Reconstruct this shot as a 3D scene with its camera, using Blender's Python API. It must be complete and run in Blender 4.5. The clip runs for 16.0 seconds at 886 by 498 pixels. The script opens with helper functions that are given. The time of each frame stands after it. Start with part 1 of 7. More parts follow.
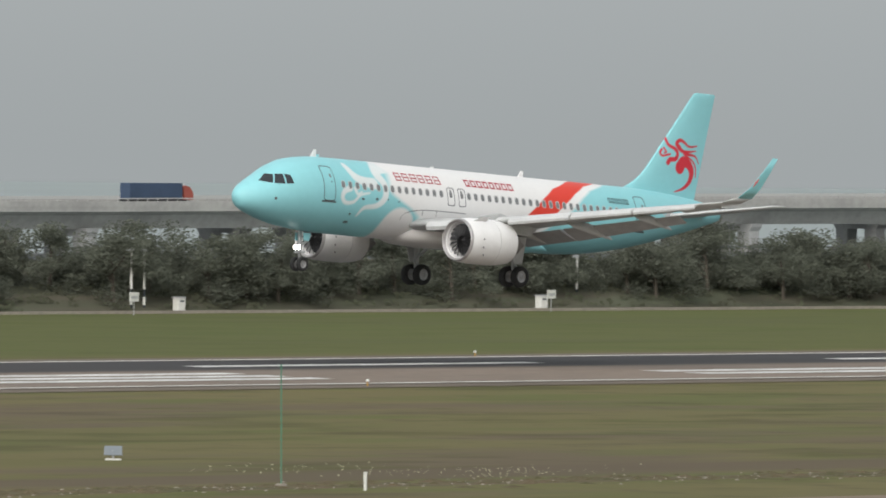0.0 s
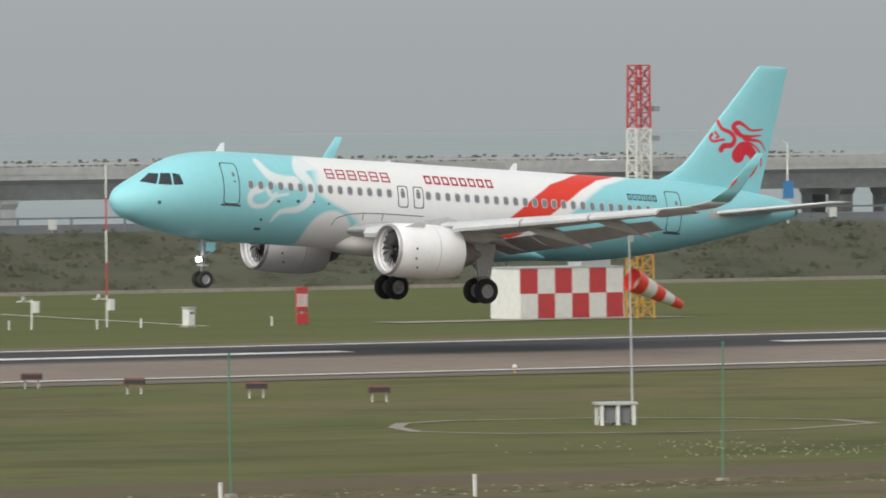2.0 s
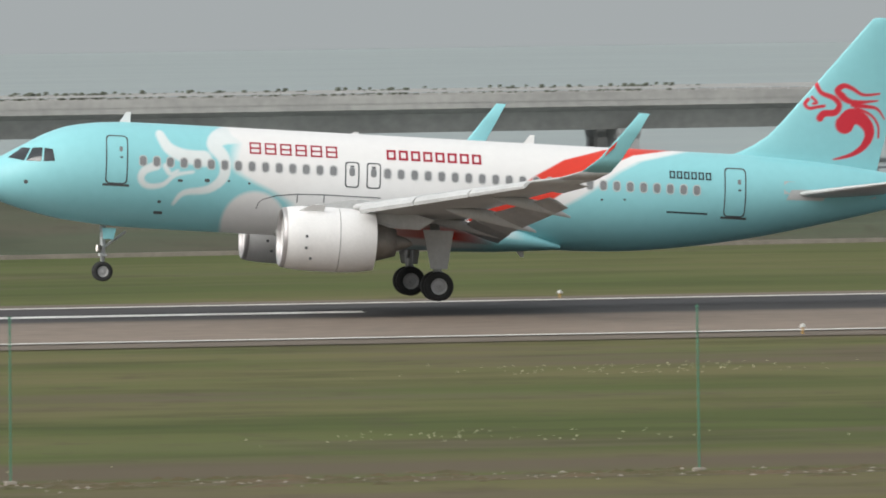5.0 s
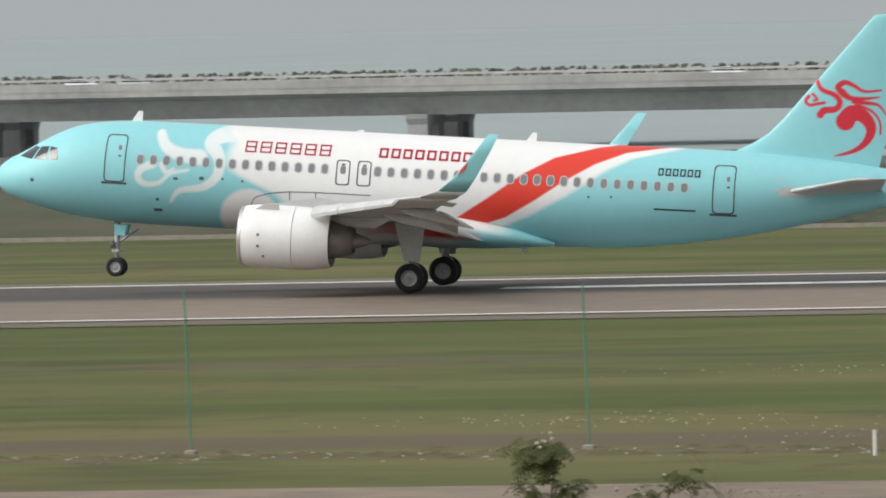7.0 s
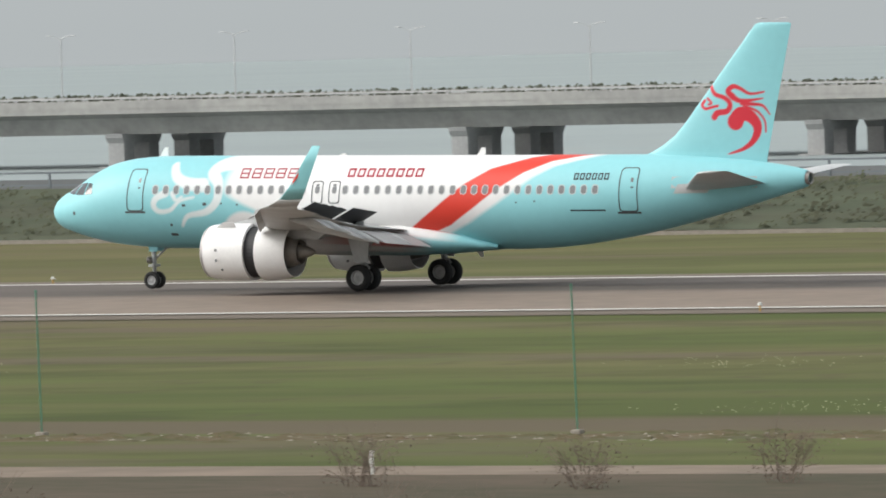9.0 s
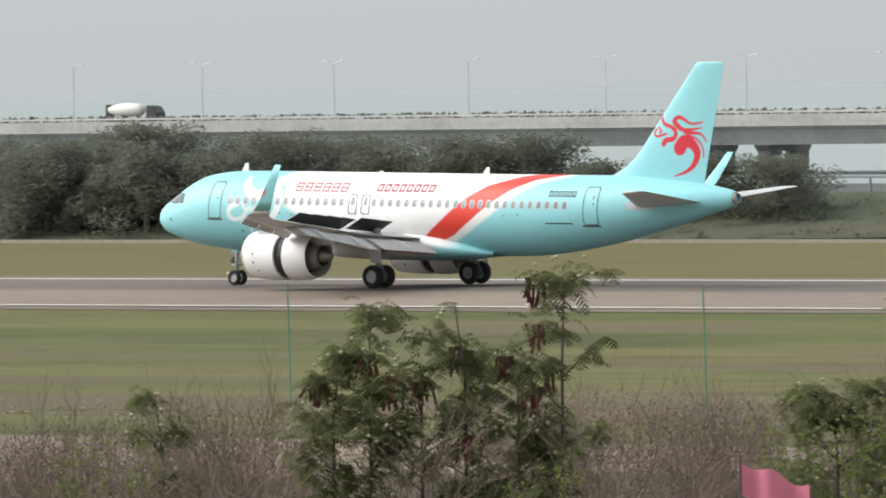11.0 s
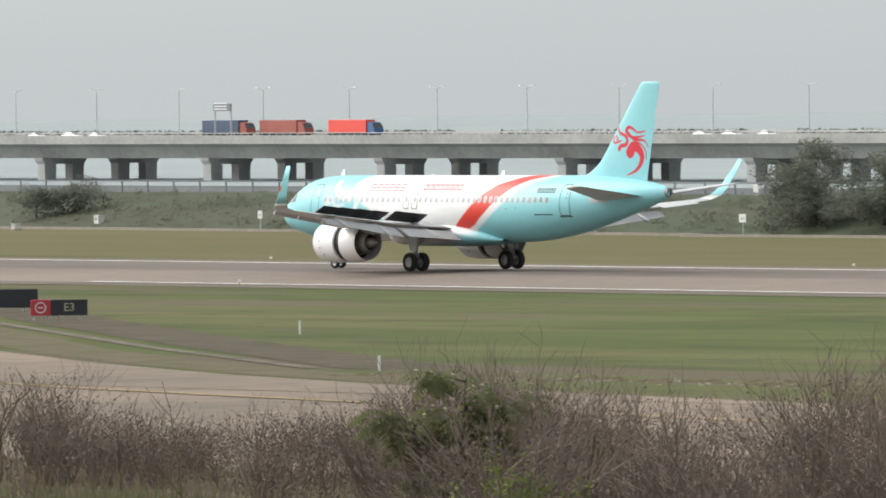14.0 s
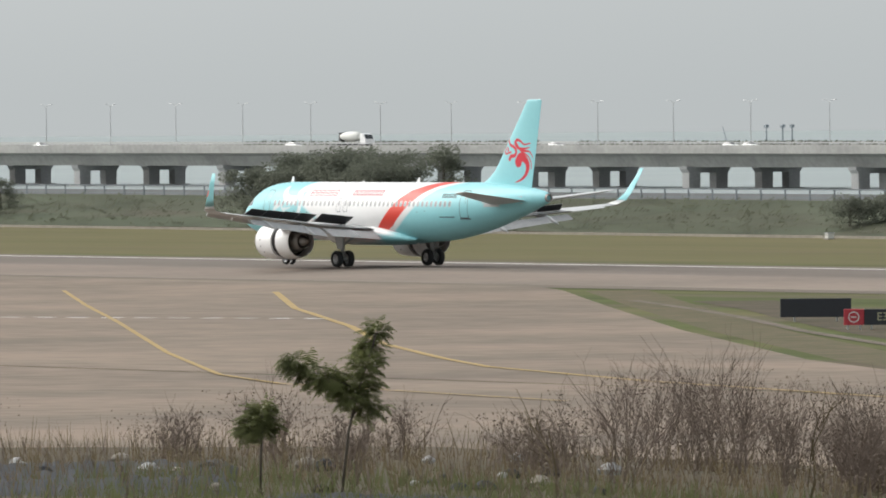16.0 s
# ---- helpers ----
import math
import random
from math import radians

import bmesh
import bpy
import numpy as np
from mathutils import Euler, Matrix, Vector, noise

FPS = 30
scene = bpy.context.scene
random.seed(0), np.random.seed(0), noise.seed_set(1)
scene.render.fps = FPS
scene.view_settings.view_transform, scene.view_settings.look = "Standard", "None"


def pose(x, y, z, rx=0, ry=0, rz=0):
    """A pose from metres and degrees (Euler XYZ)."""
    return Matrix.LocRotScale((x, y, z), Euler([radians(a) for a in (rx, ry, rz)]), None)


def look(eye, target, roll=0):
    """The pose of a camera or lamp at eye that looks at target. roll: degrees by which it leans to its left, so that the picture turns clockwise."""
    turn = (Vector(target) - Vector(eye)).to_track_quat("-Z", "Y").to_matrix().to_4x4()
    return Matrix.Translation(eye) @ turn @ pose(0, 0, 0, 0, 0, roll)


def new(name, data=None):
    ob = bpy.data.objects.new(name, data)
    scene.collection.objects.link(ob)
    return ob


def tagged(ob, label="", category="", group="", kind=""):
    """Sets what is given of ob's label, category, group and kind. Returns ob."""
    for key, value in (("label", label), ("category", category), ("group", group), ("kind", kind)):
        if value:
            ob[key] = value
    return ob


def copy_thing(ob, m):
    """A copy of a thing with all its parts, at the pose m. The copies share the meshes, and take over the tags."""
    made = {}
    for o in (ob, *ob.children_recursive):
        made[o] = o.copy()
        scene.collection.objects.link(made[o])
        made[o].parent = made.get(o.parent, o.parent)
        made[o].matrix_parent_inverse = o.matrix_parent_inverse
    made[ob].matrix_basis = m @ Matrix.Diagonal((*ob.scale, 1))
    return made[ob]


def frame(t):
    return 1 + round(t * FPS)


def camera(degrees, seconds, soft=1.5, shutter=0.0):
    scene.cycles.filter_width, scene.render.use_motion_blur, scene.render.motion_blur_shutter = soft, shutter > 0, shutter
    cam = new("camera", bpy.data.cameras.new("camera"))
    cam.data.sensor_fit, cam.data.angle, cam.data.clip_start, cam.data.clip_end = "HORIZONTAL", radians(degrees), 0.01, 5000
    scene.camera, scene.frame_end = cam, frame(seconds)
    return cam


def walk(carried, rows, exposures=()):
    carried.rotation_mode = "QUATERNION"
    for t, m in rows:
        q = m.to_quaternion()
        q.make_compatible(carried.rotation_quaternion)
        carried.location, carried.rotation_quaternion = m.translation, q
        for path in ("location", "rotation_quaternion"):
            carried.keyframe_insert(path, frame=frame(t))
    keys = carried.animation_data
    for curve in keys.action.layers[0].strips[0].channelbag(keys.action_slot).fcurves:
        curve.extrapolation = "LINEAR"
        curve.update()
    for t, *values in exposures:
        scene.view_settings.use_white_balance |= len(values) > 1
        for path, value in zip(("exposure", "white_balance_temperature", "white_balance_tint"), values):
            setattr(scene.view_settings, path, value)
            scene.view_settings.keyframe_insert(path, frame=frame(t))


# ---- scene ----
AIM = (
    (0, -44.807, -0.553, 0.504), (0.5, -42.208, -0.644, 0.186), (1, -39.120, -0.715, 0.073), (1.5, -36.064, -0.833, 0.040),
    (2, -32.740, -0.858, -0.455), (2.5, -28.775, -0.953, -0.662), (3, -25.099, -1.092, -0.859), (3.5, -21.261, -1.258, -0.559),
    (4, -16.507, -1.262, -0.784), (4.5, -11.932, -1.298, -0.804), (5, -7.287, -1.333, -0.824), (5.5, -2.589, -1.369, -0.844),
    (6, 2.142, -1.404, -0.863), (6.5, 6.884, -1.440, -0.883), (7, 11.718, -1.431, -1.337), (7.5, 16.106, -1.385, -1.677),
    (8, 20.190, -1.356, -1.702), (8.5, 24.138, -1.318, -1.589), (9, 27.787, -1.279, -1.475), (9.5, 31.144, -1.240, -1.362),
    (10, 34.221, -1.201, -1.249), (10.5, 37.029, -1.163, -1.135), (11, 39.613, -1.093, -0.916), (11.5, 42.303, -1.048, -0.909),
    (12, 44.429, -1.014, -1.114), (12.5, 46.130, -0.995, -1.213), (13, 48.041, -0.991, -0.948), (13.5, 49.741, -0.992, -0.614),
    (14, 51.332, -0.938, -0.574), (14.5, 52.625, -0.896, -0.651), (15, 53.650, -0.867, -0.843), (15.5, 54.811, -0.845, -0.650),
    (16, 55.932, -0.844, -0.460))
ROLLOUT = (          # time, place along the runway, height, pitch, yaw, roll
    (0, 392.33, 4.61, 3.78, 0.0, 0.0), (0.5, 357.04, 3.88, 4.03, 0.02, 0.07), (1, 321.94, 3.36, 4.03, 0.03, 0.15), (1.5, 287.07, 2.92, 3.52, 0.05, 0.5),
    (2, 252.45, 2.58, 3.79, 0.07, 0.7), (2.5, 218.07, 2.16, 3.77, 0.08, 0.6), (3, 183.96, 1.94, 3.72, 0.1, 0.3), (3.5, 150.0, 1.71, 3.34, 0.3, 0.05),
    (4, 116.16, 1.39, 3.82, 0.4, 0.13), (4.5, 82.59, 1.08, 3.9, 0.75, 0.17), (5, 49.46, 0.86, 3.99, 1.1, 0.2), (5.5, 16.59, 0.65, 4.05, 1.45, 0.35),
    (6, -16.23, 0.48, 4.1, 1.8, 0.5), (6.5, -49.16, 0.38, 4.12, 1.9, 0.6), (7, -82.21, 0.2, 4.1, 1.6, 0.4), (7.5, -114.82, 0.1, 3.27, 0.6, 0.2),
    (8, -146.89, 0.06, 2.61, -0.4, 0.0), (8.5, -178.48, 0.04, 2.28, -0.3, 0.0), (9, -209.19, -0.05, 0.83, -0.2, 0.0), (9.5, -239.19, -0.1, 0.88, -0.1, 0.0),
    (10, -268.63, -0.15, 0.88, 0.0, 0.0), (10.5, -297.68, -0.16, 0.84, 0.0, 0.0), (11, -326.59, -0.18, 0.91, 0.0, 0.0), (11.5, -354.95, -0.15, 0.7, 0.0, 0.0),
    (12, -382.77, -0.07, 0.31, 0.0, 0.0), (12.5, -410.15, -0.02, 0.16, 0.0, 0.0), (13, -437.08, 0.0, 0.1, 0.0, 0.0), (13.5, -463.49, 0.0, 0.02, 0.0, 0.0),
    (14, -489.4, 0.0, 0.0, 0.0, 0.0), (14.5, -514.86, 0.0, 0.0, 0.0, 0.0), (15, -539.88, 0.0, 0.0, 0.0, 0.0), (15.5, -564.42, 0.0, 0.0, 0.0, 0.0),
    (16, -588.47, 0.0, 0.0, 0.0, 0.0))

EYE = (0.0, 0.0, 11.6)
CENTRE = 393.3          # distance of the runway's centreline

cam = camera(5.01, 16.0, soft=1.8, shutter=0.05)
walk(cam, [(t, pose(*EYE) @ pose(0, 0, 0, 0, 0, yaw) @ pose(0, 0, 0, 90 + pitch) @ pose(0, 0, 0, 0, 0, roll))
           for t, yaw, pitch, roll in AIM],
     exposures=[(0, 0.08), (2, 0.1), (4, 0.17), (8, 0.33), (10.5, 0.6), (12, 0.72), (13, 0.73), (14.5, 0.58), (15.5, 0.51), (16, 0.45)])

# ---- light ----
SUN_UP, SUN_AZ = 36.0, -118.0
world = bpy.data.worlds.new("overcast_sky")
scene.world = world
world.use_nodes = True
wn, wl = world.node_tree.nodes, world.node_tree.links
sky = wn.new("ShaderNodeTexSky")
sky.sky_type, sky.sun_disc = "NISHITA", False
sky.sun_elevation, sky.sun_rotation = radians(SUN_UP), radians(SUN_AZ)
sky.air_density, sky.dust_density, sky.ozone_density = 1.0, 4.0, 1.0
grey = wn.new("ShaderNodeHueSaturation")
grey.inputs["Saturation"].default_value = 0.22
wl.new(sky.outputs[0], grey.inputs["Color"])
cloud = wn.new("ShaderNodeMix")          # an even layer of cloud over the clear sky
cloud.data_type, cloud.blend_type = "RGBA", "ADD"
cloud.inputs["Factor"].default_value = 1.0
cloud.inputs["B"].default_value = (3.53, 3.82, 3.92, 1)
wl.new(grey.outputs[0], cloud.inputs["A"])
wl.new(cloud.outputs["Result"], wn["Background"].inputs["Color"])
wn["Background"].inputs["Strength"].default_value = 0.085
sun = new("sun", bpy.data.lights.new("sun", "SUN"))
sun.data.energy, sun.data.angle, sun.data.color = 2.0, radians(40), (1.0, 0.96, 0.9)
az = radians(SUN_AZ)
sun.matrix_basis = look((0, 0, 0), (-math.sin(az) * math.cos(radians(SUN_UP)), -math.cos(az) * math.cos(radians(SUN_UP)), -math.sin(radians(SUN_UP))))


# ---- materials ----
def material(name, color, rough=0.6, metal=0.0, vary=0.15, scale=3.0, bump=0.0, color2=None, fine=None, coat=0.0):
    """A surface whose colour drifts at two scales towards color2 (or a darker tone)."""
    m = bpy.data.materials.new(name)
    m.use_nodes = True
    n, l = m.node_tree.nodes, m.node_tree.links
    b = n["Principled BSDF"]
    b.inputs["Roughness"].default_value, b.inputs["Metallic"].default_value = rough, metal
    b.inputs["Coat Weight"].default_value = coat
    tc = n.new("ShaderNodeTexCoord")
    big, small = n.new("ShaderNodeTexNoise"), n.new("ShaderNodeTexNoise")
    big.inputs["Scale"].default_value, small.inputs["Scale"].default_value = scale, fine or scale * 9
    big.inputs["Detail"].default_value = 5
    for t in (big, small):
        l.new(tc.outputs["Object"], t.inputs["Vector"])
    mix = n.new("ShaderNodeMix")
    mix.data_type = "RGBA"
    mix.inputs["A"].default_value = (*color, 1)
    mix.inputs["B"].default_value = (*(color2 or [c * 0.6 for c in color]), 1)
    add = n.new("ShaderNodeMath")
    add.operation = "MULTIPLY_ADD"
    l.new(small.outputs["Fac"], add.inputs[0])
    add.inputs[1].default_value = 0.6
    l.new(big.outputs["Fac"], add.inputs[2])
    ramp = n.new("ShaderNodeMapRange")
    ramp.inputs["From Min"].default_value, ramp.inputs["From Max"].default_value = 0.6, 1.0
    ramp.inputs["To Max"].default_value = min(1.0, vary * 4) if color2 else vary * 2
    l.new(add.outputs[0], ramp.inputs["Value"])
    l.new(ramp.outputs[0], mix.inputs["Factor"])
    l.new(mix.outputs["Result"], b.inputs["Base Color"])
    if bump:
        bu = n.new("ShaderNodeBump")
        bu.inputs["Strength"].default_value, bu.inputs["Distance"].default_value = bump, 0.03
        l.new(small.outputs["Fac"], bu.inputs["Height"])
        l.new(bu.outputs[0], b.inputs["Normal"])
    return m


def painted(name, rough=0.42):
    """Gloss paint whose scheme is stored on the mesh as the attribute 'livery', a little dirty."""
    m = material(name, (0.8, 0.8, 0.8), rough)
    n, l = m.node_tree.nodes, m.node_tree.links
    at = n.new("ShaderNodeAttribute")
    at.attribute_name = "livery"
    mix = next(x for x in n if x.bl_idname == "ShaderNodeMix")
    dirt = n.new("ShaderNodeMix")
    dirt.data_type, dirt.blend_type = "RGBA", "MULTIPLY"
    dirt.inputs["Factor"].default_value = 0.35
    l.new(at.outputs["Color"], dirt.inputs["A"])
    l.new(mix.outputs["Result"], dirt.inputs["B"])
    l.new(dirt.outputs["Result"], n["Principled BSDF"].inputs["Base Color"])
    return m


def field(name, base, dry, soil, lane=0.0):
    """Mown grass: long bands along the runway, dry and bare patches, fine blades."""
    m = bpy.data.materials.new(name)
    m.use_nodes = True
    n, l = m.node_tree.nodes, m.node_tree.links
    b = n["Principled BSDF"]
    b.inputs["Roughness"].default_value = 0.95
    b.inputs["Specular IOR Level"].default_value = 0.1
    tc = n.new("ShaderNodeTexCoord")

    def tex(sx, sy, detail=6.0):
        mp, t = n.new("ShaderNodeMapping"), n.new("ShaderNodeTexNoise")
        mp.inputs["Scale"].default_value = (sx, sy, 1)
        t.inputs["Scale"].default_value, t.inputs["Detail"].default_value = 1.0, detail
        l.new(tc.outputs["Object"], mp.inputs["Vector"])
        l.new(mp.outputs[0], t.inputs["Vector"])
        return t.outputs["Fac"]

    def blend(a, c, fac, lo, hi, most=1.0):
        r, x = n.new("ShaderNodeMapRange"), n.new("ShaderNodeMix")
        x.data_type = "RGBA"
        r.inputs["From Min"].default_value, r.inputs["From Max"].default_value, r.inputs["To Max"].default_value = lo, hi, most
        l.new(fac, r.inputs["Value"])
        l.new(r.outputs[0], x.inputs["Factor"])
        for key, v in (("A", a), ("B", c)):
            if isinstance(v, tuple):
                x.inputs[key].default_value = (*v, 1)
            else:
                l.new(v, x.inputs[key])
        return x.outputs["Result"]

    sep = n.new("ShaderNodeSeparateXYZ")
    l.new(tc.outputs["Object"], sep.inputs[0])
    c = blend(base, dry, tex(0.014, 0.06), 0.42, 0.62, 0.75)
    c = blend(c, dry, sep.outputs["X"], 60.0, 330.0, 0.85)
    c = blend(c, soil, tex(0.022, 0.08), 0.53, 0.66, 0.8)
    c = blend(c, tuple(v * 1.3 for v in base), tex(0.06, 0.10, 7.0), 0.5, 0.66, 0.6)
    c = blend(c, tuple(v * 0.6 for v in base), tex(0.10, 0.16, 8.0), 0.52, 0.68, 0.5)
    c = blend(c, tuple(v * 0.6 for v in soil), tex(0.5, 0.30, 8.0), 0.56, 0.72, 0.4)
    if lane:                                # greener beyond the runway to the east, drier to the west; a worn strip beside the track
        for tone, lo, hi in ((tuple(v * 1.15 for v in base), -20.0, 160.0), (tuple(v * 0.85 for v in dry), -160.0, -330.0)):
            past, there, both = n.new("ShaderNodeMapRange"), n.new("ShaderNodeMapRange"), n.new("ShaderNodeMath")
            both.operation = "MULTIPLY"
            for node, axis, a0, a1 in ((past, "Y", CENTRE + 31, CENTRE + 40), (there, "X", lo, hi)):
                node.inputs["From Min"].default_value, node.inputs["From Max"].default_value = a0, a1
                l.new(sep.outputs[axis], node.inputs["Value"])
            l.new(past.outputs[0], both.inputs[0])
            l.new(there.outputs[0], both.inputs[1])
            c = blend(c, tone, both.outputs[0], 0.0, 1.0, 0.7)
        off, wide, ragged = n.new("ShaderNodeMath"), n.new("ShaderNodeMath"), n.new("ShaderNodeMath")
        off.operation, wide.operation, ragged.operation = "SUBTRACT", "ABSOLUTE", "MULTIPLY_ADD"
        l.new(sep.outputs["Y"], off.inputs[0])
        off.inputs[1].default_value = lane
        l.new(off.outputs[0], wide.inputs[0])
        l.new(tex(0.02, 0.12), ragged.inputs[0])
        ragged.inputs[1].default_value = 14.0
        l.new(wide.outputs[0], ragged.inputs[2])
        c = blend(c, tuple(v * 0.95 for v in soil), ragged.outputs[0], 12.5, 9.5, 0.85)
    l.new(c, b.inputs["Base Color"])
    return m


CYAN, WHITE, RED = (0.27, 0.60, 0.645), (0.77, 0.765, 0.76), (0.68, 0.055, 0.035)
MAT = {
    "livery": painted("aircraft_paint"),
    "white": material("white_paint", WHITE, 0.35, vary=0.1, scale=1.2),
    "cyan": material("cyan_paint", CYAN, 0.4, vary=0.06, scale=1.0),
    "red": material("red_paint", RED, 0.4, vary=0.1),
    "wing": material("grey_wing_paint", (0.50, 0.51, 0.51), 0.4, vary=0.2, scale=0.8),
    "flap": material("flap_paint", (0.40, 0.40, 0.40), 0.5, vary=0.25, scale=1.5),
    "metal": material("bare_metal", (0.45, 0.43, 0.43), 0.5, 0.7, vary=0.2),
    "hot": material("exhaust_metal", (0.30, 0.28, 0.26), 0.5, 0.6, vary=0.3),
    "dark": material("dark_cavity", (0.02, 0.02, 0.022), 0.6),
    "tyre": material("tyre_rubber", (0.018, 0.018, 0.018), 0.85, vary=0.2),
    "rim": material("wheel_rim", (0.34, 0.34, 0.34), 0.5, 0.4),
    "glass": material("dark_glass", (0.02, 0.025, 0.03), 0.08, coat=0.5),
    "pane": material("cabin_window", (0.21, 0.215, 0.22), 0.15),
    "line": material("panel_line", (0.07, 0.08, 0.085), 0.6),
    "letter": material("red_lettering", (0.36, 0.018, 0.04), 0.5),
    "black": material("black_lettering", (0.03, 0.035, 0.04), 0.5),
    "fan": material("fan_blades", (0.016, 0.016, 0.018), 0.7, 0.0),
    "grass": field("mown_grass", (0.068, 0.084, 0.026), (0.142, 0.122, 0.058), (0.112, 0.088, 0.062), 268.0),
    "runway": material("runway_asphalt", (0.235, 0.190, 0.155), 0.85, vary=0.22, scale=0.05, fine=0.8, color2=(0.175, 0.143, 0.117)),
    "shoulder": material("shoulder_asphalt", (0.155, 0.13, 0.105), 0.9, vary=0.25, scale=0.06),
    "taxiway": material("taxiway_concrete", (0.232, 0.182, 0.14), 0.9, vary=0.25, scale=0.05, fine=0.5, color2=(0.142, 0.115, 0.091)),
    "mark": material("runway_white", (0.72, 0.72, 0.70), 0.8, vary=0.22, scale=0.4, color2=(0.4, 0.39, 0.37)),
    "edge": material("edge_white", (0.66, 0.64, 0.60), 0.8, vary=0.2, scale=0.3),
    "yellow": material("taxi_yellow", (0.34, 0.23, 0.07), 0.8, vary=0.25, scale=0.5),
    "concrete": material("bridge_concrete", (0.38, 0.375, 0.355), 0.85, vary=0.25, scale=0.1, color2=(0.28, 0.275, 0.265)),
    # concrete lightened in place of the haze in front of the piers
    "pier": material("hazed_pier_concrete", (0.40, 0.40, 0.395), 0.9, vary=0.25, scale=0.2),
    "rail": material("bridge_railing", (0.42, 0.42, 0.41), 0.7, vary=0.1),
    "water": material("grey_sea", (0.262, 0.298, 0.296), 0.6, vary=0.1, scale=0.01, fine=0.2, bump=0.2),
    "dike": field("dike_earth", (0.072, 0.084, 0.056), (0.082, 0.082, 0.058), (0.095, 0.084, 0.064)),
    "scrub": material("dike_scrub", (0.125, 0.138, 0.09), 0.95, vary=0.3, scale=0.12, color2=(0.10, 0.10, 0.07)),
    "wall": material("grey_wall", (0.17, 0.18, 0.185), 0.8, vary=0.2, scale=0.15),
    "shed": material("blue_grey_cladding", (0.15, 0.172, 0.19), 0.6, vary=0.12, scale=0.1),
    "frame": material("white_render", (0.55, 0.53, 0.48), 0.8, vary=0.2, scale=0.3),
    "chequer": material("chequer_red", (0.43, 0.045, 0.05), 0.6, vary=0.15),
    "post": material("green_post", (0.06, 0.19, 0.12), 0.6),
    "steel": material("galvanised_steel", (0.42, 0.43, 0.43), 0.5, 0.3),
    # pale blue grey stands in for distance haze on cranes and far masts
    "crane": material("hazed_crane_steel", (0.25, 0.28, 0.30), 0.8),
    "bark": material("bark", (0.085, 0.072, 0.055), 0.9, vary=0.3, scale=6),
    "leaf": material("leaf", (0.150, 0.165, 0.066), 0.75, vary=0.3, scale=2.0, color2=(0.095, 0.105, 0.046)),
    "young": material("young_leaf", (0.15, 0.18, 0.05), 0.75, vary=0.3, scale=3.0),
    "clod": material("dry_clods", (0.125, 0.094, 0.060), 0.95, vary=0.3, scale=0.5, color2=(0.075, 0.075, 0.036)),
    "turf": material("mound_turf", (0.085, 0.095, 0.036), 0.9, vary=0.3, scale=3.0),
    # base colour paled and greyed to carry the haze over far foliage
    "farleaf": material("hazed_far_leaf", (0.172, 0.185, 0.145), 0.9, vary=0.3, scale=0.4, color2=(0.135, 0.145, 0.115)),
    "twig": material("dry_twig", (0.195, 0.152, 0.123), 0.95, vary=0.3, scale=4.0, color2=(0.135, 0.106, 0.086)),
    "straw": material("dry_grass", (0.118, 0.092, 0.052), 0.95, vary=0.3, scale=4.0),
    "pod": material("dry_pods", (0.13, 0.04, 0.03), 0.8, vary=0.2),
    "flower": material("pale_flower", (0.38, 0.37, 0.24), 0.9),
    "soil": material("bare_soil", (0.092, 0.069, 0.048), 0.95, vary=0.3, scale=0.3, color2=(0.055, 0.052, 0.03)),
    "rubble": material("rubble", (0.30, 0.27, 0.23), 0.95, vary=0.3, scale=2.0),
    "drain": material("drain_concrete", (0.17, 0.145, 0.12), 0.95, vary=0.5, scale=0.6, color2=(0.09, 0.075, 0.055)),
    "tarp": material("black_tarpaulin", (0.028, 0.03, 0.034), 0.75, vary=0.2, scale=2.0, bump=0.3),
    "pink": material("pink_cloth", (0.72, 0.22, 0.30), 0.8, vary=0.1),
    "box": material("grey_white_box", (0.62, 0.62, 0.58), 0.6, vary=0.15),
    "signyellow": material("sign_yellow", (0.62, 0.42, 0.03), 0.5),
    "signblack": material("sign_black", (0.018, 0.020, 0.026), 0.6),
    "signred": material("sign_red", (0.42, 0.03, 0.045), 0.5),
    "amber": material("amber_paint", (0.48, 0.27, 0.05), 0.5),
    "blue": material("container_blue", (0.04, 0.10, 0.23), 0.6, vary=0.2, scale=0.5),
    "navy": material("container_navy", (0.035, 0.06, 0.11), 0.6, vary=0.2, scale=0.5),
    "rust": material("container_red", (0.30, 0.07, 0.05), 0.6, vary=0.2, scale=0.5),
    "brown": material("brown_housing", (0.15, 0.055, 0.04), 0.7, vary=0.3, scale=3.0),
    "tan": material("container_tan", (0.40, 0.34, 0.26), 0.6, vary=0.2, scale=0.5),
    "teal": material("gantry_green", (0.03, 0.30, 0.20), 0.6),
    "bluepanel": material("blue_panel", (0.06, 0.22, 0.46), 0.5),
}
lamp_mat = bpy.data.materials.new("landing_light")
lamp_mat.use_nodes = True
lamp_mat.node_tree.nodes["Principled BSDF"].inputs["Emission Color"].default_value = (1, 0.98, 0.95, 1)
lamp_mat.node_tree.nodes["Principled BSDF"].inputs["Emission Strength"].default_value = 14
MAT["lamp"] = lamp_mat
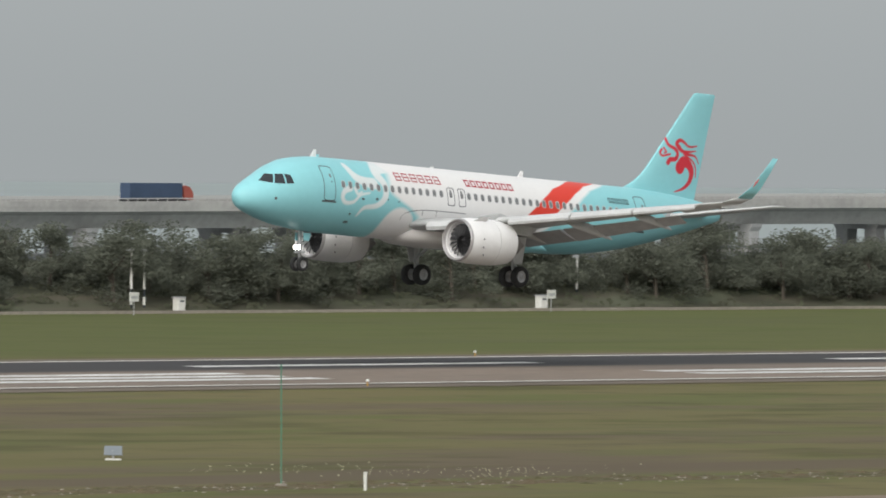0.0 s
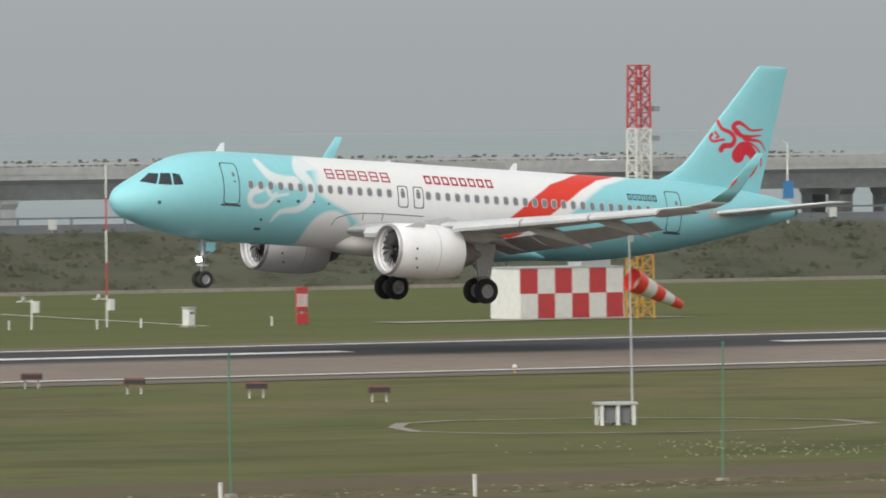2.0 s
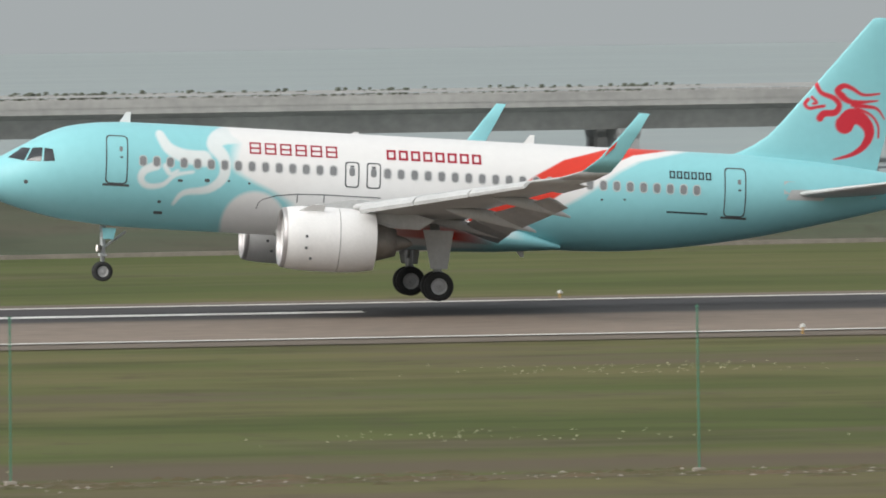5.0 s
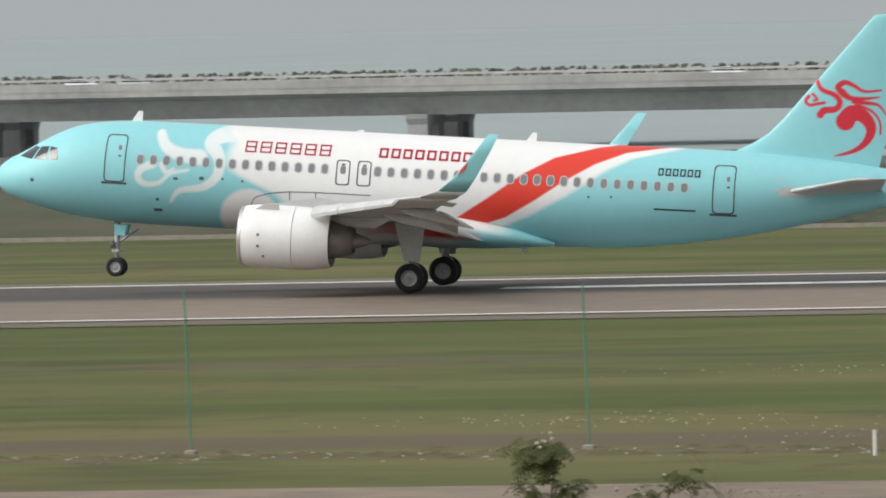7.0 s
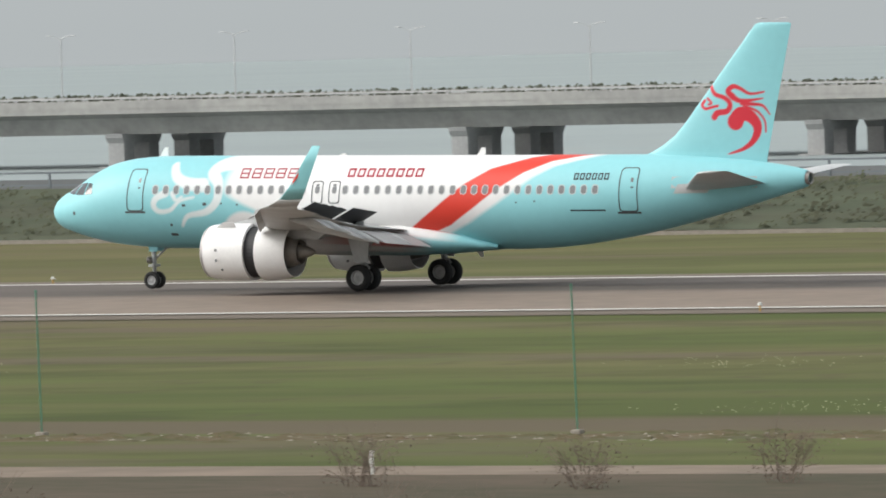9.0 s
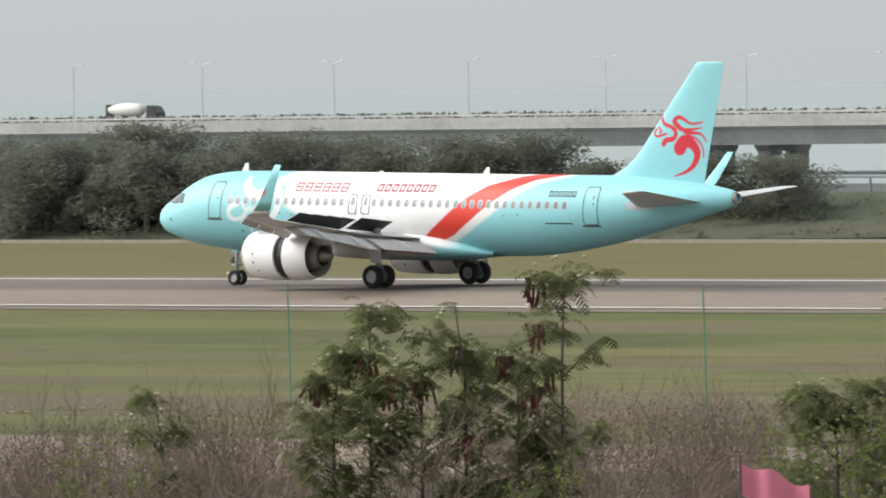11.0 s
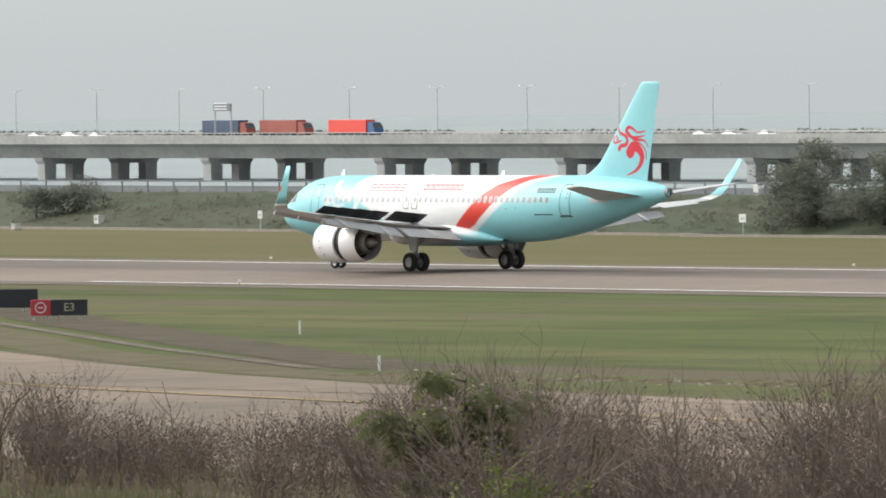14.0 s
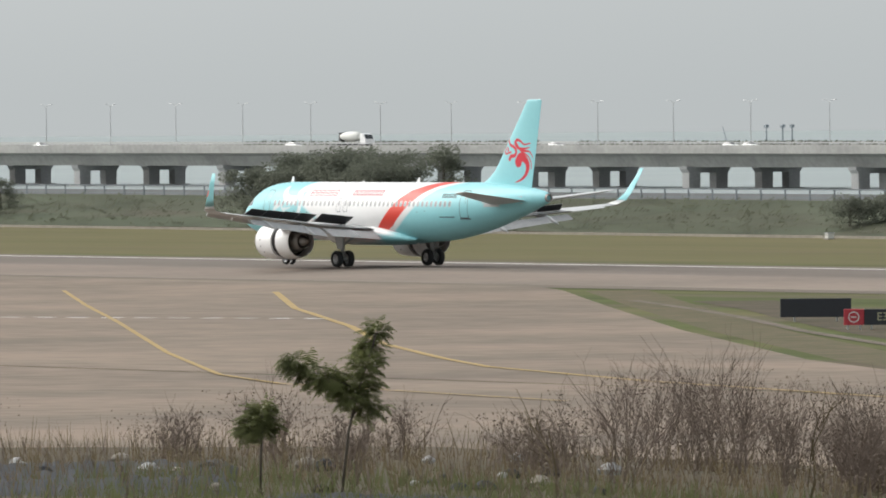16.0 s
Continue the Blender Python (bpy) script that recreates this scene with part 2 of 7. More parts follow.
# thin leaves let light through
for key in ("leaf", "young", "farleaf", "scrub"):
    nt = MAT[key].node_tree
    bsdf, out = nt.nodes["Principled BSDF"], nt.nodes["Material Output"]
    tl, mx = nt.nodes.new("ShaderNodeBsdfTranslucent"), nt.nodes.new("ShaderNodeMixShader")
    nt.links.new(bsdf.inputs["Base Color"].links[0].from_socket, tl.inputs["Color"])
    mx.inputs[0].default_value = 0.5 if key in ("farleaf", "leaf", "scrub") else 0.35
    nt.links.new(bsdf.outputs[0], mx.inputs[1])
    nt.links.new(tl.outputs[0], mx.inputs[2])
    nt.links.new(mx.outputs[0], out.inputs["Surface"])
for key in ("livery", "white", "cyan", "letter", "black"):
    MAT[key].node_tree.nodes["Principled BSDF"].inputs["Specular IOR Level"].default_value = 0.25
for key in ("soil", "clod", "drain", "rubble", "edge", "mark", "pier", "straw", "twig", "turf", "tarp", "runway", "shoulder", "taxiway", "concrete", "farleaf", "scrub", "leaf", "young"):
    MAT[key].node_tree.nodes["Principled BSDF"].inputs["Specular IOR Level"].default_value = 0.15
MAT["water"].node_tree.nodes["Principled BSDF"].inputs["Specular IOR Level"].default_value = 0.15
# the runway's centre is dark with tyre rubber, more so where aircraft touch down
rn, rl = MAT["runway"].node_tree.nodes, MAT["runway"].node_tree.links
rtc, rsep = rn.new("ShaderNodeTexCoord"), rn.new("ShaderNodeSeparateXYZ")
rl.new(rtc.outputs["Object"], rsep.inputs[0])
dist = rn.new("ShaderNodeMath")
dist.operation = "SUBTRACT"
rl.new(rsep.outputs["Y"], dist.inputs[0])
dist.inputs[1].default_value = CENTRE + 8.5
absd = rn.new("ShaderNodeMath")
absd.operation = "ABSOLUTE"
rl.new(dist.outputs[0], absd.inputs[0])
rstreak, rmap = rn.new("ShaderNodeTexNoise"), rn.new("ShaderNodeMapping")
rmap.inputs["Scale"].default_value = (0.004, 1.3, 1)
rl.new(rtc.outputs["Object"], rmap.inputs["Vector"])
rl.new(rmap.outputs[0], rstreak.inputs["Vector"])
rstreak.inputs["Scale"].default_value = 1.0
rub = rn.new("ShaderNodeMapRange")
rub.interpolation_type = "SMOOTHSTEP"
rub.inputs["From Min"].default_value, rub.inputs["From Max"].default_value = 16.0, 12.0
rl.new(absd.outputs[0], rub.inputs["Value"])
along = rn.new("ShaderNodeMapRange")
along.inputs["From Min"].default_value, along.inputs["From Max"].default_value = -420, 60
along.inputs["To Min"].default_value, along.inputs["To Max"].default_value = 0.35, 0.9
rl.new(rsep.outputs["X"], along.inputs["Value"])
prod = rn.new("ShaderNodeMath")
prod.operation = "MULTIPLY"
rl.new(rub.outputs[0], prod.inputs[0])
rl.new(along.outputs[0], prod.inputs[1])
prod2 = rn.new("ShaderNodeMath")
prod2.operation, prod2.use_clamp = "MULTIPLY_ADD", True
rl.new(rstreak.outputs["Fac"], prod2.inputs[0])
prod2.inputs[1].default_value = 0.12
rl.new(prod.outputs[0], prod2.inputs[2])
rmix = rn.new("ShaderNodeMix")
rmix.data_type = "RGBA"
rl.new(prod2.outputs[0], rmix.inputs["Factor"])
rl.new(next(x for x in rn if x.bl_idname == "ShaderNodeMix" and x != rmix).outputs["Result"], rmix.inputs["A"])
rmix.inputs["B"].default_value = (0.040, 0.040, 0.043, 1)
rl.new(rmix.outputs["Result"], rn["Principled BSDF"].inputs["Base Color"])


# ---- mesh tools ----
class Form:
    """Vertices and faces gathered for one mesh."""

    def __init__(self):
        self.v, self.f = [], []

    def add(self, verts, faces):
        k = len(self.v)
        self.v += [tuple(p) for p in verts]
        self.f += [tuple(i + k for i in f) for f in faces]
        return self

    def box(self, x0, x1, y0, y1, z0, z1, b=0.0):
        """A box, with its upright and top edges taken off by b."""
        if b <= 0:
            v = [(x, y, z) for z in (z0, z1) for x, y in ((x0, y0), (x1, y0), (x1, y1), (x0, y1))]
            return self.add(v, [(3, 2, 1, 0), (4, 5, 6, 7), (0, 1, 5, 4), (1, 2, 6, 5), (2, 3, 7, 6), (3, 0, 4, 7)])
        ring = lambda i: [(x0 + b + i, y0 + i), (x1 - b - i, y0 + i), (x1 - i, y0 + b + i), (x1 - i, y1 - b - i), (x1 - b - i, y1 - i), (x0 + b + i, y1 - i), (x0 + i, y1 - b - i), (x0 + i, y0 + b + i)]
        return self.rings([[(x, y, z) for x, y in ring(i)] for z, i in ((z0, 0), (z1 - b, 0), (z1, b * 0.8))])

    def rings(self, rings, closed=True, caps=True):
        """A skin over rings of equally many points."""
        n = len(rings[0])
        v = [p for r in rings for p in r]
        f = [(a * n + i, a * n + (i + 1) % n, (a + 1) * n + (i + 1) % n, (a + 1) * n + i)
             for a in range(len(rings) - 1) for i in range(n if closed else n - 1)]
        if caps:
            f += [tuple(range(n))[::-1], tuple(range((len(rings) - 1) * n, len(rings) * n))]
        return self.add(v, f)

    def tube(self, pts, radii, n=8):
        """A round bar along points."""
        out = []
        pts = [Vector(p) for p in pts]
        for i, p in enumerate(pts):
            d = (pts[min(i + 1, len(pts) - 1)] - pts[max(i - 1, 0)]).normalized()
            s = d.cross(Vector((0.31, 0.87, 0.39))).normalized()
            u = d.cross(s)
            r = radii[i] if isinstance(radii, (list, tuple)) else radii
            out.append([tuple(p + r * (math.cos(2 * math.pi * k / n) * s + math.sin(2 * math.pi * k / n) * u)) for k in range(n)])
        return self.rings(out)

    def spin(self, profile, axis="x", at=(0, 0, 0), n=32, caps=False):
        """A turned body: profile of (along, radius)."""
        out = []
        for a, r in profile:
            ring = []
            for k in range(n):
                c, s = r * math.cos(2 * math.pi * k / n), r * math.sin(2 * math.pi * k / n)
                p = {"x": (a, c, s), "y": (s, a, c), "z": (c, s, a)}[axis]
                ring.append(tuple(p[j] + at[j] for j in range(3)))
            out.append(ring)
        return self.rings(out, caps=caps)

    def mesh(self, name, mat, smooth=False):
        me = bpy.data.meshes.new(name)
        me.from_pydata(self.v, [], self.f)
        me.materials.append(MAT[mat])
        if smooth:
            me.polygons.foreach_set("use_smooth", [True] * len(me.polygons))
        me.update()
        return me


def part(name, form, mat, parent=None, label="", smooth=False, at=None):
    ob = new(name, form.mesh(name, mat, smooth))
    ob.parent = parent
    if at is not None:
        ob.matrix_basis = at
    return tagged(ob, label)


def thing(name, m, label, category, group=""):
    ob = new(name)
    ob.matrix_basis = m
    return tagged(ob, label, category, group)


def setting(name, form, mat, label="", smooth=False):
    return tagged(part(name, form, mat, None, label, smooth), kind="structure")


# ---- ground, runway, sea ----
FLAT = -0.45


def strip(xs, rows):
    """A sheet over xs with rows of (y, z)."""
    f = Form()
    v = [(x, y, z) for y, z in rows for x in xs]
    n = len(xs)
    return f.add(v, [(r * n + i, r * n + i + 1, (r + 1) * n + i + 1, (r + 1) * n + i) for r in range(len(rows) - 1) for i in range(n - 1)])


def band(x0, x1, y0, y1, z):
    return Form().add([(x0, y0, z), (x1, y0, z), (x1, y1, z), (x0, y1, z)], [(0, 1, 2, 3)])


def crown(y):
    """Height of the cambered runway at a distance."""
    return -0.35 * abs(y - CENTRE) / 22.4


LONG = [-4500 + 60 * i for i in range(151)]
setting("ground", strip(LONG, [(-600, FLAT), (120, FLAT), (240, FLAT), (320, FLAT), (362.0, FLAT), (424.0, FLAT), (500, FLAT), (530, FLAT), (558, FLAT), (570, -6.5)]),
        "grass", "flat airfield of mown grass with dry patches")
setting("runway", strip(LONG, [(CENTRE - 22.9, crown(CENTRE - 22.9)), (CENTRE, 0.0), (CENTRE + 22.9, crown(CENTRE + 22.9))]),
        "runway", "pale asphalt runway blackened by tyre rubber")
for k, (a, b) in enumerate(((-26.4, -22.9), (22.9, 30.6))):
    ends = [(CENTRE + a, -0.36 if a > 0 else FLAT + 0.03), (CENTRE + b, FLAT + 0.03 if a > 0 else -0.36)]
    setting(f"runway_shoulder_{k + 1}", strip(LONG, ends), "shoulder", "dark asphalt shoulder of the runway")
for k, (y, x0) in enumerate(((CENTRE - 22.4, -498), (CENTRE + 22.4, -4000))):
    setting(f"runway_edge_line_{k + 1}", band(x0, 4000, y - 0.55, y + 0.55, crown(y) + 0.03), "edge", "white painted runway edge line")


def stripe(name, x0, x1, y0, y1, label):
    f = Form()
    z = lambda y: crown(y) + 0.02
    f.add([(x0, y0, z(y0)), (x1, y0, z(y0)), (x1, y1, z(y1)), (x0, y1, z(y1))], [(0, 1, 2, 3)])
    return setting(name, f, "mark", label)


for k in range(-1, 14):
    stripe(f"centreline_dash_{k + 2}", -129 + 50 * k, -103 + 50 * k, CENTRE - 1.7, CENTRE - 0.1, "worn white centreline dash")
stripe("aiming_point_1", 150, 210, 376.5, 386.0, "broad white aiming point marking")
for k, y in enumerate((376.3, 379.6, 382.9)):
    stripe(f"touchdown_stripe_{k + 1}", 342, 366, y, y + 1.9, "white touchdown zone stripe")
for k, y in enumerate((376.3, 379.6)):
    stripe(f"touchdown_stripe_{k + 4}", 394, 425, y, y + 1.9, "white touchdown zone stripe")

# far perimeter road: a pale kerb line along the foot of the dike
far_road = Form()
for a, b, ya, yb in ((-4000, -900, 520, 520), (-900, -600, 520, 506), (-600, 0, 504, 500), (0, 300, 502, 538), (300, 4000, 540, 536)):
    far_road.add([(a, ya, FLAT + 0.02), (b, yb, FLAT + 0.02), (b, yb + 4.0, FLAT + 0.02), (a, ya + 4.0, FLAT + 0.02)], [(0, 1, 2, 3)])
    far_road.add([(a, ya - 0.4, FLAT), (b, yb - 0.4, FLAT), (b, yb - 0.4, FLAT + 0.22), (a, ya - 0.4, FLAT + 0.22), (a, ya, FLAT + 0.22), (b, yb, FLAT + 0.22), (b, yb, FLAT), (a, ya, FLAT)], [(0, 1, 2, 3), (3, 2, 5, 4), (4, 5, 6, 7)])
setting("perimeter_road", far_road, "rubble", "pale concrete road and kerb below the dike")

# the dike: scrub slope and a road with guard rail on its crest
dike = Form()
for i in range(-150, 60):
    x0, x1 = i * 12.0, i * 12.0 + 12.0
    foot = lambda x: float(np.interp(x, [-1800, -900, -600, -240, -234, -150, -144, 0, 110, 118, 190, 198, 300, 800], [525, 525, 511, 508.6, 556, 556, 508, 507, 520, 546, 546, 531, 543, 543]))
    top = lambda x: float(np.interp(x, [-1800, -700, -300, 100, 300, 800], [2.4, 2.3, 2.2, 2.0, 3.0, 3.2]))
    n = 5
    rows = [[(x, foot(x) + 16 * j / n, FLAT + 0.06 + (top(x) - FLAT) * (j / n) ** 0.8 + 0.18 * noise.noise((x * 0.15, j, 1))) for x in (x0, x1)] for j in range(n + 1)]
    rows += [[(x, foot(x) + 24, top(x) - 0.05) for x in (x0, x1)]]
    for a, b in zip(rows, rows[1:]):
        dike.add([a[0], a[1], b[1], b[0]], [(0, 1, 2, 3)])
setting("dike", dike, "dike", "sea dike overgrown with brown green scrub", smooth=True)
# a fence of posts and rails on the crest
crest = lambda x: (foot(x) + 17.5, top(x))
guard = Form()
for i in range(-300, 200):
    x = i * 4.0
    y, z = crest(x)
    y1, z1 = crest(x + 4.0)
    guard.box(x - 0.06, x + 0.06, y - 0.06, y + 0.06, z - 0.3, z + 1.0)
    for dz in (0.2, 0.95):
        guard.add([(x, y, z + dz), (x + 4, y1, z1 + dz), (x + 4, y1, z1 + dz + 0.12), (x, y, z + dz + 0.12)], [(0, 1, 2, 3)])
tagged(setting("guard_rail", guard, "shed", "dark steel guard rail on the dike"), kind="structure")
parapet = Form()
for i in range(-300, 200):
    x = i * 4.0
    (y, z), (y1, z1) = crest(x), crest(x + 4.0)
    parapet.add([(x, y + 3, z - .3), (x + 4, y1 + 3, z1 - .3), (x + 4, y1 + 3, z1 + 0.55), (x, y + 3, z + 0.55), (x, y + 3.4, z + 0.55), (x + 4, y1 + 3.4, z1 + 0.55)], [(0, 1, 2, 3), (3, 2, 5, 4)])
setting("sea_wall", parapet, "wall", "grey concrete sea wall along the dike")
setting("water", strip([-4900, -2000, 0, 2000, 4900], [(555, -5.2), (1200, -5.2), (4900, -5.2)]), "water", "flat grey green sea")

# exit taxiway and parallel taxiway
f = strip(LONG, [(172, FLAT + 0.03), (243, FLAT + 0.03)])
setting("taxiway", f, "taxiway", "pale concrete taxiway parallel to the runway")
edge = [(-540, 371.5), (-522, 362), (-480, 336), (-426, 303), (-374, 273), (-354, 263.5), (-335, 256), (-318, 251), (-290, 246), (-270, 243)]
f = Form()
far = [(x, FLAT + 0.05) for x, y in edge]
for (xa, ya), (xb, yb) in zip(edge, edge[1:]):
    f.add([(-760, ya, FLAT + 0.05), (xa, ya, FLAT + 0.05), (xb, yb, FLAT + 0.05), (-760, yb, FLAT + 0.05)], [(0, 3, 2, 1)])
setting("exit_taxiway", f, "taxiway", "broad concrete exit taxiway fanning out to the runway")


def ribbon(name, pts, w, mat, label, z=FLAT + 0.075):
    f = Form()
    p = [Vector((*q, 0)) for q in pts]
    out = []
    for i, a in enumerate(p):
        d = (p[min(i + 1, len(p) - 1)] - p[max(0, i - 1)]).normalized()
        s = Vector((-d.y, d.x, 0)) * w / 2
        out.append(((a - s).x, (a - s).y, z))
        out.append(((a + s).x, (a + s).y, z))
    f.add(out, [(2 * i, 2 * i + 2, 2 * i + 3, 2 * i + 1) for i in range(len(p) - 1)])
    return setting(name, f, mat, label)


ribbon("taxi_line_1", [(-533, 347.7), (-490, 321), (-448, 297), (-415, 277), (-389, 263), (-375, 256), (-351, 247.6), (-323, 240.3), (-290, 234), (-250, 228)], 0.45, "yellow", "worn yellow taxi guide line")
ribbon("taxi_line_2", [(-549, 342), (-508, 318), (-468, 295), (-408, 260), (-374, 241), (-360, 235), (-330, 229)], 0.3, "yellow", "worn yellow taxi guide line")
for k in range(14):
    x, y = -492 + 2.0 * k, 293.6 + 0.95 * k
    ribbon(f"hold_dash_{k + 1}", [(x, y), (x + 1.2, y + 0.55)], 0.8, "mark", "white dash of a holding line")
ribbon("drain_1", [(-493, 347), (-470, 335), (-450, 324), (-421, 307), (-372, 280.5), (-339, 264)], 0.8, "drain", "broken concrete drain in the grass", FLAT + 0.03)
ribbon("bare_strip", [(-487, 350), (-464, 337.5), (-446, 326.5), (-417, 309.5), (-368, 283), (-335, 266)], 5.0, "soil", "bare brown soil beside the drain", FLAT + 0.02)
ribbon("verge", [(x + 2.2, y + 2.6) for x, y in edge[1:8]], 4.0, "clod", "dry brown verge of the exit taxiway", FLAT + 0.012)
ribbon("drain_2", [(198.4, 311.9), (201, 315.5), (204.1, 316.9), (209.6, 315.7), (213.3, 311.8), (214.8, 307.3), (213.6, 303.1), (207.5, 299.7), (202.9, 300.1), (197.6, 303.1), (196.4, 307.3), (198.4, 311.9)], 0.55, "rubble", "concrete path round a small cabinet", FLAT + 0.02)

ribbon("pipe", [(296, 530), (287, 493), (279, 457)], 0.3, "edge", "pale pipe laid across the far grass", FLAT + 0.06)

# the dirt track beside the fence line: low uneven clods, flowers
rng = random.Random(7)


def scatter(name, count, xs, ys, size, mat, label, flat=0.5):
    f = Form()
    for _ in range(count):
        x, y = rng.uniform(*xs), rng.gauss((ys[0] + ys[1]) / 2, (ys[1] - ys[0]) / 3)
        s, h = rng.uniform(0.4, 1.0) * size, rng.uniform(0.3, 1.0) * size * flat
        k = rng.uniform(0.6, 2.2)
        f.add([(x - s * k, y - s, FLAT), (x + s * k, y - s * 0.7, FLAT), (x + s * k * 0.8, y + s, FLAT), (x - s * k * 0.7, y + s, FLAT), (x + rng.uniform(-s, s) * 0.5, y, FLAT + h)],
              [(0, 1, 4), (1, 2, 4), (2, 3, 4), (3, 0, 4)])
    return tagged(part(name, f, mat, None, label), category="ground cover", kind="stuff")


setting("dirt_track", band(-330, 330, 258.6, 261.6, FLAT + 0.005), "clod", "bare dirt track through the grass")
scatter("dirt_clods", 3600, (-330, 330), (258.5, 262.5), 0.4, "clod", "low brown clods along a dirt track", 0.25)
scatter("pebbles", 2600, (-330, 330), (258.0, 262.5), 0.075, "rubble", "small pale stones along a dirt track", 0.8)

# pale flowers stand in patches
f = Form()
for _ in range(30):
    cx, cy = rng.uniform(-250, 280), rng.choice((265, 272, 276, 279, 284, 310, 330)) + rng.uniform(-2, 2)
    for _ in range(rng.randint(40, 110)):
        x, y, s, z = cx + rng.gauss(0, 3.2), cy + rng.gauss(0, 1.2), rng.uniform(0.008, 0.02), FLAT + rng.uniform(0.1, 0.4)
        f.add([(x - s, y, z - s), (x + s, y, z - s), (x + s, y, z + s), (x - s, y + 0.03, z + s)], [(0, 1, 2, 3)])
tagged(part("flowers", f, "flower", None, "pale wild flowers in loose patches"), category="flowers", kind="stuff")

# the mound on which the camera stands: dry soil
mound = Form()
angles = [-180 + 4 * i for i in range(90)]
rads = [0.02, 3, 8, 20, 35, 48, 56, 64, 72, 80, 95, 125, 150]


def mound_z(r, a):
    near = float(np.interp(a, [-180, -120, -80, 8, 20, 37, 48, 53, 57, 80, 120, 180], [8.3, 7.8, 7.2, 7.4, 7.85, 8.45, 8.9, 9.25, 9.45, 9.4, 8.8, 8.3]))
    far = float(np.interp(a, [-180, -120, -80, 8, 20, 37, 43, 48, 50, 53, 55, 57, 80, 120, 180], [8.3, 7.8, 7.2, 7.35, 7.8, 8.3, 8.3, 8.3, 8.4, 8.6, 8.82, 8.9, 8.9, 8.75, 8.25]))
    z = float(np.interp(r, [0, 20, 48, 80, 90, 125, 150], [9.85, 9.6, near, far, far - 0.6, -0.6, -0.9]))
    return z + (0.07 * noise.noise((r * 0.4, a * 0.5, 0)) if 10 < r < 100 else 0)


def on_mound(r, a):
    return (-r * math.sin(radians(a)), r * math.cos(radians(a)), mound_z(r, a))


mound.rings([[on_mound(r, a) for a in angles] for r in rads], caps=False)
setting("mound", mound, "soil", "mound of bare soil and dead grass", smooth=True)

# ---- viaduct over the sea ----
BRIDGE = 1080.0
deck = lambda x: float(np.interp(x, [-2600, -1700, -1200, -800, -330, -130, 300, 500, 800, 1000, 1150, 1500], [3.7, 3.45, 3.15, 3.4, 3.4, 2.95, 3.5, 3.5, 3.95, 4.3, 5.2, 6.5]))


def viaduct(name, y0, y1):
    body, lip, posts = Form(), Form(), Form()
    xs = list(range(-2600, 1501, 20))
    sec = lambda px, z: [(px, y0, z - 1.15), (px, y0, z - 1.95), (px, y0 + 2.6, z - 2.5), (px, y0 + 3.6, z - 4.5), (px, y1 - 3.6, z - 4.5), (px, y1 - 2.6, z - 2.5), (px, y1, z - 1.95), (px, y1, z - 1.15)]
    body.rings([sec(x, deck(x)) for x in xs], caps=False)
    for y in (y0, y1 - 0.35):
        lip.rings([[(x, y - 0.05, deck(x) - 1.3), (x, y + 0.4, deck(x) - 1.3), (x, y + 0.4, deck(x) - 0.45), (x, y - 0.05, deck(x) - 0.45)] for x in xs], caps=False)
        posts.rings([[(x, y + 0.1, deck(x) - 0.12), (x, y + 0.22, deck(x) - 0.12), (x, y + 0.22, deck(x) + 0.02), (x, y + 0.1, deck(x) + 0.02)] for x in xs], caps=False)
    for x in range(-2000, 1400, 2):
        for y in (y0,):
            z = deck(x)
            posts.box(x - 0.05, x + 0.05, y + 0.1, y + 0.22, z - 0.5, z)
    root = tagged(part(name, body, "concrete", None, "long grey concrete motorway viaduct over the sea"), category="viaduct", kind="structure")
    part("parapet", lip, "concrete", root)
    part("railing", posts, "rail", root, "pale steel railing")
    return root


near_deck = viaduct("viaduct_near", BRIDGE, BRIDGE + 13.5)
far_deck = viaduct("viaduct_far", BRIDGE + 16.5, BRIDGE + 30)


def pier_form():
    """A portal: two stout legs under a flared cap, on a footing in the water."""
    f = Form()
    f.rings([[(-w, -d, z), (w, -d, z), (w, d, z), (-w, d, z)] for z, w, d in ((2.55, 1.15, 4.4), (3.2, 1.2, 4.9), (3.7, 1.2, 5.0))])
    for s in (-1, 1):
        f.rings([[(-1.1, s * 3.1 - w, z), (1.1, s * 3.1 - w, z), (1.1, s * 3.1 + w, z), (-1.1, s * 3.1 + w, z)] for z, w in ((-0.4, 1.25), (2.6, 1.3))])
    f.rings([[(-2.0, -5.0, z), (2.0, -5.0, z), (2.0, 5.0, z), (-2.0, 5.0, z)] for z in (-2.5, -0.35)])
    return f


pier_mesh = pier_form().mesh("pier", "pier")
for k in range(-38, 27):
    x = float(np.interp(k, [-40, -35, -34, -30, -26, -17, -16, -7, -2, 12, 19, 26], [-1990, -1732, -1678, -1468, -1271, -852, -806, -377, -127, 540, 862, 1190]))
    for root, y in ((near_deck, BRIDGE + 6.7), (far_deck, BRIDGE + 23.2)):
        ob = new("pier", pier_mesh)
        ob.parent = root
        z = deck(x) - 4.5
        ob.matrix_basis = Matrix.Translation((x, y, z - 3.6)) if z - 3.6 > -6 else Matrix.Translation((x, y, -5.0))
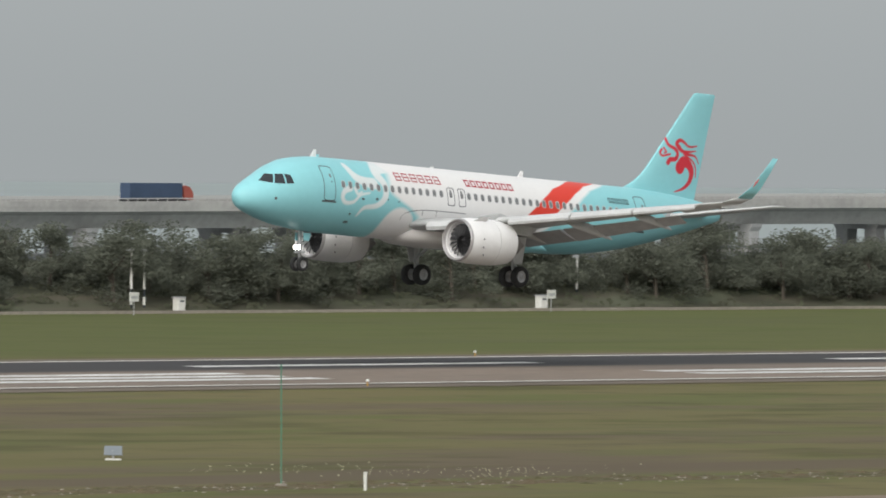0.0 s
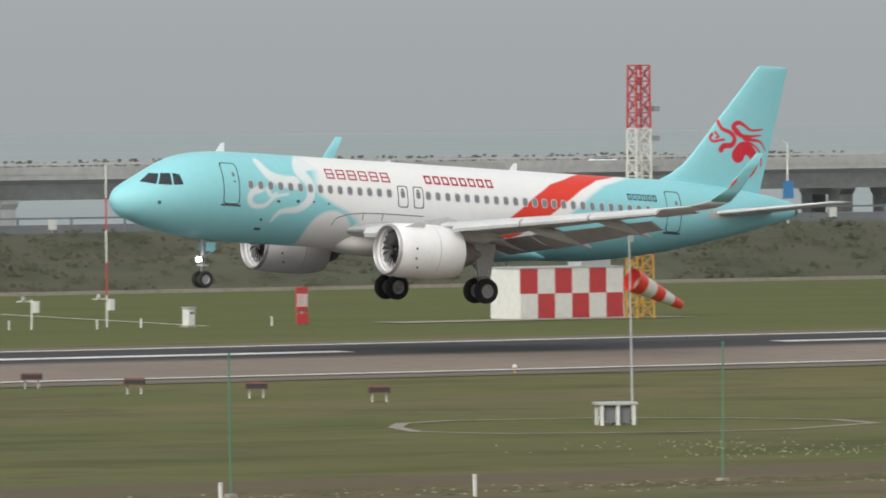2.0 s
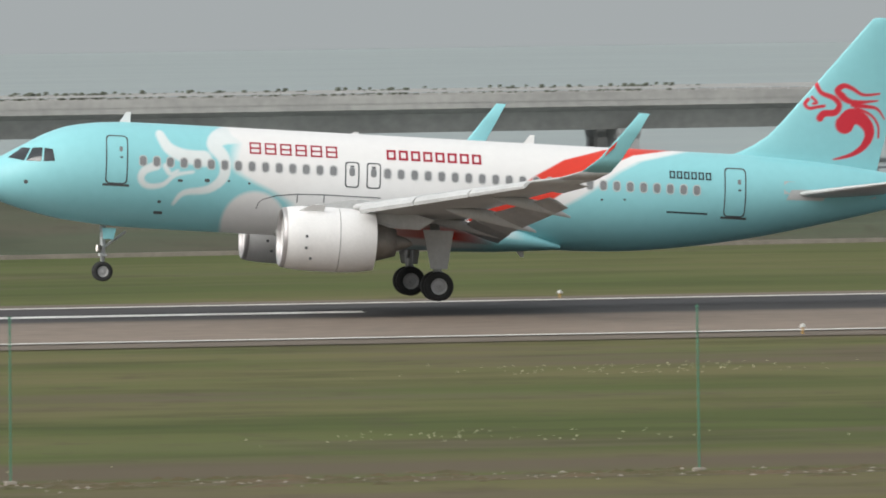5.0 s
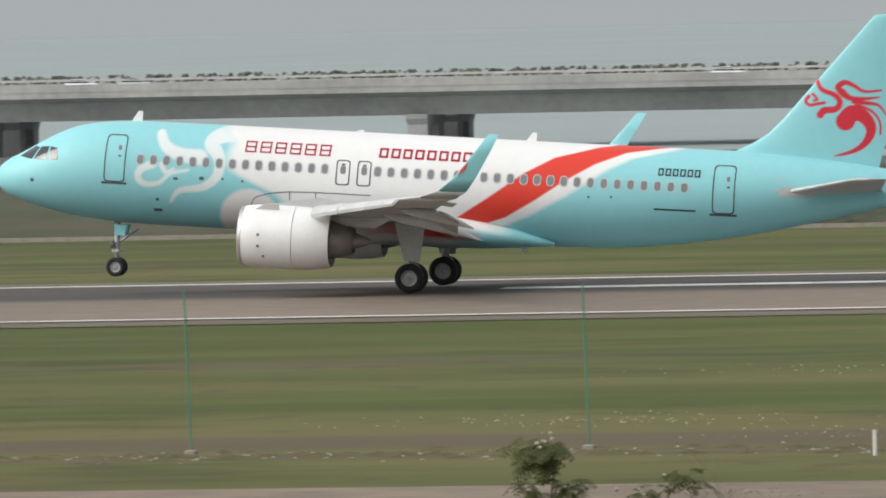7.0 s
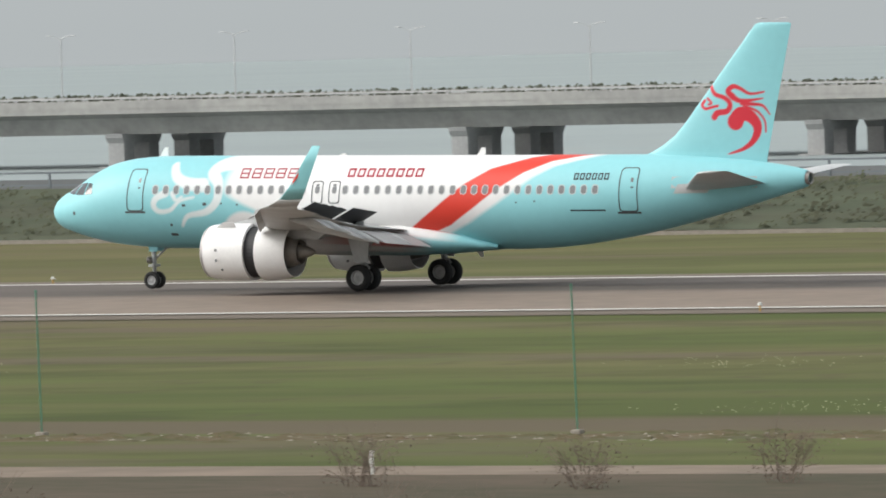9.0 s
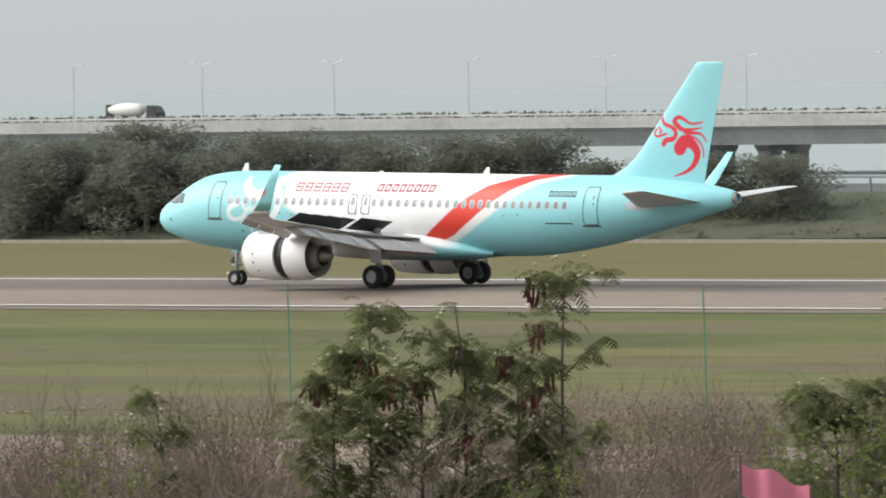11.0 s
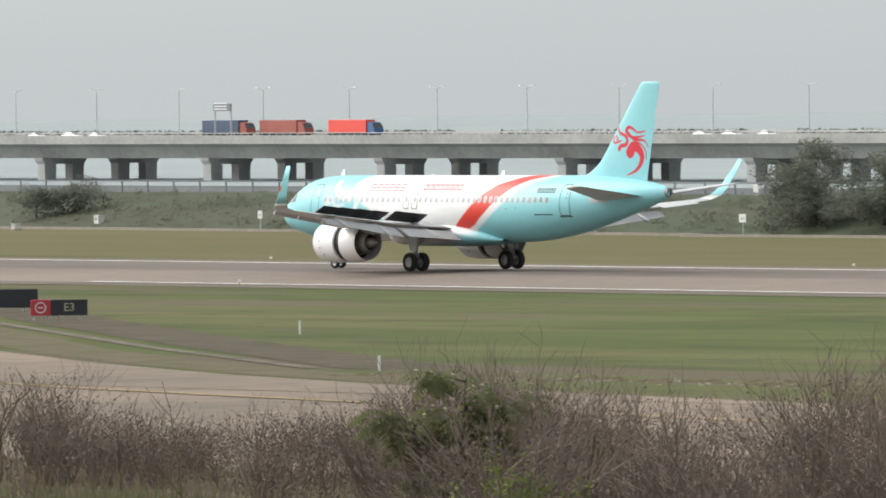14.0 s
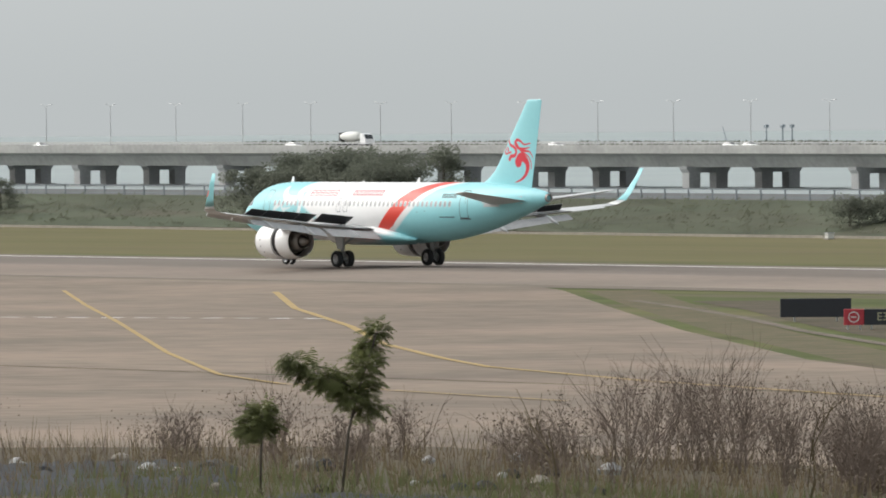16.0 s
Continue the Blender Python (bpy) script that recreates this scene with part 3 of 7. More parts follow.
# hedge boxes between the two decks
f = Form()
for i in range(-130, 60):
    x0 = i * 13.0
    if rng.random() < 0.05:
        continue
    for j in range(42 if x0 > 100 else 110):
        x, z = x0 + rng.uniform(0, 12.9), deck(x0) + rng.uniform(-0.6, 0.36)
        s = rng.uniform(0.14, 0.34)
        y = BRIDGE + 15 + rng.uniform(-0.4, 0.4)
        f.add([(x - s, y, z - s), (x + s, y + 0.2, z - s * 0.6), (x + s * 0.8, y, z + s * 0.5), (x - s * 0.6, y + 0.3, z + s * 0.4)], [(0, 1, 2, 3)])
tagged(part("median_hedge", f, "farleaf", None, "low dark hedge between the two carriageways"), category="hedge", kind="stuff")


def lamp_post(height=8.6):
    root = thing("street_lamp", Matrix(), "slim grey street lamp with a double arm on the viaduct", "street lamp", "lamps along the viaduct")
    part("pole", Form().tube([(0, 0, 0), (0, 0, height)], [0.11, 0.06], 6), "steel", root)
    for s in (-1, 1):
        arm = part("arm", Form().tube([(0, 0, height - 0.1), (s * 0.8, 0, height + 0.25), (s * 1.6, 0, height + 0.35)], 0.045, 5), "steel", root)
        part("lamp_head", Form().box(s * 1.75 - 0.32, s * 1.75 + 0.32, -0.12, 0.12, height + 0.3, height + 0.42, 0.04), "steel", arm)
    return root


lamp = lamp_post()
lamp.matrix_basis = Matrix.Translation((-1785.0, BRIDGE + 12.8, deck(-1785) - 1.16))
for k in range(1, 56):
    x = -1785.0 + 24.6 * k
    copy_thing(lamp, Matrix.Translation((x, BRIDGE + 12.8, deck(x) - 1.16)))


# ---- the airliner: x runs aft from the nose, y to starboard, z up from the wheels' ground ----
GEAR_X = 17.71
STATIONS = [(0.0, 3.38, 0.03, 0.03), (0.06, 3.38, 0.25, 0.23), (0.2, 3.37, 0.46, 0.44), (0.5, 3.38, 0.74, 0.69), (1.0, 3.43, 1.05, 0.93), (1.7, 3.53, 1.36, 1.24), (2.4, 3.65, 1.59, 1.52),
            (3.2, 3.75, 1.77, 1.77), (4.2, 3.81, 1.90, 1.93), (5.6, 3.82, 1.97, 2.04), (8.0, 3.82, 1.975, 2.06), (23.5, 3.82, 1.975, 2.06), (25.5, 3.87, 1.95, 2.02), (28.0, 4.02, 1.83, 1.87),
            (30.5, 4.25, 1.60, 1.64), (33.0, 4.50, 1.24, 1.28), (35.0, 4.68, 0.86, 0.92), (36.5, 4.80, 0.52, 0.60), (37.3, 4.84, 0.32, 0.40), (37.5, 4.85, 0.26, 0.33)]
_x = np.array([s[0] for s in STATIONS])


def smooth_at(x, col):
    """A station value, eased between stations."""
    y = np.array([s[col] for s in STATIONS])
    d = np.gradient(y, _x)
    i = int(np.clip(np.searchsorted(_x, x) - 1, 0, len(_x) - 2))
    h = _x[i + 1] - _x[i]
    u = (x - _x[i]) / h
    if i < 2:
        return float(np.interp(x, _x, y))
    dl, dr = (d[i], d[i + 1])
    s = (y[i + 1] - y[i]) / h
    dl, dr = np.clip(dl, min(0, 2.5 * s), max(0, 2.5 * s)), np.clip(dr, min(0, 2.5 * s), max(0, 2.5 * s))
    return float((2 * u**3 - 3 * u**2 + 1) * y[i] + (u**3 - 2 * u**2 + u) * h * dl + (-2 * u**3 + 3 * u**2) * y[i + 1] + (u**3 - u**2) * h * dr)


def hull_y(x, z, off=0.0):
    """The port side's y at a station and height."""
    zc, w, h = (smooth_at(x, c) for c in (1, 2, 3))
    u = max(-0.999, min(0.999, (z - zc) / h))
    return -(w * math.sqrt(1 - u * u) + off)


def stroke(x, z, pts, w0, w1, soft=0.07):
    """How far inside a brush stroke along pts a place lies, 0 to 1 (arrays)."""
    best = np.zeros_like(x)
    if len(pts) > 2:
        ends = [pts[0], *pts, pts[-1]]
        curve = []
        for (ax, az), (bx, bz), (cx, cz), (dx, dz) in zip(ends, ends[1:], ends[2:], ends[3:]):
            for u in (0.0, 0.25, 0.5, 0.75):
                blend = lambda a, b, c, d: b + 0.5 * u * (c - a + u * (2 * a - 5 * b + 4 * c - d + u * (3 * (b - c) + d - a)))
                curve.append((blend(ax, bx, cx, dx), blend(az, bz, cz, dz)))
        pts = curve + [pts[-1]]
    n = len(pts) - 1
    for i, ((ax, az), (bx, bz)) in enumerate(zip(pts, pts[1:])):
        dx, dz = bx - ax, bz - az
        u = np.clip(((x - ax) * dx + (z - az) * dz) / (dx * dx + dz * dz), 0, 1)
        d = np.hypot(x - ax - u * dx, z - az - u * dz)
        w = (w0 + (w1 - w0) * (i + u) / n) / 2
        best = np.maximum(best, np.clip((w - d) / soft + 0.5, 0, 1))
    return best


def livery(x, z):
    """The paint scheme of body and belly: white middle, cyan nose and tail, a red ribbon with a white border, pale cloud scrolls."""
    x, z = np.asarray(x, float), np.asarray(z, float)
    cut = lambda zs, xs: np.interp(z, zs, xs)
    left = cut([1.6, 2.39, 2.80, 3.59, 4.64, 5.31, 5.77, 5.9], [16.9, 18.39, 19.09, 20.25, 21.64, 22.80, 24.43, 25.2])
    right = cut([1.6, 2.36, 2.86, 3.59, 4.42, 5.14, 5.63, 5.85, 5.9], [17.6, 19.57, 20.98, 22.14, 23.29, 24.45, 25.61, 26.89, 27.3])
    rim = cut([1.6, 2.2, 2.96, 3.38, 3.79, 4.33, 4.93, 5.41, 5.81, 5.9], [18.4, 20.2, 21.92, 22.62, 23.31, 24.12, 24.93, 25.85, 27.48, 27.9])
    front = cut([2.2, 2.6, 3.1, 3.5, 3.8, 4.1, 4.4, 4.9, 5.3, 5.6, 5.9], [12.6, 12.4, 12.0, 11.3, 10.6, 10.0, 9.7, 9.8, 9.9, 9.5, 9.4])
    e = lambda d, s=0.085: np.clip(d / s + 0.5, 0, 1)
    pale = e(x - front, 0.5)
    for pts, a, b in (([(6.9, 5.45), (7.22, 4.95), (7.83, 4.68), (8.6, 4.61)], 0.34, 0.62),
                      ([(6.75, 4.25), (6.3, 4.05), (6.16, 3.72), (6.42, 3.45), (7.02, 3.52), (7.5, 3.92), (8.2, 4.08)], 0.34, 0.1),
                      ([(10.6, 5.6), (9.48, 5.55), (9.0, 5.19), (9.39, 4.64), (9.38, 3.95), (8.82, 3.44), (7.87, 3.25), (7.5, 2.8)], 0.75, 0.12),
                      ([(7.1, 4.25), (7.3, 3.95), (7.6, 4.1)], 0.22, 0.1)):
        pale = np.maximum(pale, 0.85 * stroke(x, z, pts, a, b))
    pale = np.maximum(pale, e(1.25 - np.hypot(x - 10.7, (z - 2.2)), 0.15))
    pale = np.maximum(pale, 0.85 * stroke(x, z, [(11.4, 1.9), (12.2, 2.6), (12.6, 3.0)], 0.9, 0.5))
    pale = pale * e(rim - x, 0.35)
    rib = e(x - left) * e(right - x)
    c = np.empty((*x.shape, 4))
    for k in range(3):
        v = CYAN[k] + (WHITE[k] - CYAN[k]) * pale
        c[..., k] = v + (RED[k] - v) * rib
    c[..., 3] = 1
    return c


def store_livery(ob, colors):
    at = ob.data.color_attributes.new("livery", "FLOAT_COLOR", "POINT")
    at.data.foreach_set("color", np.asarray(colors, np.float32).ravel())


plane = thing("airliner", Matrix(), "cyan and white airliner with red ribbon, gear down, on the runway", "airplane")
P = lambda x, y, z: (x - GEAR_X, y, z)
xs = [0.0, 0.03, 0.06, 0.1, 0.15] + [0.2 + 0.06 * i for i in range(int(37.3 / 0.06) + 1)]
N = 208
hull = Form()
hull.rings([[P(x, smooth_at(x, 2) * math.sin(a), smooth_at(x, 1) + smooth_at(x, 3) * math.cos(a)) for a in (2 * math.pi * k / N for k in range(N))] for x in xs])
body = part("fuselage", hull, "livery", plane, "cyan nose and tail, white middle, red diagonal ribbon", True)
vx = np.array(hull.v)
store_livery(body, livery(vx[:, 0] + GEAR_X, vx[:, 2]))
part("tail_exhaust", Form().spin([(37.46, 0.30), (37.62, 0.26), (37.6, 0.2), (37.3, 0.19)], at=(-GEAR_X, 0, 4.85), n=20), "hot", plane, "dark exhaust of the tail cone")

# belly fairing between the wings
f = Form()
for x, w, zt, zb in ((11.2, 0.2, 2.3, 2.1), (11.8, 1.2, 2.75, 1.72), (12.8, 1.85, 3.05, 1.55), (14.5, 2.12, 3.1, 1.48), (18.5, 2.15, 3.0, 1.48), (20.2, 2.02, 2.75, 1.55), (21.4, 1.8, 2.5, 1.65), (22.3, 1.5, 2.2, 1.72), (22.9, 1.1, 2.0, 1.78)):
    ring = [P(x, w * math.copysign(abs(math.cos(a)) ** 0.6, math.cos(a)), (zt + zb) / 2 + (zt - zb) / 2 * math.copysign(abs(math.sin(a)) ** 0.8, math.sin(a))) for a in (2 * math.pi * k / 28 for k in range(28))]
    f.v += ring
n = 28
f.f = [(a * n + i, a * n + (i + 1) % n, (a + 1) * n + (i + 1) % n, (a + 1) * n + i) for a in range(8) for i in range(n)]
fairing = part("belly_fairing", f, "livery", plane, "pale belly fairing", True)
fv = np.array(f.v)
fc = livery(fv[:, 0] + GEAR_X, fv[:, 2])
fc[fv[:, 0] + GEAR_X < 18.4, :3] = (0.62, 0.60, 0.58)
store_livery(fairing, fc)


def on_hull(pts, off=0.012, thick=0.0):
    return [P(x, hull_y(x, z, off), z) for x, z in pts]


def rounded(x, z, w, h, r, n=4, lean=0.0):
    out = []
    for k in range(4 * n):
        q, i = divmod(k, n)
        a = math.pi / 2 * (q + i / (n - 1))
        cx, cz = (1, -1, -1, 1)[q] * (w / 2 - r), (1, 1, -1, -1)[q] * (h / 2 - r)
        out.append((x + cx + r * math.cos(a), z + cz + r * math.sin(a)))
    return out


def decal(name, outline, mat, parent, off=0.012, label=""):
    f = Form()
    f.add(on_hull(outline, off), [tuple(range(len(outline)))])
    return part(name, f, mat, parent, label)


def patch(name, quad, mat, parent, off=0.012, label="", mirror=1, n=8):
    """A four-cornered sheet that follows the hull's curve."""
    f = Form()
    a, b, c, d = quad
    grid = []
    for i in range(n + 1):
        for j in range(n + 1):
            u, v = i / n, j / n
            x = (a[0] * (1 - u) + b[0] * u) * (1 - v) + (d[0] * (1 - u) + c[0] * u) * v
            z = (a[1] * (1 - u) + b[1] * u) * (1 - v) + (d[1] * (1 - u) + c[1] * u) * v
            q = on_hull([(x, z)], off)[0]
            grid.append((q[0], q[1] * mirror, q[2]))
    f.add(grid, [(i * (n + 1) + j, (i + 1) * (n + 1) + j, (i + 1) * (n + 1) + j + 1, i * (n + 1) + j + 1) for i in range(n) for j in range(n)])
    return part(name, f, mat, parent, label, True)


def dense(pts, step=0.12):
    out = []
    for (x0, z0), (x1, z1) in zip(pts, pts[1:] + pts[:1]):
        k = max(1, int(math.hypot(x1 - x0, z1 - z0) / step))
        out += [(x0 + (x1 - x0) * i / k, z0 + (z1 - z0) * i / k) for i in range(k)]
    return out


def outline(name, pts, w, mat, parent, off=0.014, label="", inner=None):
    """A closed painted line or frame on the hull."""
    pts = dense(pts)
    cx, cz = (max(p[0] for p in pts) + min(p[0] for p in pts)) / 2, (max(p[1] for p in pts) + min(p[1] for p in pts)) / 2
    hw, hh = max(p[0] for p in pts) - cx, max(p[1] for p in pts) - cz
    ins = [(cx + (x - cx) * (1 - w / hw), cz + (z - cz) * (1 - w / hh)) for x, z in pts]
    f = Form()
    n = len(pts)
    f.add(on_hull(pts, off) + on_hull(ins, off), [(i, (i + 1) % n, n + (i + 1) % n, n + i) for i in range(n)])
    return part(name, f, mat, parent, label)


# cabin windows in a row, some with their blind down
wx = 6.22
count = 0
while wx < 28.3:
    if not any(abs(wx - d) < 0.42 for d in (14.42, 15.27)):
        decal("cabin_window", rounded(wx, 4.41, 0.24, 0.35, 0.1), "pane", body)
        outline("window_frame", rounded(wx, 4.41, 0.33, 0.44, 0.14), 0.035, "wing", body, 0.010)
    wx += 0.533
    count += 1


def cabin_door(x, z, w, h):
    d = outline("cabin_door", rounded(x, z, w, h, 0.16, 5), 0.045, "line", body, label="outlined cabin door")
    decal("door_window", rounded(x + 0.16, z + 0.42, 0.13, 0.2, 0.05), "pane", d)
    decal("door_handle", rounded(x + 0.18, z + 0.1, 0.12, 0.07, 0.02), "line", d)
    decal("door_sill", [(x - w * 0.6, z - h / 2 - 0.09), (x + w * 0.6, z - h / 2 - 0.09), (x + w * 0.6, z - h / 2), (x - w * 0.6, z - h / 2)], "line", d)


cabin_door(5.2, 4.40, 0.86, 1.88)
cabin_door(29.62, 4.40, 0.88, 1.92)
for ex in (14.42, 15.27):
    d = outline("overwing_exit", rounded(ex, 4.3, 0.56, 1.0, 0.12, 5), 0.045, "line", body, label="outlined overwing exit")
    decal("exit_window", rounded(ex, 4.41, 0.22, 0.33, 0.09), "pane", d)
    decal("exit_handle", rounded(ex, 4.62, 0.16, 0.07, 0.02), "line", d)

# lettering: bars of the size and colour of the writing
def bars(x0, x1, z0, z1, n, mat, name, pen, strokes):
    """A row of n plain marks, each of strokes given as corners within a unit square."""
    step, h = (x1 - x0) / n, z1 - z0
    for k in range(n):
        a, w = x0 + step * (k + 0.08), step * 0.84
        for u0, v0, u1, v1 in strokes[k % len(strokes)]:
            du, dv = (0, pen) if v0 == v1 else (pen, 0)
            p, q = a + u0 * (w - du), z0 + v0 * (h - dv)
            r, t = a + u1 * (w - du) + du, z0 + v1 * (h - dv) + dv
            patch(name, [(p, q), (r, q), (r, t), (p, t)], mat, body, 0.016, n=4)


GRID = ([(0, 0, 0, 1), (0.85, 0, 0.85, 1), (0, 1, 0.9, 1), (0, 0.5, 0.9, 0.5), (0, 0, 0.9, 0)],)
BOX = ([(0, 0, 0, 1), (0.85, 0, 0.85, 1), (0, 1, 0.9, 1), (0, 0, 0.9, 0)],)
bars(10.35, 13.95, 4.91, 5.35, 6, "letter", "title_bar", 0.058, GRID)
bars(15.75, 19.6, 4.96, 5.34, 8, "letter", "title_bar", 0.08, BOX)
bars(26.96, 28.7, 4.83, 5.12, 6, "black", "registration_bar", 0.055, BOX)
decal("type_bar", [(26.9, 3.47), (28.55, 3.47), (28.55, 3.54), (26.9, 3.54)], "black", body)
for x, z, w, h in ((7.7, 3.72, 0.2, 0.1), (8.75, 3.78, 0.2, 0.14), (6.95, 2.42, 0.36, 0.12), (6.95, 2.85, 0.14, 0.12), (9.6, 3.8, 0.1, 0.08), (1.75, 3.35, 0.16, 0.16), (10.4, 3.75, 0.1, 0.08), (24.3, 3.85, 0.1, 0.08), (25.2, 3.9, 0.1, 0.08)):
    decal("hull_port", rounded(x, z, w, h, min(w, h) * 0.4), "line", body)

# panel lines of the wing root fairing
for line in ([(10.73, 2.78), (10.80, 2.98), (10.97, 3.14), (11.5, 3.31), (12.29, 3.41), (13.35, 3.44), (14.5, 3.44), (15.6, 3.43)], [(12.3, 3.1), (12.3, 3.41)], [(13.35, 3.15), (13.35, 3.44)]):
    for (xa, za), (xb, zb) in zip(line, line[1:]):
        flat = abs(xb - xa) > abs(zb - za)
        patch("panel_line", [(xa, za), (xb, zb), (xb, zb + 0.035), (xa, za + 0.035)] if flat else [(xa, za), (xa + 0.035, za), (xb + 0.035, zb), (xb, zb)], "line", body, 0.012, n=3)

# flight deck glass: three panes a side, following the nose
for pts in ([(1.08, 4.25), (1.66, 4.17), (1.92, 4.66), (1.64, 4.67)], [(1.73, 4.17), (2.30, 4.17), (2.36, 4.71), (1.99, 4.68)], [(2.38, 4.18), (2.82, 4.22), (2.73, 4.67), (2.43, 4.71)]):
    for side in (1, -1):
        patch("windshield", pts, "glass", body, 0.016, "dark flight deck glass", side)

# blade antennas on the crown and beneath
for x, z, h in ((5.6, 5.86, 0.4), (21.55, 5.87, 0.34), (14.6, 5.86, 0.1)):
    part("antenna", Form().rings([[P(x - 0.2, -0.03, z - 0.05), P(x + 0.25, -0.03, z - 0.05), P(x + 0.25, 0.03, z - 0.05), P(x - 0.2, 0.03, z - 0.05)], [P(x + 0.08, -0.012, z + h), P(x + 0.26, -0.012, z + h), P(x + 0.26, 0.012, z + h), P(x + 0.08, 0.012, z + h)]]), "white", plane)
part("antenna", Form().rings([[P(21.2, -0.03, 1.8), P(21.6, -0.03, 1.8), P(21.6, 0.03, 1.8), P(21.2, 0.03, 1.8)], [P(21.5, -0.012, 1.42), P(21.65, -0.012, 1.42), P(21.65, 0.012, 1.42), P(21.5, 0.012, 1.42)]]), "white", plane)


# lifting surfaces
def foil(le, chord, t, n=10):
    """Points of an aerofoil: (x, height), from the trailing edge over the top and back below."""
    u = [0.5 * (1 + math.cos(math.pi * k / n)) for k in range(n + 1)]
    th = lambda s: 5 * t * (0.2969 * math.sqrt(s) - 0.126 * s - 0.3516 * s * s + 0.2843 * s**3 - 0.1036 * s**4)
    return [(le + chord * s, chord * th(s)) for s in u] + [(le + chord * s, -chord * 0.8 * th(s)) for s in u[-2:0:-1]]


WING = [(1.5, 11.6, 7.3, 2.62, 0.12), (4.0, 12.95, 5.85, 2.80, 0.115), (6.4, 14.2, 4.55, 3.02, 0.11), (11.5, 16.9, 3.1, 3.60, 0.105), (16.0, 19.3, 1.85, 4.12, 0.10), (16.8, 20.2, 1.42, 4.28, 0.10),
        (17.25, 21.0, 1.08, 4.58, 0.085), (17.5, 21.6, 0.84, 5.1, 0.08), (17.75, 22.38, 0.60, 6.1, 0.075), (17.88, 22.95, 0.40, 6.85, 0.07)]


def wing_at(y, col):
    return float(np.interp(y, [w[0] for w in WING], [w[col] for w in WING]))


def make_wing(s):
    """One wing with its sharklet, flaps, slats, spoilers and flap track fairings. s: -1 port, 1 starboard."""
    f = Form()
    rings = []
    for y, le, ch, z, t in WING[:6]:
        rings.append([P(x, s * y, z + dz) for x, dz in foil(le, ch, t)])
    f.rings(rings)
    wing = part("wing", f, "wing", plane, "grey swept wing", True)
    rings = []
    for i, (y, le, ch, z, t) in enumerate(WING[5:]):
        lean = min(1.0, i / 2.5) * 1.35
        rings.append([P(x, s * (y - dz * math.sin(lean)), z + dz * math.cos(lean)) for x, dz in foil(le, ch, t)])
    part("sharklet_root", Form().rings(rings[:2]), "wing", wing, "curved grey root of the wing tip", True)
    part("sharklet", Form().rings(rings[1:]), "cyan", wing, "upturned cyan wing tip", True)
    part("tip_stroke", Form().add([P(*p) for p in ((21.75, s * 17.47 + s * 0.12, 5.15), (22.1, s * 17.5 + s * 0.14, 5.5), (22.2, s * 17.55 + s * 0.13, 5.75), (21.9, s * 17.5 + s * 0.12, 5.45))], [(0, 1, 2, 3)]), "red", wing)
    # slats drooped ahead of the leading edge
    for y0, y1 in ((2.6, 4.9), (6.7, 9.7), (9.8, 12.8), (12.9, 15.9)):
        rings = []
        for y in (y0, y1):
            le, ch, z = wing_at(y, 1), wing_at(y, 2), wing_at(y, 3)
            c = 0.09 * ch + 0.22
            rings.append([P(le - 0.26 + a * c, s * y, z - 0.16 + b * c) for a, b in ((1.0, 0.42), (0.55, 0.40), (0.2, 0.24), (0.0, -0.05), (0.12, -0.28), (0.3, -0.1), (0.6, 0.22))])
        part("slat", Form().rings(rings), "wing", wing, "extended leading edge slat", False)
    # flaps run out and down behind the trailing edge
    for y0, y1, ang in ((2.2, 6.2, 20), (6.45, 13.4, 25)):
        rings = []
        for y in (y0, y1):
            te, z, ch = wing_at(y, 1) + wing_at(y, 2), wing_at(y, 3), (1.55 if y < 6.3 else float(np.interp(y, [6.45, 13.4], [1.4, 0.85])))
            ca, sa = math.cos(radians(ang)), math.sin(radians(ang))
            rings.append([P(te - 0.1 + x * ca + dz * sa, s * y, z - 0.22 - x * sa + dz * ca) for x, dz in foil(0, ch, 0.12, 6)])
        part("flap", Form().rings(rings), "flap", wing, "lowered trailing edge flap")
    rings = []
    for y in (13.55, 15.9):
        te, z = wing_at(y, 1) + wing_at(y, 2), wing_at(y, 3)
        rings.append([P(te - 0.05 + x * 0.99, s * y, z - x * 0.12 + dz) for x, dz in foil(0, 0.45, 0.12, 5)])
    part("aileron", Form().rings(rings), "wing", wing)
    # canoe fairings over the flap tracks
    for y in (3.9, 8.1, 11.9):
        te, z, k = wing_at(y, 1) + wing_at(y, 2), wing_at(y, 3), (0.8 if y < 5 else 1.0 if y < 9 else 0.85)
        prof = [(-1.9, -0.16, 0.04), (-1.3, -0.25, 0.15), (-0.4, -0.33, 0.22), (0.4, -0.48, 0.21), (1.1, -0.68, 0.13), (1.65, -0.86, 0.03)]
        rings = [[P(te + a * k, s * y + r * k * 0.75 * math.cos(2 * math.pi * j / 10), z + d * k + r * k * 1.2 * math.sin(2 * math.pi * j / 10)) for j in range(10)] for a, d, r in prof]
        part("flap_track_fairing", Form().rings(rings), "wing", wing, "pale canoe fairing", True)
    # spoilers, hinged on the upper skin
    spoilers = []
    for y0, y1, c in ((3.2, 6.1, 1.1), (6.6, 8.25, 1.0), (8.27, 9.92, 0.96), (9.94, 11.6, 0.9), (11.62, 13.3, 0.84)):
        ym = (y0 + y1) / 2
        hx = lambda y: wing_at(y, 1) + wing_at(y, 2) * (0.72 if y < 6.3 else 0.70)
        hz = lambda y: wing_at(y, 3) + wing_at(y, 2) * 0.048
        turn = math.atan2(hx(y1) - hx(y0), y1 - y0) * -s
        half = (y1 - y0) / 2 / math.cos(turn)
        f = Form()
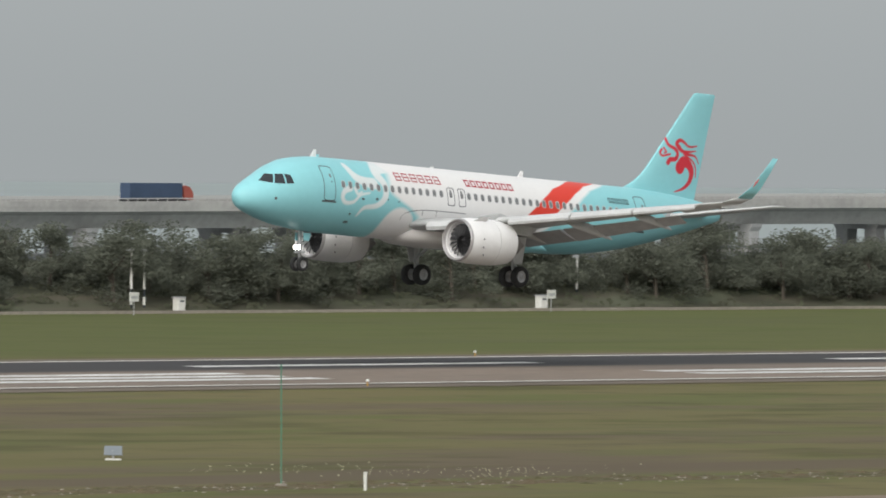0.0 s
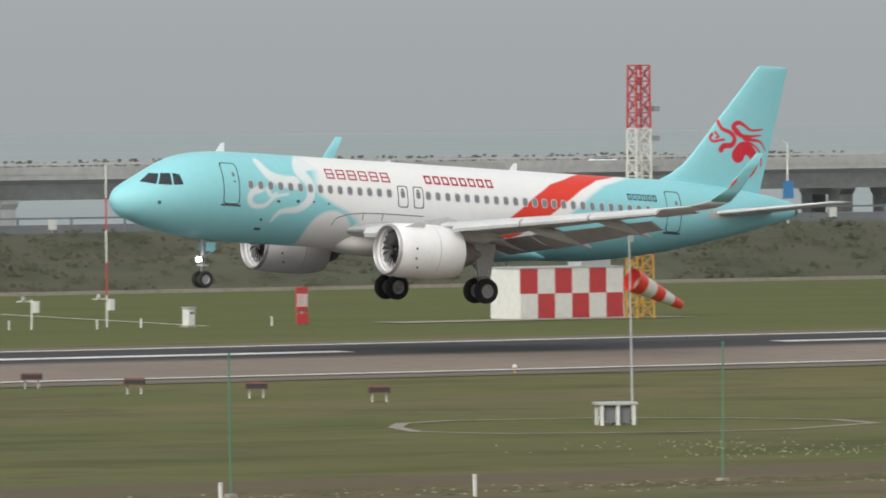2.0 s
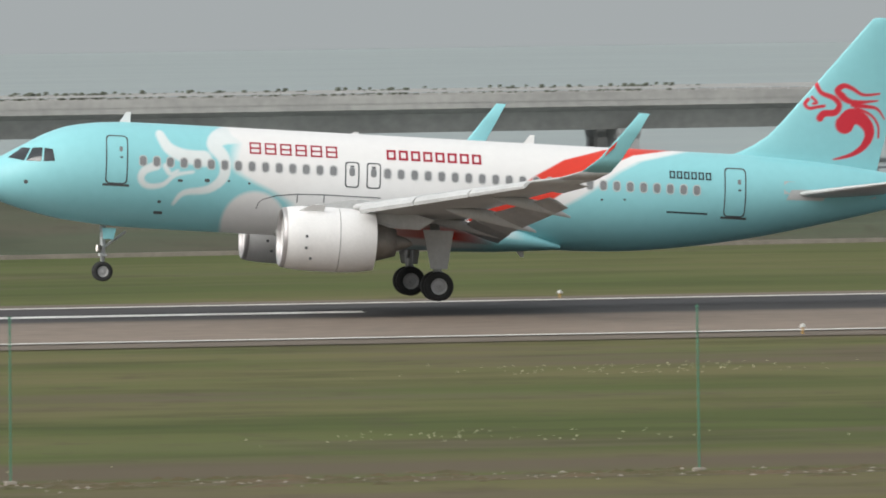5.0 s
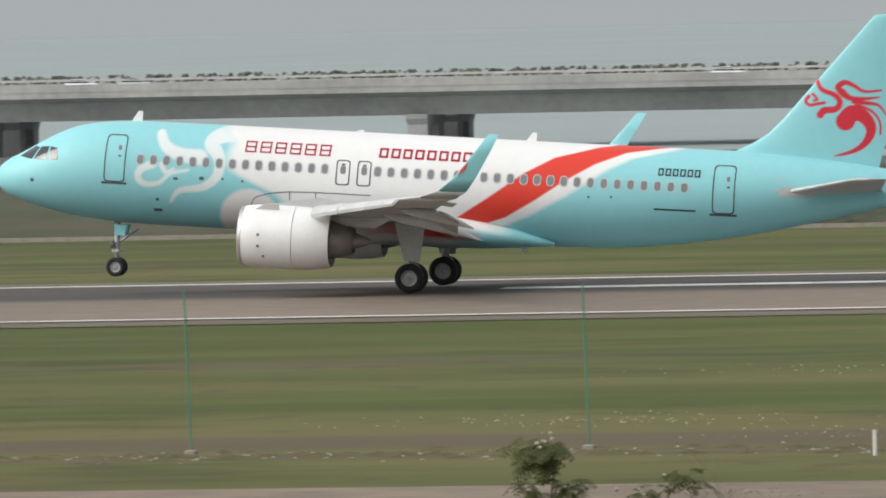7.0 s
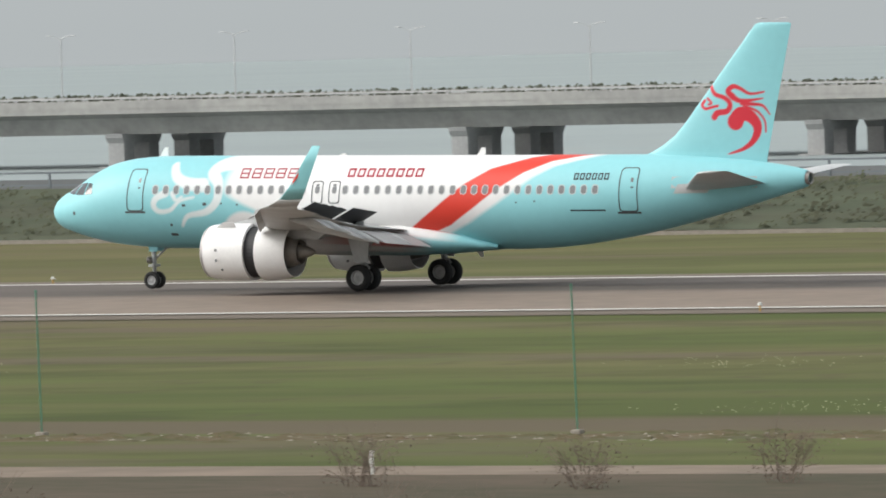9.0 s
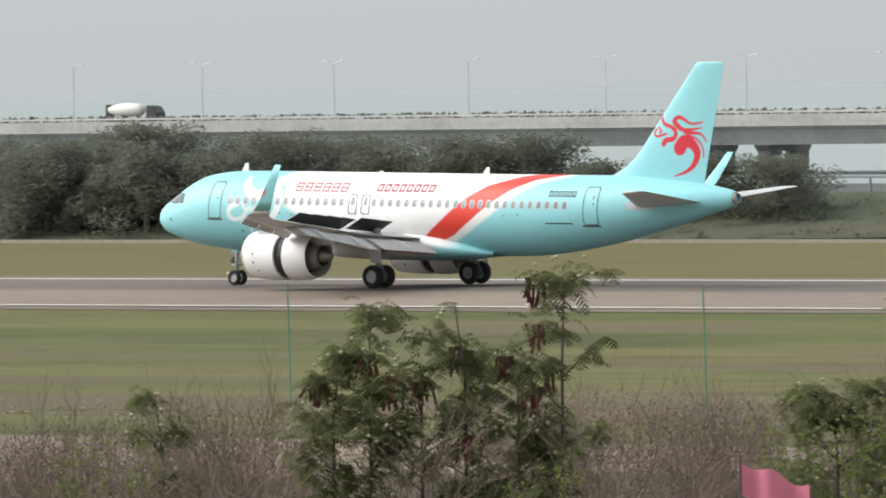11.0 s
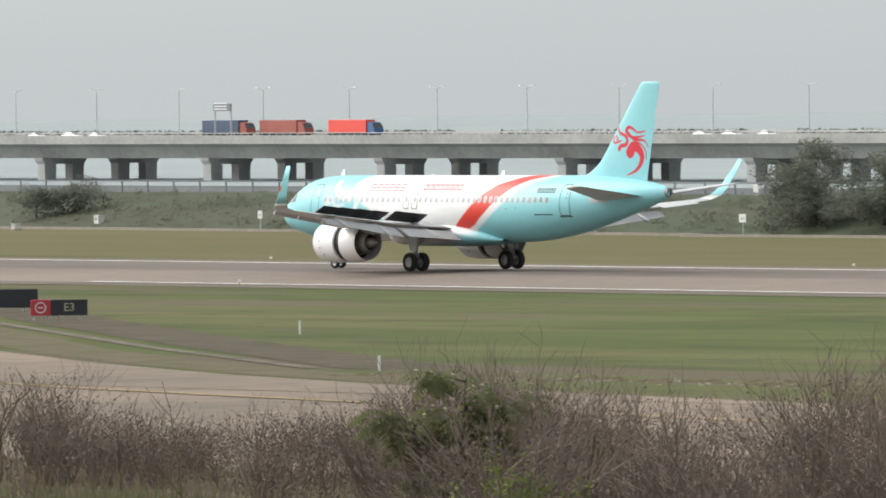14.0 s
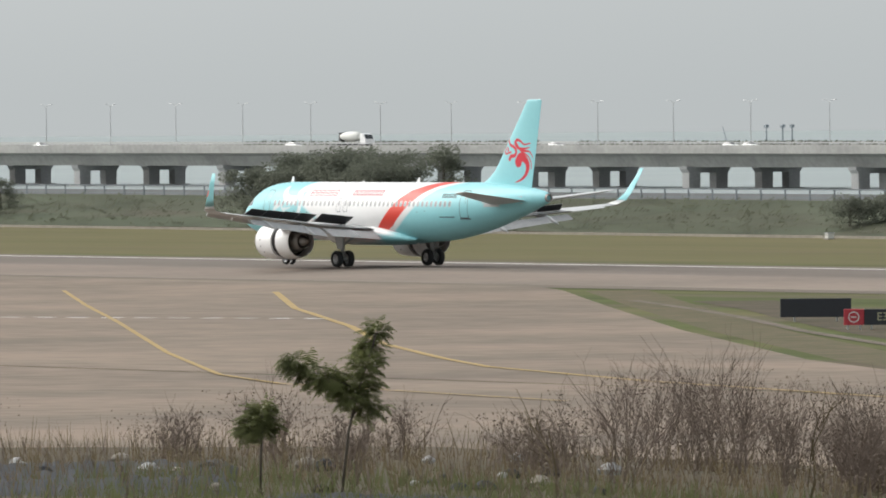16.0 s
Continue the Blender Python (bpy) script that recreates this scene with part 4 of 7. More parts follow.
        f.rings([[(0, -half, 0.0), (c, -half, -0.06), (c, -half, -0.075), (0, -half, -0.05)], [(0, half, 0.0), (c, half, -0.06), (c, half, -0.075), (0, half, -0.05)]])
        m = Matrix.Translation(P(hx(ym), s * ym, hz(ym))) @ Matrix.Rotation(turn, 4, "Z") @ Matrix.Rotation(s * radians(5.8), 4, "X")
        ob = part("spoiler", f, "flap", wing, "hinged spoiler panel", at=m)
        under = Form()
        under.rings([[(0.06, -half + 0.02, -0.056), (c - 0.02, -half + 0.02, -0.079), (c - 0.02, -half + 0.02, -0.084), (0.06, -half + 0.02, -0.062)], [(0.06, half - 0.02, -0.056), (c - 0.02, half - 0.02, -0.079), (c - 0.02, half - 0.02, -0.084), (0.06, half - 0.02, -0.062)]])
        part("underside", under, "dark", ob)
        spoilers.append((ob, m))
    return wing, spoilers


port_wing, port_spoilers = make_wing(-1)
star_wing, star_spoilers = make_wing(1)


def make_stabiliser(s):
    rings = [[P(x, s * y, z + dz - (35.5 - x) * 0.075) for x, dz in foil(le, ch, 0.1)] for y, le, ch, z in ((0.6, 31.75, 4.0, 4.62), (1.2, 32.1, 3.7, 4.70), (6.1, 35.15, 1.5, 5.22), (6.22, 35.4, 1.1, 5.24))]
    part("tailplane", Form().rings(rings), "wing", plane, "grey tailplane", True)
    f = Form()
    f.rings([[P(x, s * (hull_y(x, z) * -1 + 0.02), z) for x, z in ((31.6, 4.45), (35.4, 4.45), (35.4, 4.95), (31.6, 4.95))], [P(x, s * (hull_y(x, z) * -1 - 0.2), z) for x, z in ((31.6, 4.45), (35.4, 4.45), (35.4, 4.95), (31.6, 4.95))]])
    part("tailplane_seal", f, "wing", plane)
    patch("trim_plate", [(31.7, 4.22), (33.2, 4.25), (33.6, 4.72), (31.9, 4.62)], "wing", plane, 0.014, "grey plate at the tailplane root", -s)


make_stabiliser(-1)
make_stabiliser(1)

# fin with its dorsal fillet and painted scroll
FIN = [(5.2, 30.6, 35.45, 0.20), (5.75, 29.4, 35.55, 0.22), (6.0, 30.0, 35.6, 0.20), (6.3, 30.55, 35.66, 0.20), (6.7, 31.1, 35.75, 0.19), (7.3, 31.65, 35.87, 0.18), (11.35, 34.9, 36.72, 0.09), (11.52, 35.05, 36.76, 0.07), (11.58, 35.3, 36.6, 0.02)]
rings = []
zs = [5.2 + 0.035 * i for i in range(183)]
for z in zs:
    if z > 11.58:
        break
    le, te, th = (float(np.interp(z, [r[0] for r in FIN], [r[c] for r in FIN])) for c in (1, 2, 3))
    n = 100
    half = [0.5 * (1 - math.cos(math.pi * k / n)) for k in range(n + 1)]
    th0 = lambda s: th * 2.6 * (math.sqrt(s) * 0.9 * (1 - s) + 0.02)
    rings.append([P(le + (te - le) * s, -th0(s), z) for s in half] + [P(le + (te - le) * s, th0(s), z) for s in half[-2:0:-1]])
f = Form()
f.rings(rings)
fin = part("fin", f, "livery", plane, "tall cyan fin with a red scroll emblem", True)
fv = np.array(f.v)
gx, gz = fv[:, 0] + GEAR_X, fv[:, 2]
red = np.zeros(len(gx))
for pts, a, b in (([(34.1, 7.3), (34.35, 7.62), (34.75, 7.55), (35.08, 7.2), (35.1, 6.8), (34.85, 6.4), (34.4, 6.1), (33.75, 5.9)], 0.75, 0.06),
                  ([(32.87, 8.9), (33.1, 8.5), (33.6, 8.32), (33.85, 8.05), (33.7, 7.75), (33.25, 7.68), (33.1, 7.5)], 0.16, 0.3),
                  ([(32.6, 8.2), (32.48, 8.02), (32.65, 7.86), (32.95, 7.92), (33.25, 7.98)], 0.15, 0.12), ([(32.75, 8.3), (32.95, 8.1), (32.8, 8.05)], 0.12, 0.1),
                  ([(33.95, 8.4), (33.75, 8.62), (34.0, 8.82), (34.35, 8.72), (34.8, 8.5), (35.45, 8.58)], 0.3, 0.08),
                  ([(34.0, 8.35), (34.3, 8.2), (34.84, 8.22), (35.4, 8.3)], 0.28, 0.06), ([(34.4, 8.1), (34.9, 8.05), (35.38, 7.98), (35.7, 7.6)], 0.22, 0.06),
                  ([(34.5, 7.98), (35.1, 7.75), (35.45, 7.35), (35.5, 6.85)], 0.12, 0.08)):
    red = np.maximum(red, stroke(gx, gz, pts, a, b, 0.045))
cols = np.empty((len(gx), 4))
for k in range(3):
    cols[:, k] = CYAN[k] + ((0.60, 0.035, 0.055)[k] - CYAN[k]) * red
cols[:, 3] = 1
store_livery(fin, cols)


# engines
def make_engine(s):
    y, z = s * 5.75, 1.80
    at = P(0.45, y, z)
    cowl = part("engine", Form().spin([(11.75, 0.90), (11.3, 0.92), (10.98, 0.98), (10.82, 1.05), (10.78, 1.09), (10.82, 1.13), (11.0, 1.18), (11.4, 1.225), (12.0, 1.25), (12.95, 1.25)], at=at, n=48).spin([(12.95, 1.25), (12.95, 1.12)], at=at, n=48).spin([(12.95, 1.12), (12.4, 1.1)], at=at, n=48), "white", plane, "white engine cowl", True)
    part("intake_lip", Form().spin([(11.1, 0.955), (10.96, 0.99), (10.805, 1.05), (10.76, 1.09), (10.805, 1.135), (10.93, 1.172)], at=at, n=48), "metal", cowl, "polished metal lip", True)
    f = Form()
    f.spin([(11.7, 0.9), (11.72, 0.2)], at=at, n=36)
    part("fan", f, "dark", cowl)
    blades = Form()
    for k in range(18):
        a = 2 * math.pi * k / 18
        b = a + 0.22
        blades.add([P(11.55, y + r * math.cos(t), z + r * math.sin(t)) if i < 2 else P(11.68, y + r * math.cos(t), z + r * math.sin(t)) for i, (r, t) in enumerate(((0.25, a), (0.89, a), (0.89, b), (0.25, b)))], [(0, 1, 2, 3)])
    part("fan_blades", blades, "fan", cowl, "dark fan blades")
    part("spinner", Form().spin([(11.15, 0.01), (11.3, 0.12), (11.6, 0.28), (11.7, 0.29)], at=at, n=20), "fan", cowl, "", True)
    part("cascade", Form().spin([(12.6, 1.13), (13.9, 1.06)], at=at, n=40), "dark", cowl, "dark thrust reverser cascade")
    sleeve = part("reverser_sleeve", Form().spin([(12.98, 1.12), (12.975, 1.248)], at=at, n=48).spin([(12.975, 1.248), (13.4, 1.24), (13.9, 1.19), (14.4, 1.10)], at=at, n=48).spin([(14.4, 1.10), (14.4, 1.07)], at=at, n=48).spin([(14.4, 1.07), (14.0, 1.08), (13.0, 1.10)], at=at, n=48), "white", cowl, "white sliding reverser sleeve", True)
    part("core_nozzle", Form().spin([(13.2, 0.82), (14.2, 0.80), (14.8, 0.66), (15.25, 0.52), (15.25, 0.48), (14.9, 0.48)], at=at, n=32), "hot", cowl, "brown metal core nozzle", True)
    part("exhaust_plug", Form().spin([(14.9, 0.36), (15.3, 0.32), (15.75, 0.17), (15.95, 0.03)], at=at, n=24), "hot", cowl, "", True)
    f = Form()
    f.rings([[P(11.9, y + d * 0.2, z + 1.2), P(14.3, y + d, z + 1.62), P(17.2, y + d, z + 0.95), P(16.6, y + d, z + 0.55), P(13.0, y + d, z + 0.6)] for d in (-0.2, 0.2)])
    part("pylon", f, "wing", cowl, "grey engine pylon")
    part("strake", Form().rings([[P(11.8, y - 0.62 * 1, z + 1.06), P(12.8, y - 0.62, z + 1.06), P(12.8, y - 0.6, z + 1.08)], [P(12.3, y - 0.85, z + 1.32), P(12.8, y - 0.85, z + 1.32), P(12.8, y - 0.83, z + 1.33)]]), "white", cowl)
    for hx, hz in ((12.1, 0.1), (12.1, -0.35), (12.3, -0.75)):
        yy = -math.sqrt(1.27**2 - hz * hz)
        part("cowl_mark", Form().add([P(hx - 0.05, y + yy - 0.005, z + hz - 0.05), P(hx + 0.05, y + yy - 0.005, z + hz - 0.05), P(hx + 0.05, y + yy + 0.005, z + hz + 0.05), P(hx - 0.05, y + yy + 0.005, z + hz + 0.05)], [(0, 1, 2, 3)]), "line", cowl)
    return sleeve


sleeves = [make_engine(-1), make_engine(1)]


# landing gear
def wheel(parent, x, y, z, r, w, n=28):
    tyre = part("wheel", Form().spin([(-w * 0.34, r * 0.55), (-w * 0.46, r * 0.62), (-w * 0.5, r * 0.8), (-w * 0.42, r * 0.94), (-w * 0.2, r), (w * 0.2, r), (w * 0.42, r * 0.94), (w * 0.5, r * 0.8), (w * 0.46, r * 0.62), (w * 0.34, r * 0.55)], "y", P(x, y, z), n), "tyre", parent, "black tyre", True)
    for d in (-1, 1):
        part("hub", Form().spin([(d * w * 0.34, r * 0.56), (d * w * 0.3, r * 0.46), (d * w * 0.16, r * 0.4), (d * w * 0.2, r * 0.16), (d * w * 0.32, 0.02)], "y", P(x, y, z), 20), "rim", tyre, "pale wheel hub")
    return tyre


def main_gear(s):
    g = part("main_gear", Form().tube([P(17.5, s * 3.7, 3.0), P(17.66, s * 3.78, 1.5), P(17.71, s * 3.8, 0.58)], [0.2, 0.16, 0.11], 12), "steel", plane, "main landing gear leg", True)
    part("side_stay", Form().tube([P(17.6, s * 3.75, 1.5), P(17.5, s * 2.2, 2.4)], 0.09, 8), "steel", g)
    part("axle", Form().tube([P(17.71, s * 3.28, 0.58), P(17.71, s * 4.32, 0.58)], 0.09, 8), "steel", g)
    part("torque_link", Form().tube([P(17.66, s * 3.8, 1.35), P(18.0, s * 3.8, 1.0), P(17.75, s * 3.8, 0.66)], 0.05, 6), "steel", g)
    part("gear_door", Form().rings([[P(17.0, s * 4.1, 2.75), P(18.2, s * 4.1, 2.75), P(18.05, s * 4.0, 1.25), P(17.4, s * 4.0, 1.25)], [P(17.0, s * 4.15, 2.75), P(18.2, s * 4.15, 2.75), P(18.05, s * 4.05, 1.25), P(17.4, s * 4.05, 1.25)]]), "wing", g, "grey gear door")
    for d in (-0.46, 0.46):
        wheel(g, 17.71, s * 3.8 + d, 0.58, 0.58, 0.42)
    return g


def nose_gear():
    g = part("nose_gear", Form().tube([P(5.0, 0, 2.2), P(5.05, 0, 1.2), P(5.07, 0, 0.4)], [0.13, 0.1, 0.07], 12), "steel", plane, "nose landing gear leg", True)
    part("drag_stay", Form().tube([P(5.02, 0, 1.3), P(5.9, 0, 2.0)], 0.05, 8), "steel", g)
    part("axle", Form().tube([P(5.07, -0.32, 0.4), P(5.07, 0.32, 0.4)], 0.05, 8), "steel", g)
    for s in (-1, 1):
        part("gear_door", Form().rings([[P(4.95, s * 0.3, 2.1), P(5.5, s * 0.3, 2.1), P(5.4, s * 0.33, 1.68), P(5.0, s * 0.33, 1.68)], [P(4.95, s * 0.33, 2.1), P(5.5, s * 0.33, 2.1), P(5.4, s * 0.36, 1.68), P(5.0, s * 0.36, 1.68)]]), "cyan", g, "cyan nose gear door")
        wheel(g, 5.07, s * 0.25, 0.4, 0.385, 0.24, 24)
        lamp_cup = part("lamp_housing", Form().spin([(-0.09, 0.15), (-0.02, 0.15), (0.06, 0.11), (0.1, 0.01)], "x", P(4.9, s * 0.14, 1.3), 14), "hot", g, "dark lamp housing", True)
        part("landing_lamp", Form().spin([(-0.02, 0.14), (-0.04, 0.1), (-0.05, 0.01)], "x", P(4.9, s * 0.14, 1.3), 14), "lamp", lamp_cup, "bright landing lamp")
    part("steering_arm", Form().box(5.0 - 0.1 - GEAR_X, 5.2 - GEAR_X, -0.3, 0.3, 1.0, 1.1, 0.02), "steel", g)
    return g


gears = [main_gear(-1), main_gear(1)]
nose = nose_gear()


# ---- traffic on the viaduct ----
traffic = []


def wheels(root, xs, y, r):
    for x in xs:
        for s in (-1, 1):
            part("wheel", Form().spin([(-0.14, r * 0.6), (-0.14, r), (0.14, r), (0.14, r * 0.6)], "y", (x, s * y, r), 14, True), "tyre", root, "black tyre")


def make_car(paint, label, length=4.4):
    root = thing("car", Matrix(), label, "car", "traffic on the viaduct")
    h = length / 2
    f = Form()
    f.rings([[(x, s * 0.88, z) for s, z in ((-1, 0.35), (1, 0.35))] + [(x, w, zt) for w, zt in ((0.9, zt * 0.7), (0.78, zt), (-0.78, zt), (-0.9, zt * 0.7))] for x, zt in ((-h, 0.75), (-h + 0.3, 0.86), (-h + 1.0, 0.95), (h - 0.9, 1.0), (h - 0.1, 0.95), (h, 0.8))])
    part("body", f, paint, root)
    f = Form()
    f.rings([[(-h + 1.1, -0.8, 0.94), (h - 0.5, -0.8, 0.98), (h - 0.5, 0.8, 0.98), (-h + 1.1, 0.8, 0.94)], [(-h + 1.9, -0.62, 1.42), (h - 1.1, -0.62, 1.44), (h - 1.1, 0.62, 1.44), (-h + 1.9, 0.62, 1.42)]])
    part("glasshouse", f, "glass", root, "dark car windows")
    part("roof", Form().box(-h + 1.9, h - 1.1, -0.63, 0.63, 1.42, 1.49, 0.03), paint, root)
    wheels(root, (-h + 0.85, h - 0.85), 0.8, 0.32)
    for ob in root.children:
        ob.data.transform(Matrix.Scale(0.85, 4))
    return root


def make_truck(paint, cab, label, kind="box"):
    """A lorry heading along -x: tractor in front, container, tank or mixer drum behind."""
    root = thing("truck", Matrix(), label + " on the viaduct", "truck", "traffic on the viaduct")
    f = Form()
    f.rings([[(-8.2, y, 1.0), (-6.0, y, 1.0), (-6.0, y, 3.2), (-6.4, y, 3.4), (-7.4, y, 3.1), (-8.1, y, 2.2)] for y in (-1.2, 1.2)])
    part("cab", f, cab, root)
    part("windscreen", Form().rings([[(-8.13, y, 2.2), (-7.5, y, 3.2), (-7.46, y, 3.2), (-8.09, y, 2.2)] for y in (-1.0, 1.0)]), "glass", root)
    part("chassis", Form().box(-7.5, 3.6 if kind == "mixer" else 7.0, -0.9, 0.9, 0.7, 1.15), "dark", root)
    if kind == "box":
        part("container", Form().box(-5.6, 6.6, -1.22, 1.22, 1.2, 3.8, 0.04), paint, root)
        part("writing_bar", Form().box(-1.6, 1.8, -1.24, -1.225, 2.4, 2.9), "white", root)
    elif kind == "tank":
        part("tank", Form().spin([(-5.2, 0.3), (-5.0, 0.8), (-4.6, 0.95), (6.0, 0.95), (6.4, 0.8), (6.6, 0.3)], at=(0, 0, 2.15), n=20, caps=True), paint, root, "", True)
    else:
        part("drum", Form().spin([(-4.6, 0.5), (-3.8, 1.0), (-1.5, 1.15), (0.5, 1.1), (2.6, 0.7), (3.0, 0.6)], at=(0, 0, 2.7), n=20, caps=True), paint, root, "", True)
        part("chute", Form().box(2.6, 3.6, -0.5, 0.5, 1.6, 3.6, 0.05), "dark", root)
    wheels(root, (-7.0, -4.4, 3.0, 4.4, 5.8) if kind != "mixer" else (-7.0, 0.6, 2.0), 1.05, 0.5)
    for ob in root.children:
        ob.data.transform(Matrix.Scale(0.87, 4))
    return root


def make_light_truck(paint, label):
    """A short box lorry heading along -x."""
    root = thing("light_truck", Matrix(), label + " on the viaduct", "truck", "traffic on the viaduct")
    f = Form()
    f.rings([[(-3.1, y, 0.5), (-1.6, y, 0.5), (-1.6, y, 2.0), (-2.4, y, 2.05), (-3.0, y, 1.4)] for y in (-0.95, 0.95)])
    part("cab", f, paint, root)
    part("windscreen", Form().rings([[(-3.03, y, 1.42), (-2.46, y, 2.02), (-2.42, y, 2.02), (-2.99, y, 1.42)] for y in (-0.85, 0.85)]), "glass", root)
    part("chassis", Form().box(-2.6, 2.4, -0.7, 0.7, 0.4, 0.65), "dark", root)
    part("load_box", Form().box(-1.5, 2.6, -1.0, 1.0, 0.68, 2.4, 0.03), paint, root)
    part("writing_bar", Form().box(-0.8, 1.4, -1.02, -1.005, 1.5, 1.8), "white", root)
    wheels(root, (-2.3, 1.5), 0.85, 0.38)
    return root


def seen(ob, t, x, v, far=False):
    """Put a vehicle into the traffic: at x at that moment, at v metres a second; heading +x it turns round."""
    y = BRIDGE + (20.5 if far else 5.0)
    x *= y / BRIDGE
    traffic.append((ob, x - v * t, y, v, 180.0 if v > 0 else 0.0))


LORRIES = [("navy", "rust", "dark blue container lorry with a red cab", "box", 0, 1013, 19, False), ("tan", "rust", "tan tank lorry with a red cab", "tank", 0.5, 922, -20, True),
           ("rust", "navy", "red container lorry", "box", 1.0, 829, 18, False), ("rust", "white", "brown tank lorry with a white cab", "tank", 3.0, 462, -12, True),
           ("blue", "blue", "small blue box lorry", "light", 3.0, 529, 19, False), ("white", "rust", "white container lorry with a red cab", "box", 6.5, -103, 18, False), ("box", "amber", "pale mixer lorry", "mixer", 8.2, -450, -18, True),
           ("tan", "tan", "sand coloured tank lorry", "tank", 10.5, -785, -17, True), ("box", "dark", "pale mixer lorry", "mixer", 11.5, -944, 17, True), ("navy", "blue", "blue container lorry", "box", 12.0, -1060, 18, False),
           ("tan", "rust", "tan container lorry with a red cab", "box", 12.0, -1084, 18, False), ("rust", "rust", "red container lorry", "box", 12.0, -994, 18, False), ("box", "white", "white mixer lorry", "mixer", 12.0, -1034, 18, False),
           ("navy", "rust", "dark blue container lorry with a red cab", "box", 14.0, -1410, 17.5, False), ("rust", "rust", "rust red container lorry", "box", 14.0, -1393.5, 17.5, False), ("red", "blue", "bright red container lorry with a blue cab", "box", 14.0, -1374, 17.5, False),
           ("box", "white", "pale mixer lorry", "mixer", 16.0, -1629, 17, False)]
for paint, cab, label, kind, t, x, v, far in LORRIES:
    seen(make_light_truck(paint, label) if kind == "light" else make_truck(paint, cab, label, kind), t, x, v, far)
CARS = [(2.0, 719, -24, "white"), (2.5, 548, 24, "white"), (2.5, 606, -24, "white"), (3.0, 472, 23, "steel"), (3.0, 486, -23, "white"), (3.0, 557, 24, "white"), (6.5, -149, 23, "white"), (6.5, -117, 22, "white"), (6.5, -105, -24, "white"), (7.0, -264, 23, "white"), (7.0, -258, 22, "steel"), (7.0, -192, -23, "white"),
        (7.5, -353, 23, "white"), (7.5, -346, -22, "steel"), (7.5, -339, 22, "white"), (8.0, -387, -23, "white"), (8.2, -500, 22, "wing"), (10.5, -748, 23, "white"), (11.5, -977, 22, "white"), (12.0, -1104, -24, "white"), (12.5, -1096, 22, "white"), (13.5, -1292, -23, "white"), (13.5, -1284, -22, "white"),
        (14.0, -1466, 22, "white"), (14.0, -1456, -22, "white"), (14.0, -1264, 22, "white"), (14.5, -1444, 22, "white"), (15.0, -1525, 22, "white"), (15.0, -1426, -22, "white"), (15.5, -1660, 22, "white"), (15.5, -1570, -22, "white"), (16.0, -1742, 22, "white"), (16.0, -1648, -22, "white"), (16.0, -1497, 22, "white")]
for t, x, v, paint in CARS:
    seen(make_car(paint, "white saloon car on the viaduct" if paint == "white" else "grey saloon car on the viaduct"), t, x, abs(v), False)


# ---- trees on the dike ----
def leaves(f, centre, radius, count, size, rnd, squash=0.8):
    """A clump of small leaf sprays round a centre, thinner towards its rim."""
    for _ in range(count):
        d = Vector((rnd.gauss(0, 1), rnd.gauss(0, 1), rnd.gauss(0, 1))).normalized() * radius * rnd.random() ** 0.45
        p = Vector(centre) + Vector((d.x, d.y, d.z * squash))
        a, b = Vector((rnd.uniform(-1, 1), rnd.uniform(-1, 1), rnd.uniform(-0.4, 0.8))).normalized(), Vector((rnd.uniform(-1, 1), rnd.uniform(-1, 1), rnd.uniform(-1, 1))).normalized()
        s = size * rnd.uniform(0.5, 1.2)
        f.add([p - a * s, p - b * s * 0.45, p + a * s * 1.1, p + b * s * 0.4], [(0, 1, 2, 3)])


def make_far_tree(seed, height):
    rnd = random.Random(seed)
    root = thing("tree", Matrix(), "dense dark green shrubby tree on the dike", "tree", "trees on the dike")
    f = Form()
    f.tube([(0, 0, -0.6), (0.1, 0, height * 0.35), (0.3, 0.1, height * 0.75)], [0.2, 0.13, 0.05], 6)
    for k in range(4):
        a = rnd.uniform(0, 6.3)
        f.tube([(0.1, 0, height * (0.25 + 0.1 * k)), (math.cos(a) * 1.6, math.sin(a) * 1.2, height * (0.5 + 0.1 * k))], [0.08, 0.03], 5)
    part("trunk", f, "bark", root)
    f = Form()
    for k in range(20):
        z = height * rnd.uniform(0.06, 0.92)
        w = 3.4 * (1 - 0.5 * (z / height) ** 2)
        leaves(f, (rnd.uniform(-w, w), rnd.uniform(-w, w) * 0.6, z), rnd.uniform(0.9, 1.6), 230, 0.19, rnd)
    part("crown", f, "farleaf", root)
    return root


kinds = [make_far_tree(s, h) for s, h in ((1, 5.6), (2, 6.6), (3, 5.0), (4, 6.0))]
spots = []
rnd = random.Random(11)
for x0, x1, z, step in ((478, 640, 1.0, 2.4), (478, 640, 0.7, 6.0), (452, 478, 0.75, 3.5), (268, 288, 0.8, 3.0), (-417, -396, 0.9, 1.8), (-376, -364, 0.85, 2.8), (-358, -349, 0.8, 2.8), (-570, -417, 1.2, 2.0), (-570, -417, 0.95, 3.0), (-570, -417, 1.1, 3.2), (-570, -417, 0.7, 4.0), (-603, -579, 1.05, 2.6), (-705, -701, 0.75, 2.4), (-805, -780, 1.2, 2.0), (-801, -784, 1.2, 3.0), (-868, -858, 0.7, 4.0)):
    x = x0
    while x < x1:
        spots.append((x + rnd.uniform(-0.8, 0.8), z * rnd.uniform(0.82, 1.08)))
        x += step * rnd.uniform(0.75, 1.25)
used = set()
